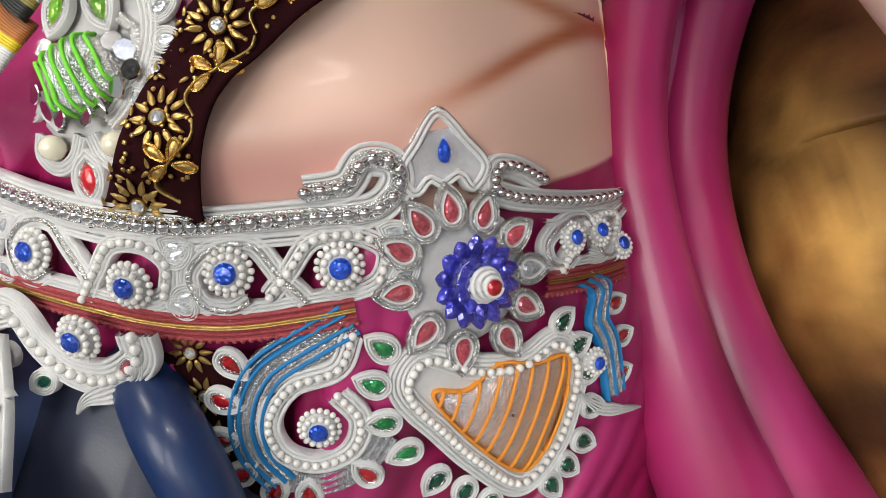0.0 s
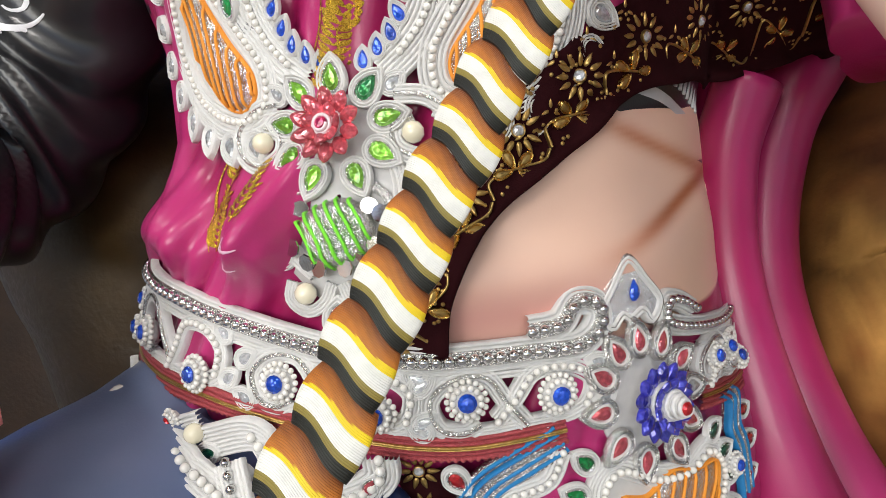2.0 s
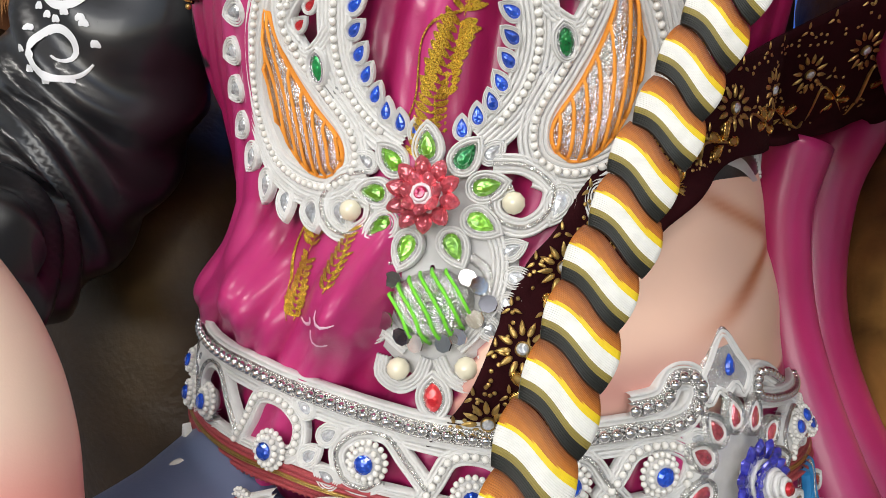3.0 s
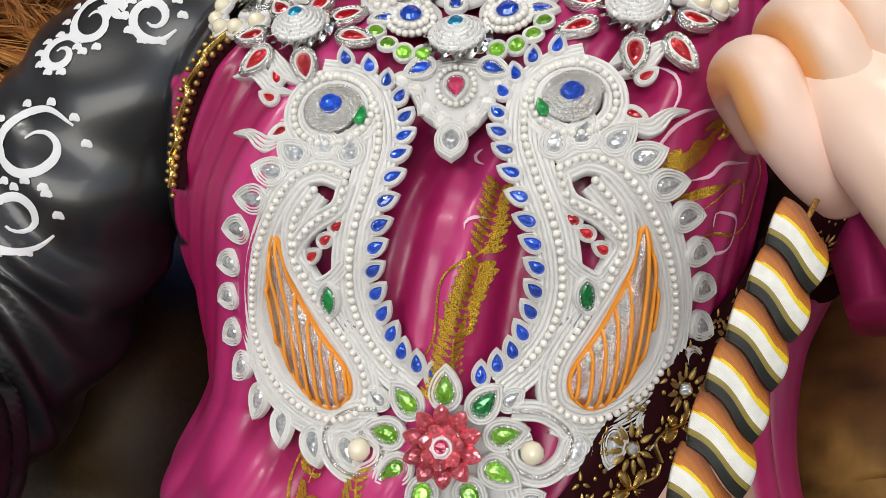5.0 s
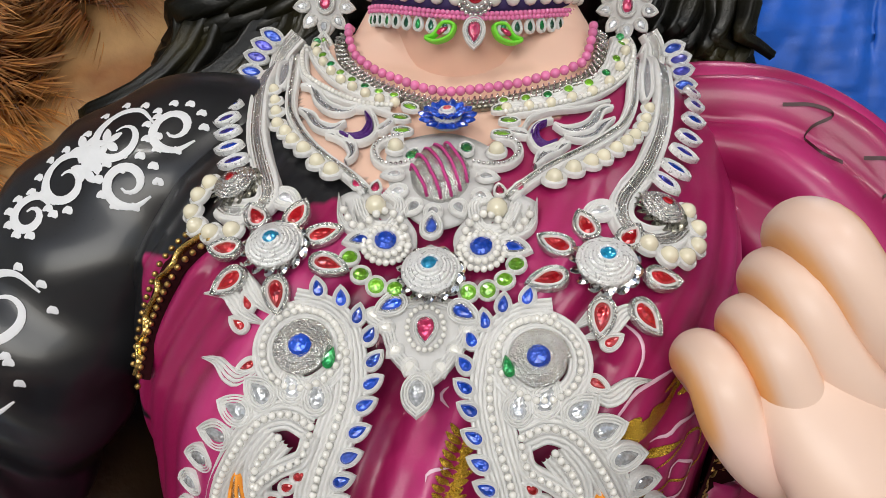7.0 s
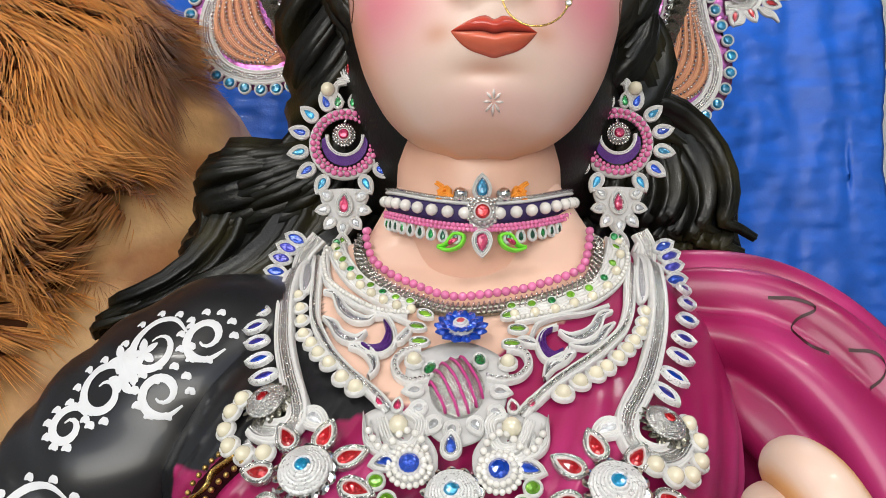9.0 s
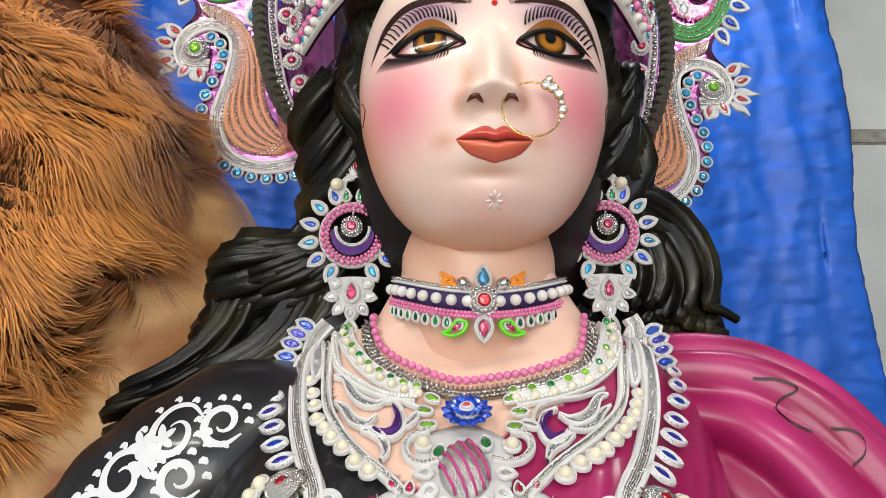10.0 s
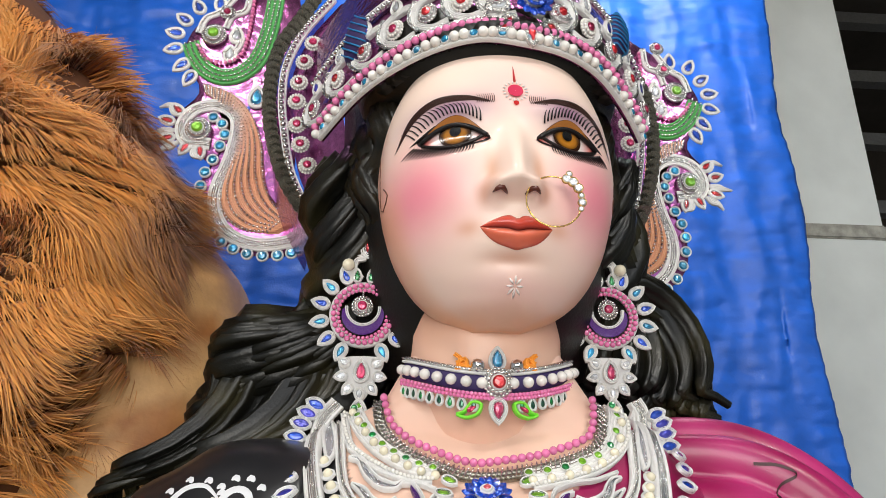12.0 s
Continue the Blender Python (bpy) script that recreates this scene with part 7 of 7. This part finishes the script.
def build_border():
    S = lambda x, z: min(front(min(x, -0.03), z, False) - 0.008, front(min(x, -0.03), z) - 0.006 if z < 1.62 else 9) + max(0, x + 0.03) * 0.55
    lo = spline([(-0.228, 1.425), (-0.222, 1.462), (-0.200, 1.506), (-0.172, 1.534), (-0.136, 1.559), (-0.112, 1.583), (-0.068, 1.597), (-0.01, 1.600), (0.06, 1.615), (0.12, 1.635)], 90)
    hi = spline([(-0.300, 1.425), (-0.268, 1.467), (-0.240, 1.526), (-0.218, 1.552), (-0.190, 1.590), (-0.155, 1.612), (-0.11, 1.646), (-0.04, 1.684), (0.03, 1.715), (0.10, 1.75)], 90)
    bm = bmesh.new()
    rows = []
    for k in np.linspace(0, 1, 14):
        row = []
        for i in range(90):
            x, z = lo[i] * (1 - k) + hi[i] * k
            lift = 0.003 + 0.0035 * math.sin(i * 0.55) * (1 - k) ** 3 + 0.006 * (1 - k) ** 6
            row.append(seat(S, x, z, 90, lift).translation)
        rows.append(row)
    grid(bm, rows)
    ob = part("cloth", bm, VELVET, border)
    ob.modifiers.new("thickness", "SOLIDIFY").thickness = 0.002
    L = lambda x, z: S(x, z) - 0.0045
    at = lambda s, k: tuple(np.array([np.interp(s, np.linspace(0, 1, 90), (lo[:, j] * (1 - k) + hi[:, j] * k)) for j in range(2)]))
    rnd = random.Random(3)
    for i, s in enumerate(np.linspace(0.04, 0.97, 10)):
        c = at(s, 0.58)
        for j in range(12):
            a = j * 30
            stone(border, L, c[0] + 0.0115 * math.cos(radians(a)), c[1] + 0.0115 * math.sin(radians(a)), a, 0.0092, 0.0042, ANTIQUE, "drop", False, 0.001)
        stone(border, L, *c, 90, 0.0075, 0.0075, CLEAR, "round", True, 0.0015, (ANTIQUE, ANTIQUE), 0.12)
        f = at(min(1, s + 0.052), 0.28)
        ang = 60 + 20 * math.sin(i * 2)
        for a in (ang, ang + 75, ang - 75, ang + 150):
            stone(border, L, f[0] + 0.008 * math.cos(radians(a)), f[1] + 0.008 * math.sin(radians(a)), a + 180, 0.0110, 0.0058, ANTIQUE, "drop", True, 0.001, (GOLD, GOLD), 0.12)
        band(border, L, [at(s, 0.18), at(min(1, s + 0.025), 0.42), at(min(1, s + 0.052), 0.30), at(min(1, s + 0.08), 0.12), at(min(1, s + 0.1), 0.18)], 0.0022, ANTIQUE, 1, 0.001, name="gold_cord", height=0.0014)
        for j in range(26):
            k, ds = rnd.choice((0.14, 0.2, 0.86, 0.78, 0.45)), rnd.uniform(-0.03, 0.07)
            p = at(min(1, max(0, s + ds)), k)
            m = seat(L, p[0] + rnd.uniform(-0.003, 0.003), p[1] + rnd.uniform(-0.003, 0.003), rnd.uniform(0, 360), 0.001)
            share("sequin", gem_mesh("round", ANTIQUE), scaled(m, 0.0028, 0.0028, 0.003), border)
        for k in (0.92, 0.5):
            for ds in (0.0, 0.045):
                p = at(min(1, s + ds), k)
                for a in (90, 210, 330):
                    stone(border, L, p[0] + 0.004 * math.cos(radians(a)), p[1] + 0.004 * math.sin(radians(a)), a, 0.0055, 0.0026, ANTIQUE, "drop", False, 0.001)


build_border()


def build_border_tail():
    """The end of the border that shows again below the belt."""
    S, o = lambda x, z: belt_sheet(x, z) + 0.004, border
    line = [(-0.251, 1.354), (-0.250, 1.333), (-0.248, 1.306), (-0.251, 1.271), (-0.257, 1.237)]
    band(o, S, line, 0.046, VELVET, 1, 0.0, name="cloth")
    for x, z in spline(line, 5)[:4]:
        for a in range(0, 360, 36):
            stone(o, S, x + 0.0095 * math.cos(radians(a)), z + 0.0095 * math.sin(radians(a)), a, 0.0082, 0.0040, ANTIQUE, "drop", False, 0.003)
        stone(o, S, x, z, 90, 0.0065, 0.0065, CLEAR, "round", True, 0.003, (ANTIQUE, ANTIQUE), 0.12)


build_border_tail()


lace = thing("sleeve_lace", (-0.48, 0.45, 1.8), "narrow maroon lace with gold embroidery at the armhole", "lace")
LS = lambda x, z: front(x, z, False) - 0.006
LP = [(-0.505, 1.745), (-0.498, 1.780), (-0.484, 1.812), (-0.466, 1.838), (-0.446, 1.856)]
band(lace, LS, LP, 0.024, VELVET, 2, 0.002, name="ribbon")
for _k in (-0.006, 0.006):
    bead_line(lace, LS, [(x + _k, z - _k) for x, z in LP], 0.0024, ANTIQUE, gap=1.4, lift=0.006, name="gold_bead")
band(lace, LS, [(x + 0.004 * math.sin(i * 2.5), z) for i, (x, z) in enumerate(spline(LP, 12))], 0.003, GOLD, 1, 0.006, name="gold_cord")


# ---- striped garland ----
def build_garland():
    o = thing("garland", (-0.2, 0.2, 1.5), "garland of scalloped striped painted foam discs", "garland")
    paint = mat("striped_foam_paint", rough=0.42, var=0.22, scale=130, attr="paint", bump=0.2, bscale=700)
    cx, cy = np.polyfit((1.35, 1.5, 1.7), (-0.2721, -0.2172, -0.1100), 2), np.polyfit((1.35, 1.5, 1.7), (0.0297, 0.1642, 0.2647), 2)
    at = lambda z: Vector((np.polyval(cx, z), np.polyval(cy, z), z))
    step, W = 0.0268, 0.0172

    def stripe(k, u):
        """Colour across one scallop, from its lower lip upwards."""
        gold = 0.045 + 0.05 * (u + 1)
        if k < 0.17:
            return (0.010, 0.011, 0.009)
        if k < 0.28:
            return (0.26, 0.20, 0.045)
        if k < 0.53:
            return (0.80, 0.79, 0.75)
        if k < 0.53 + gold:
            return (0.85, 0.62, 0.02)
        return mix((0.52, 0.17, 0.025), (0.20, 0.055, 0.016), ramp(k, 0.53 + gold, 0.98) * 0.9 + 0.1 * math.sin(u * 9 + k * 40))

    R, C = 30, 18
    place = lambda k, u: Vector((u * W * (1.0 - 0.16 * (2 * k - 1) ** 2), k * step * 1.05 - 0.0062 * u - 0.0014 * math.sin(math.pi * u), 0.0035 * (1 - u * u) + 0.0030 * math.sin(math.pi * k) + 0.0035 * (1 - k)))
    bm = bmesh.new()
    layer = bm.verts.layers.float_color.new("paint")
    us = [-1 + 2 * c / C for c in range(C + 1)]
    for r in range(R):
        col = [stripe((r + 0.5) / R, u) for u in us]
        grid(bm, [[place(k, u) for u in us] for k in (r / R, (r + 1) / R)], 0, False, layer, [col] * 2)
    for f in bm.faces:
        f.smooth = True
    back = bmesh.ops.extrude_face_region(bm, geom=bm.faces[:])
    for v in back["geom"]:
        if isinstance(v, bmesh.types.BMVert):
            v.co.z -= 0.0018
    me = bpy.data.meshes.new("disc")
    bm.to_mesh(me)
    bm.free()
    me.materials.append(paint)
    z, i = 1.24, 0
    while z < 1.700:
        p = at(z)
        d = (at(z + 0.01) - p).normalized()
        side = d.cross(Vector((0, 1, 0))).normalized()
        side = side if side.x > 0 else -side
        out = side.cross(d).normalized()
        out = out if out.y < 0 else -out
        p = p + side * 0.0012 * math.sin(i * 2.7)
        turn = Matrix((side, d, out)).transposed().to_4x4() @ Euler((0, 0.06 * math.sin(i * 1.9), 0.03 * math.sin(i * 3.1))).to_matrix().to_4x4()
        share("disc", me, Matrix.Translation(p) @ turn, o)
        z += d.z * step
        i += 1
    bm = bmesh.new()
    tube(bm, [at(z) + Vector((0, 0.004, 0)) for z in np.linspace(1.24, 1.72, 20)], 0.0015, 8)
    part("string", bm, GOLD, o)


build_garland()


# ---- lion's fur ----
def build_mane():
    FUR = mat("ginger_fur", rough=0.6, var=0.25, scale=30, attr="paint", sheen=0.3)
    rnd = random.Random(11)
    axis = spline([(-1.50, 0.97, 2.98), (-1.28, 0.96, 2.76), (-1.10, 0.95, 2.56), (-0.98, 0.93, 2.36), (-0.94, 0.92, 2.16), (-0.98, 0.90, 1.98), (-1.04, 0.88, 1.84)], 60)
    rad = np.interp(np.linspace(0, 1, 60), [0, 0.3, 0.6, 0.85, 1], [0.20, 0.215, 0.205, 0.19, 0.16])
    verts, faces, cols = [], [], []
    for i in range(68000):
        s = rnd.random() ** 0.8
        k = int(s * 59)
        a = rnd.uniform(-0.7, math.pi + 0.25)
        c = Vector(axis[k])
        n = Vector((math.cos(a), -math.sin(a), 0.25)).normalized()
        p = c + n * rad[k]
        clump = noise.noise(p * 9)
        clump2 = noise.noise(p * 14 + Vector((5, 1, 2)))
        flow = (Vector((0.35 + 2.6 * noise.noise(p * 6), -0.15 + 1.5 * clump2, -0.7 + 1.8 * noise.noise(p * 7 + Vector((7, 0, 3))))) + n * (0.75 + 0.7 * noise.noise(p * 11 + Vector((2, 9, 4))))).normalized()
        flow += Vector((rnd.gauss(0, 0.10), rnd.gauss(0, 0.10), rnd.gauss(0, 0.10)))
        ln = rnd.uniform(0.05, 0.10)
        side = flow.cross(n).normalized() * rnd.uniform(0.0008, 0.0018)
        q1 = p + flow * ln * 0.5 + n * 0.012
        q2 = p + flow * ln + Vector((0.03 * clump, 0, -0.02 + 0.03 * clump2)) + n * 0.004
        b = len(verts)
        verts += [p - side - n * 0.01, p + side - n * 0.01, q1 - side * 0.85, q1 + side * 0.85, q2]
        faces += [(b, b + 1, b + 3, b + 2), (b + 2, b + 3, b + 4)]
        t = ramp(noise.noise(p * 6 + Vector((3, 3, 3))) + rnd.gauss(0, 0.22), -0.55, 0.55)
        base = mix((0.26, 0.068, 0.006), (0.80, 0.31, 0.045), t)
        cols += [mix(base, (0.14, 0.035, 0.005), 0.35)] * 2 + [base] * 2 + [mix(base, (0.80, 0.50, 0.18), 0.35)]
    me = bpy.data.meshes.new("fur_mane")
    me.from_pydata(verts, [], faces)
    at = me.attributes.new("paint", "FLOAT_COLOR", "POINT")
    at.data.foreach_set("color", [v for c in cols for v in (*c, 1.0)])
    me.materials.append(FUR)
    tagged(new("fur_mane", me), "shaggy ginger faux fur mane on the lion", "fur", kind="stuff")
    bm = bmesh.new()
    tube(bm, axis, rad * 0.94, 32)
    tagged(obj("mane_pad", bm, mat("brown_pad", (0.12, 0.04, 0.01), 0.9)), "brown padding under the shaggy fur mane", "padding")


build_mane()


# ---- painted flower scrolls on the sleeve and gold motifs on the sari ----
def on_torso(x, z):
    e = 0.003
    a, b = (front(x + e, z) - front(x - e, z)) / (2 * e), (front(x, z + e) - front(x, z - e)) / (2 * e)
    return Vector((x, front(x, z), z)), Vector((a, -1, b)).normalized()


def on_body(x, z):
    if x > -0.46:
        return on_torso(x, z)
    hit, p, n, _ = goddess.ray_cast(Vector((x, -0.5, z)), Vector((0, 1, 0)))
    return (p, n) if hit else (Vector((x, 0.6, z)), Vector((0, -1, 0)))


def ribbon_on(bm, pts, w, lift=0.0008, n=None):
    c = spline(pts, n or max(6, int(arc_length(pts) / 0.004)))
    rows = []
    for i, (x, z) in enumerate(c):
        p, nn = on_body(x, z)
        d = c[min(i + 1, len(c) - 1)] - c[max(i - 1, 0)]
        d = Vector((d[0], 0, d[1])).normalized()
        s = nn.cross(d)
        s = s.normalized() if s.length > 1e-4 else Vector((1, 0, 0))
        ww = w * min(1, 0.25 + 3 * min(i, len(c) - 1 - i) / len(c))
        rows.append([p + nn * lift - s * ww, p + nn * (lift + 0.0006), p + nn * lift + s * ww])
    grid(bm, rows)


def curl(cx, cz, r, turns=1.4, start=0.0, flip=1):
    return [(cx + r * (1 - 0.72 * k) * math.cos(start + flip * k * math.tau * turns), cz + r * (1 - 0.72 * k) * math.sin(start + flip * k * math.tau * turns)) for k in np.linspace(0, 1, 12)]


def build_paintwork():
    WHITE = mat("white_stencil_paint", (0.72, 0.73, 0.75), 0.5, var=0.1)
    for x, z, r, b in ((-0.560, 1.935, 0.030, 1), (-0.515, 1.945, 0.022, -1), (-0.600, 1.895, 0.026, 1), (-0.545, 1.895, 0.022, -1), (-0.625, 1.865, 0.018, 1), (-0.640, 1.785, 0.036, 1), (-0.655, 1.725, 0.030, -1)):
        bm = bmesh.new()
        ribbon_on(bm, curl(x, z, r, 1.3, 0.5 * b, b), 0.0040)
        for i in range(9):
            a = i * 0.62
            px, pz = x + r * 1.12 * math.cos(a), z + r * 1.05 * math.sin(a)
            ribbon_on(bm, [(px - 0.004, pz), (px, pz + 0.003), (px + 0.004, pz - 0.001)], 0.0034, n=6)
        tagged(obj("sleeve_scroll", bm, WHITE), "white stencilled scroll painted on the black sleeve", "painted scroll", "sleeve scrolls")
    for i, (x, z) in enumerate(((-0.575, 1.915), (-0.59, 1.925), (-0.57, 1.93), (-0.583, 1.905))):
        bm = bmesh.new()
        for k in range(5):
            a = k * 1.257 + i
            ribbon_on(bm, [(x, z), (x + 0.008 * math.cos(a), z + 0.008 * math.sin(a)), (x + 0.014 * math.cos(a), z + 0.014 * math.sin(a))], 0.004, n=6)
        tagged(obj("sleeve_flower", bm, WHITE), "white stencilled flower painted on the black sleeve", "painted flower", "sleeve flowers")
    rnd = random.Random(8)
    spots = [((-0.300, 1.600), (-0.288, 1.642), 0.006), ((-0.288, 1.640), (-0.270, 1.687), 0.009), ((-0.268, 1.690), (-0.255, 1.735), 0.007), ((-0.385, 1.545), (-0.378, 1.590), 0.006), ((-0.395, 1.500), (-0.385, 1.540), 0.007), ((-0.355, 1.525), (-0.350, 1.56), 0.005)]
    for a, b, w in spots:
        bm = bmesh.new()
        dx, dz = b[0] - a[0], b[1] - a[1]
        ribbon_on(bm, [a, ((a[0] + b[0]) / 2 + 0.004, (a[1] + b[1]) / 2), b], 0.0012)
        for k in np.linspace(0.08, 0.95, 9):
            for s in (-1, 1):
                px, pz = a[0] + dx * k, a[1] + dz * k
                ox, oz = -dz * s * 0.22 + dx * 0.14, dx * s * 0.22 + dz * 0.14
                ribbon_on(bm, [(px, pz), (px + ox * 0.6, pz + oz * 0.5), (px + ox * (0.8 + 0.4 * rnd.random()), pz + oz)], w * 0.34, n=6)
        tagged(obj("gold_motif", bm, GLITTER), "gold glitter leaf painted on the magenta cloth", "painted leaf", "gold leaves on the sari")
    for p in ([(-0.305, 1.59), (-0.318, 1.61), (-0.30, 1.64), (-0.292, 1.68), (-0.262, 1.70), (-0.248, 1.74)], [(-0.16, 1.69), (-0.12, 1.70), (-0.085, 1.70), (-0.06, 1.735), (-0.075, 1.77)], [(-0.40, 1.50), (-0.398, 1.55), (-0.37, 1.59)], [(-0.13, 1.715), (-0.095, 1.735), (-0.09, 1.72)]):
        bm = bmesh.new()
        ribbon_on(bm, p, 0.0011)
        tagged(obj("gold_line", bm, GLITTER), "gold glitter stem painted on the magenta cloth", "painted stem", "gold stems on the sari")
    # broad gold leaves and curls over the breast
    for p, w in (([(-0.165, 1.729), (-0.155, 1.740), (-0.141, 1.747), (-0.127, 1.755), (-0.111, 1.769)], 0.0056), ([(-0.154, 1.723), (-0.134, 1.725), (-0.111, 1.732)], 0.0032), ([(-0.127, 1.766), (-0.111, 1.773), (-0.106, 1.766), (-0.114, 1.761)], 0.0028),
                 ([(-0.153, 1.707), (-0.145, 1.695), (-0.128, 1.688), (-0.121, 1.696)], 0.0040), ([(-0.149, 1.738), (-0.152, 1.747), (-0.145, 1.753)], 0.0036), ([(-0.139, 1.746), (-0.136, 1.755), (-0.128, 1.759)], 0.0034)):
        bm = bmesh.new()
        ribbon_on(bm, p, w)
        tagged(obj("gold_motif", bm, GLITTER), "gold glitter leaf painted on the magenta cloth", "painted leaf", "gold leaves on the sari")
    DARK = mat("dark_red_paint", (0.045, 0.006, 0.012), 0.5, var=0.2)
    for p in ([(0.050, 1.989), (0.074, 1.988), (0.091, 1.979), (0.075, 1.968), (0.070, 1.955), (0.079, 1.942), (0.098, 1.934)], [(0.114, 1.939), (0.133, 1.938), (0.141, 1.927), (0.137, 1.913), (0.126, 1.902)]):
        bm = bmesh.new()
        rows = []
        for x, z in spline(p, 30):
            hit, q, n, _ = goddess.ray_cast(Vector((x - 0.02, 0.2, z - 0.03)), Vector((0.05, 1, 0.08)).normalized())
            rows.append([q + n * 0.0012 + Vector((0, 0, k)) for k in (-0.0018, 0.0, 0.0018)])
        grid(bm, rows)
        tagged(obj("dark_curl", bm, DARK), "dark red curl painted on the magenta shoulder", "painted curl", "dark curls on the shoulder")
    PALE = mat("pale_pink_paint", (0.78, 0.5, 0.62), 0.5, var=0.1)
    for p in ([(-0.171, 1.742), (-0.160, 1.755), (-0.148, 1.767), (-0.129, 1.777), (-0.110, 1.782)], [(-0.155, 1.810), (-0.144, 1.801), (-0.143, 1.788), (-0.150, 1.776)], [(-0.110, 1.785), (-0.102, 1.792), (-0.092, 1.802)], [(-0.137, 1.735), (-0.123, 1.737), (-0.112, 1.745), (-0.087, 1.747)], [(-0.140, 1.689), (-0.109, 1.687), (-0.092, 1.696), (-0.096, 1.710), (-0.116, 1.714), (-0.118, 1.705)], ):
        bm = bmesh.new()
        ribbon_on(bm, p, 0.0013)
        tagged(obj("pale_stroke", bm, PALE), "pale pink brush stroke on the magenta cloth", "brush stroke", "pale strokes on the sari")
    for x, z, a in ((-0.262, 1.755, 2), (-0.27, 1.71, 1), (-0.36, 1.50, 3), (-0.375, 1.51, 4), (-0.35, 1.515, 3)):
        bm = bmesh.new()
        ribbon_on(bm, [(x + 0.009 * math.cos(a + t), z + 0.006 * math.sin(a + t)) for t in (0, 0.8, 1.6, 2.4)], 0.0012)
        tagged(obj("pale_stroke", bm, PALE), "pale pink brush stroke on the magenta cloth", "brush stroke", "pale strokes on the sari")


build_paintwork()
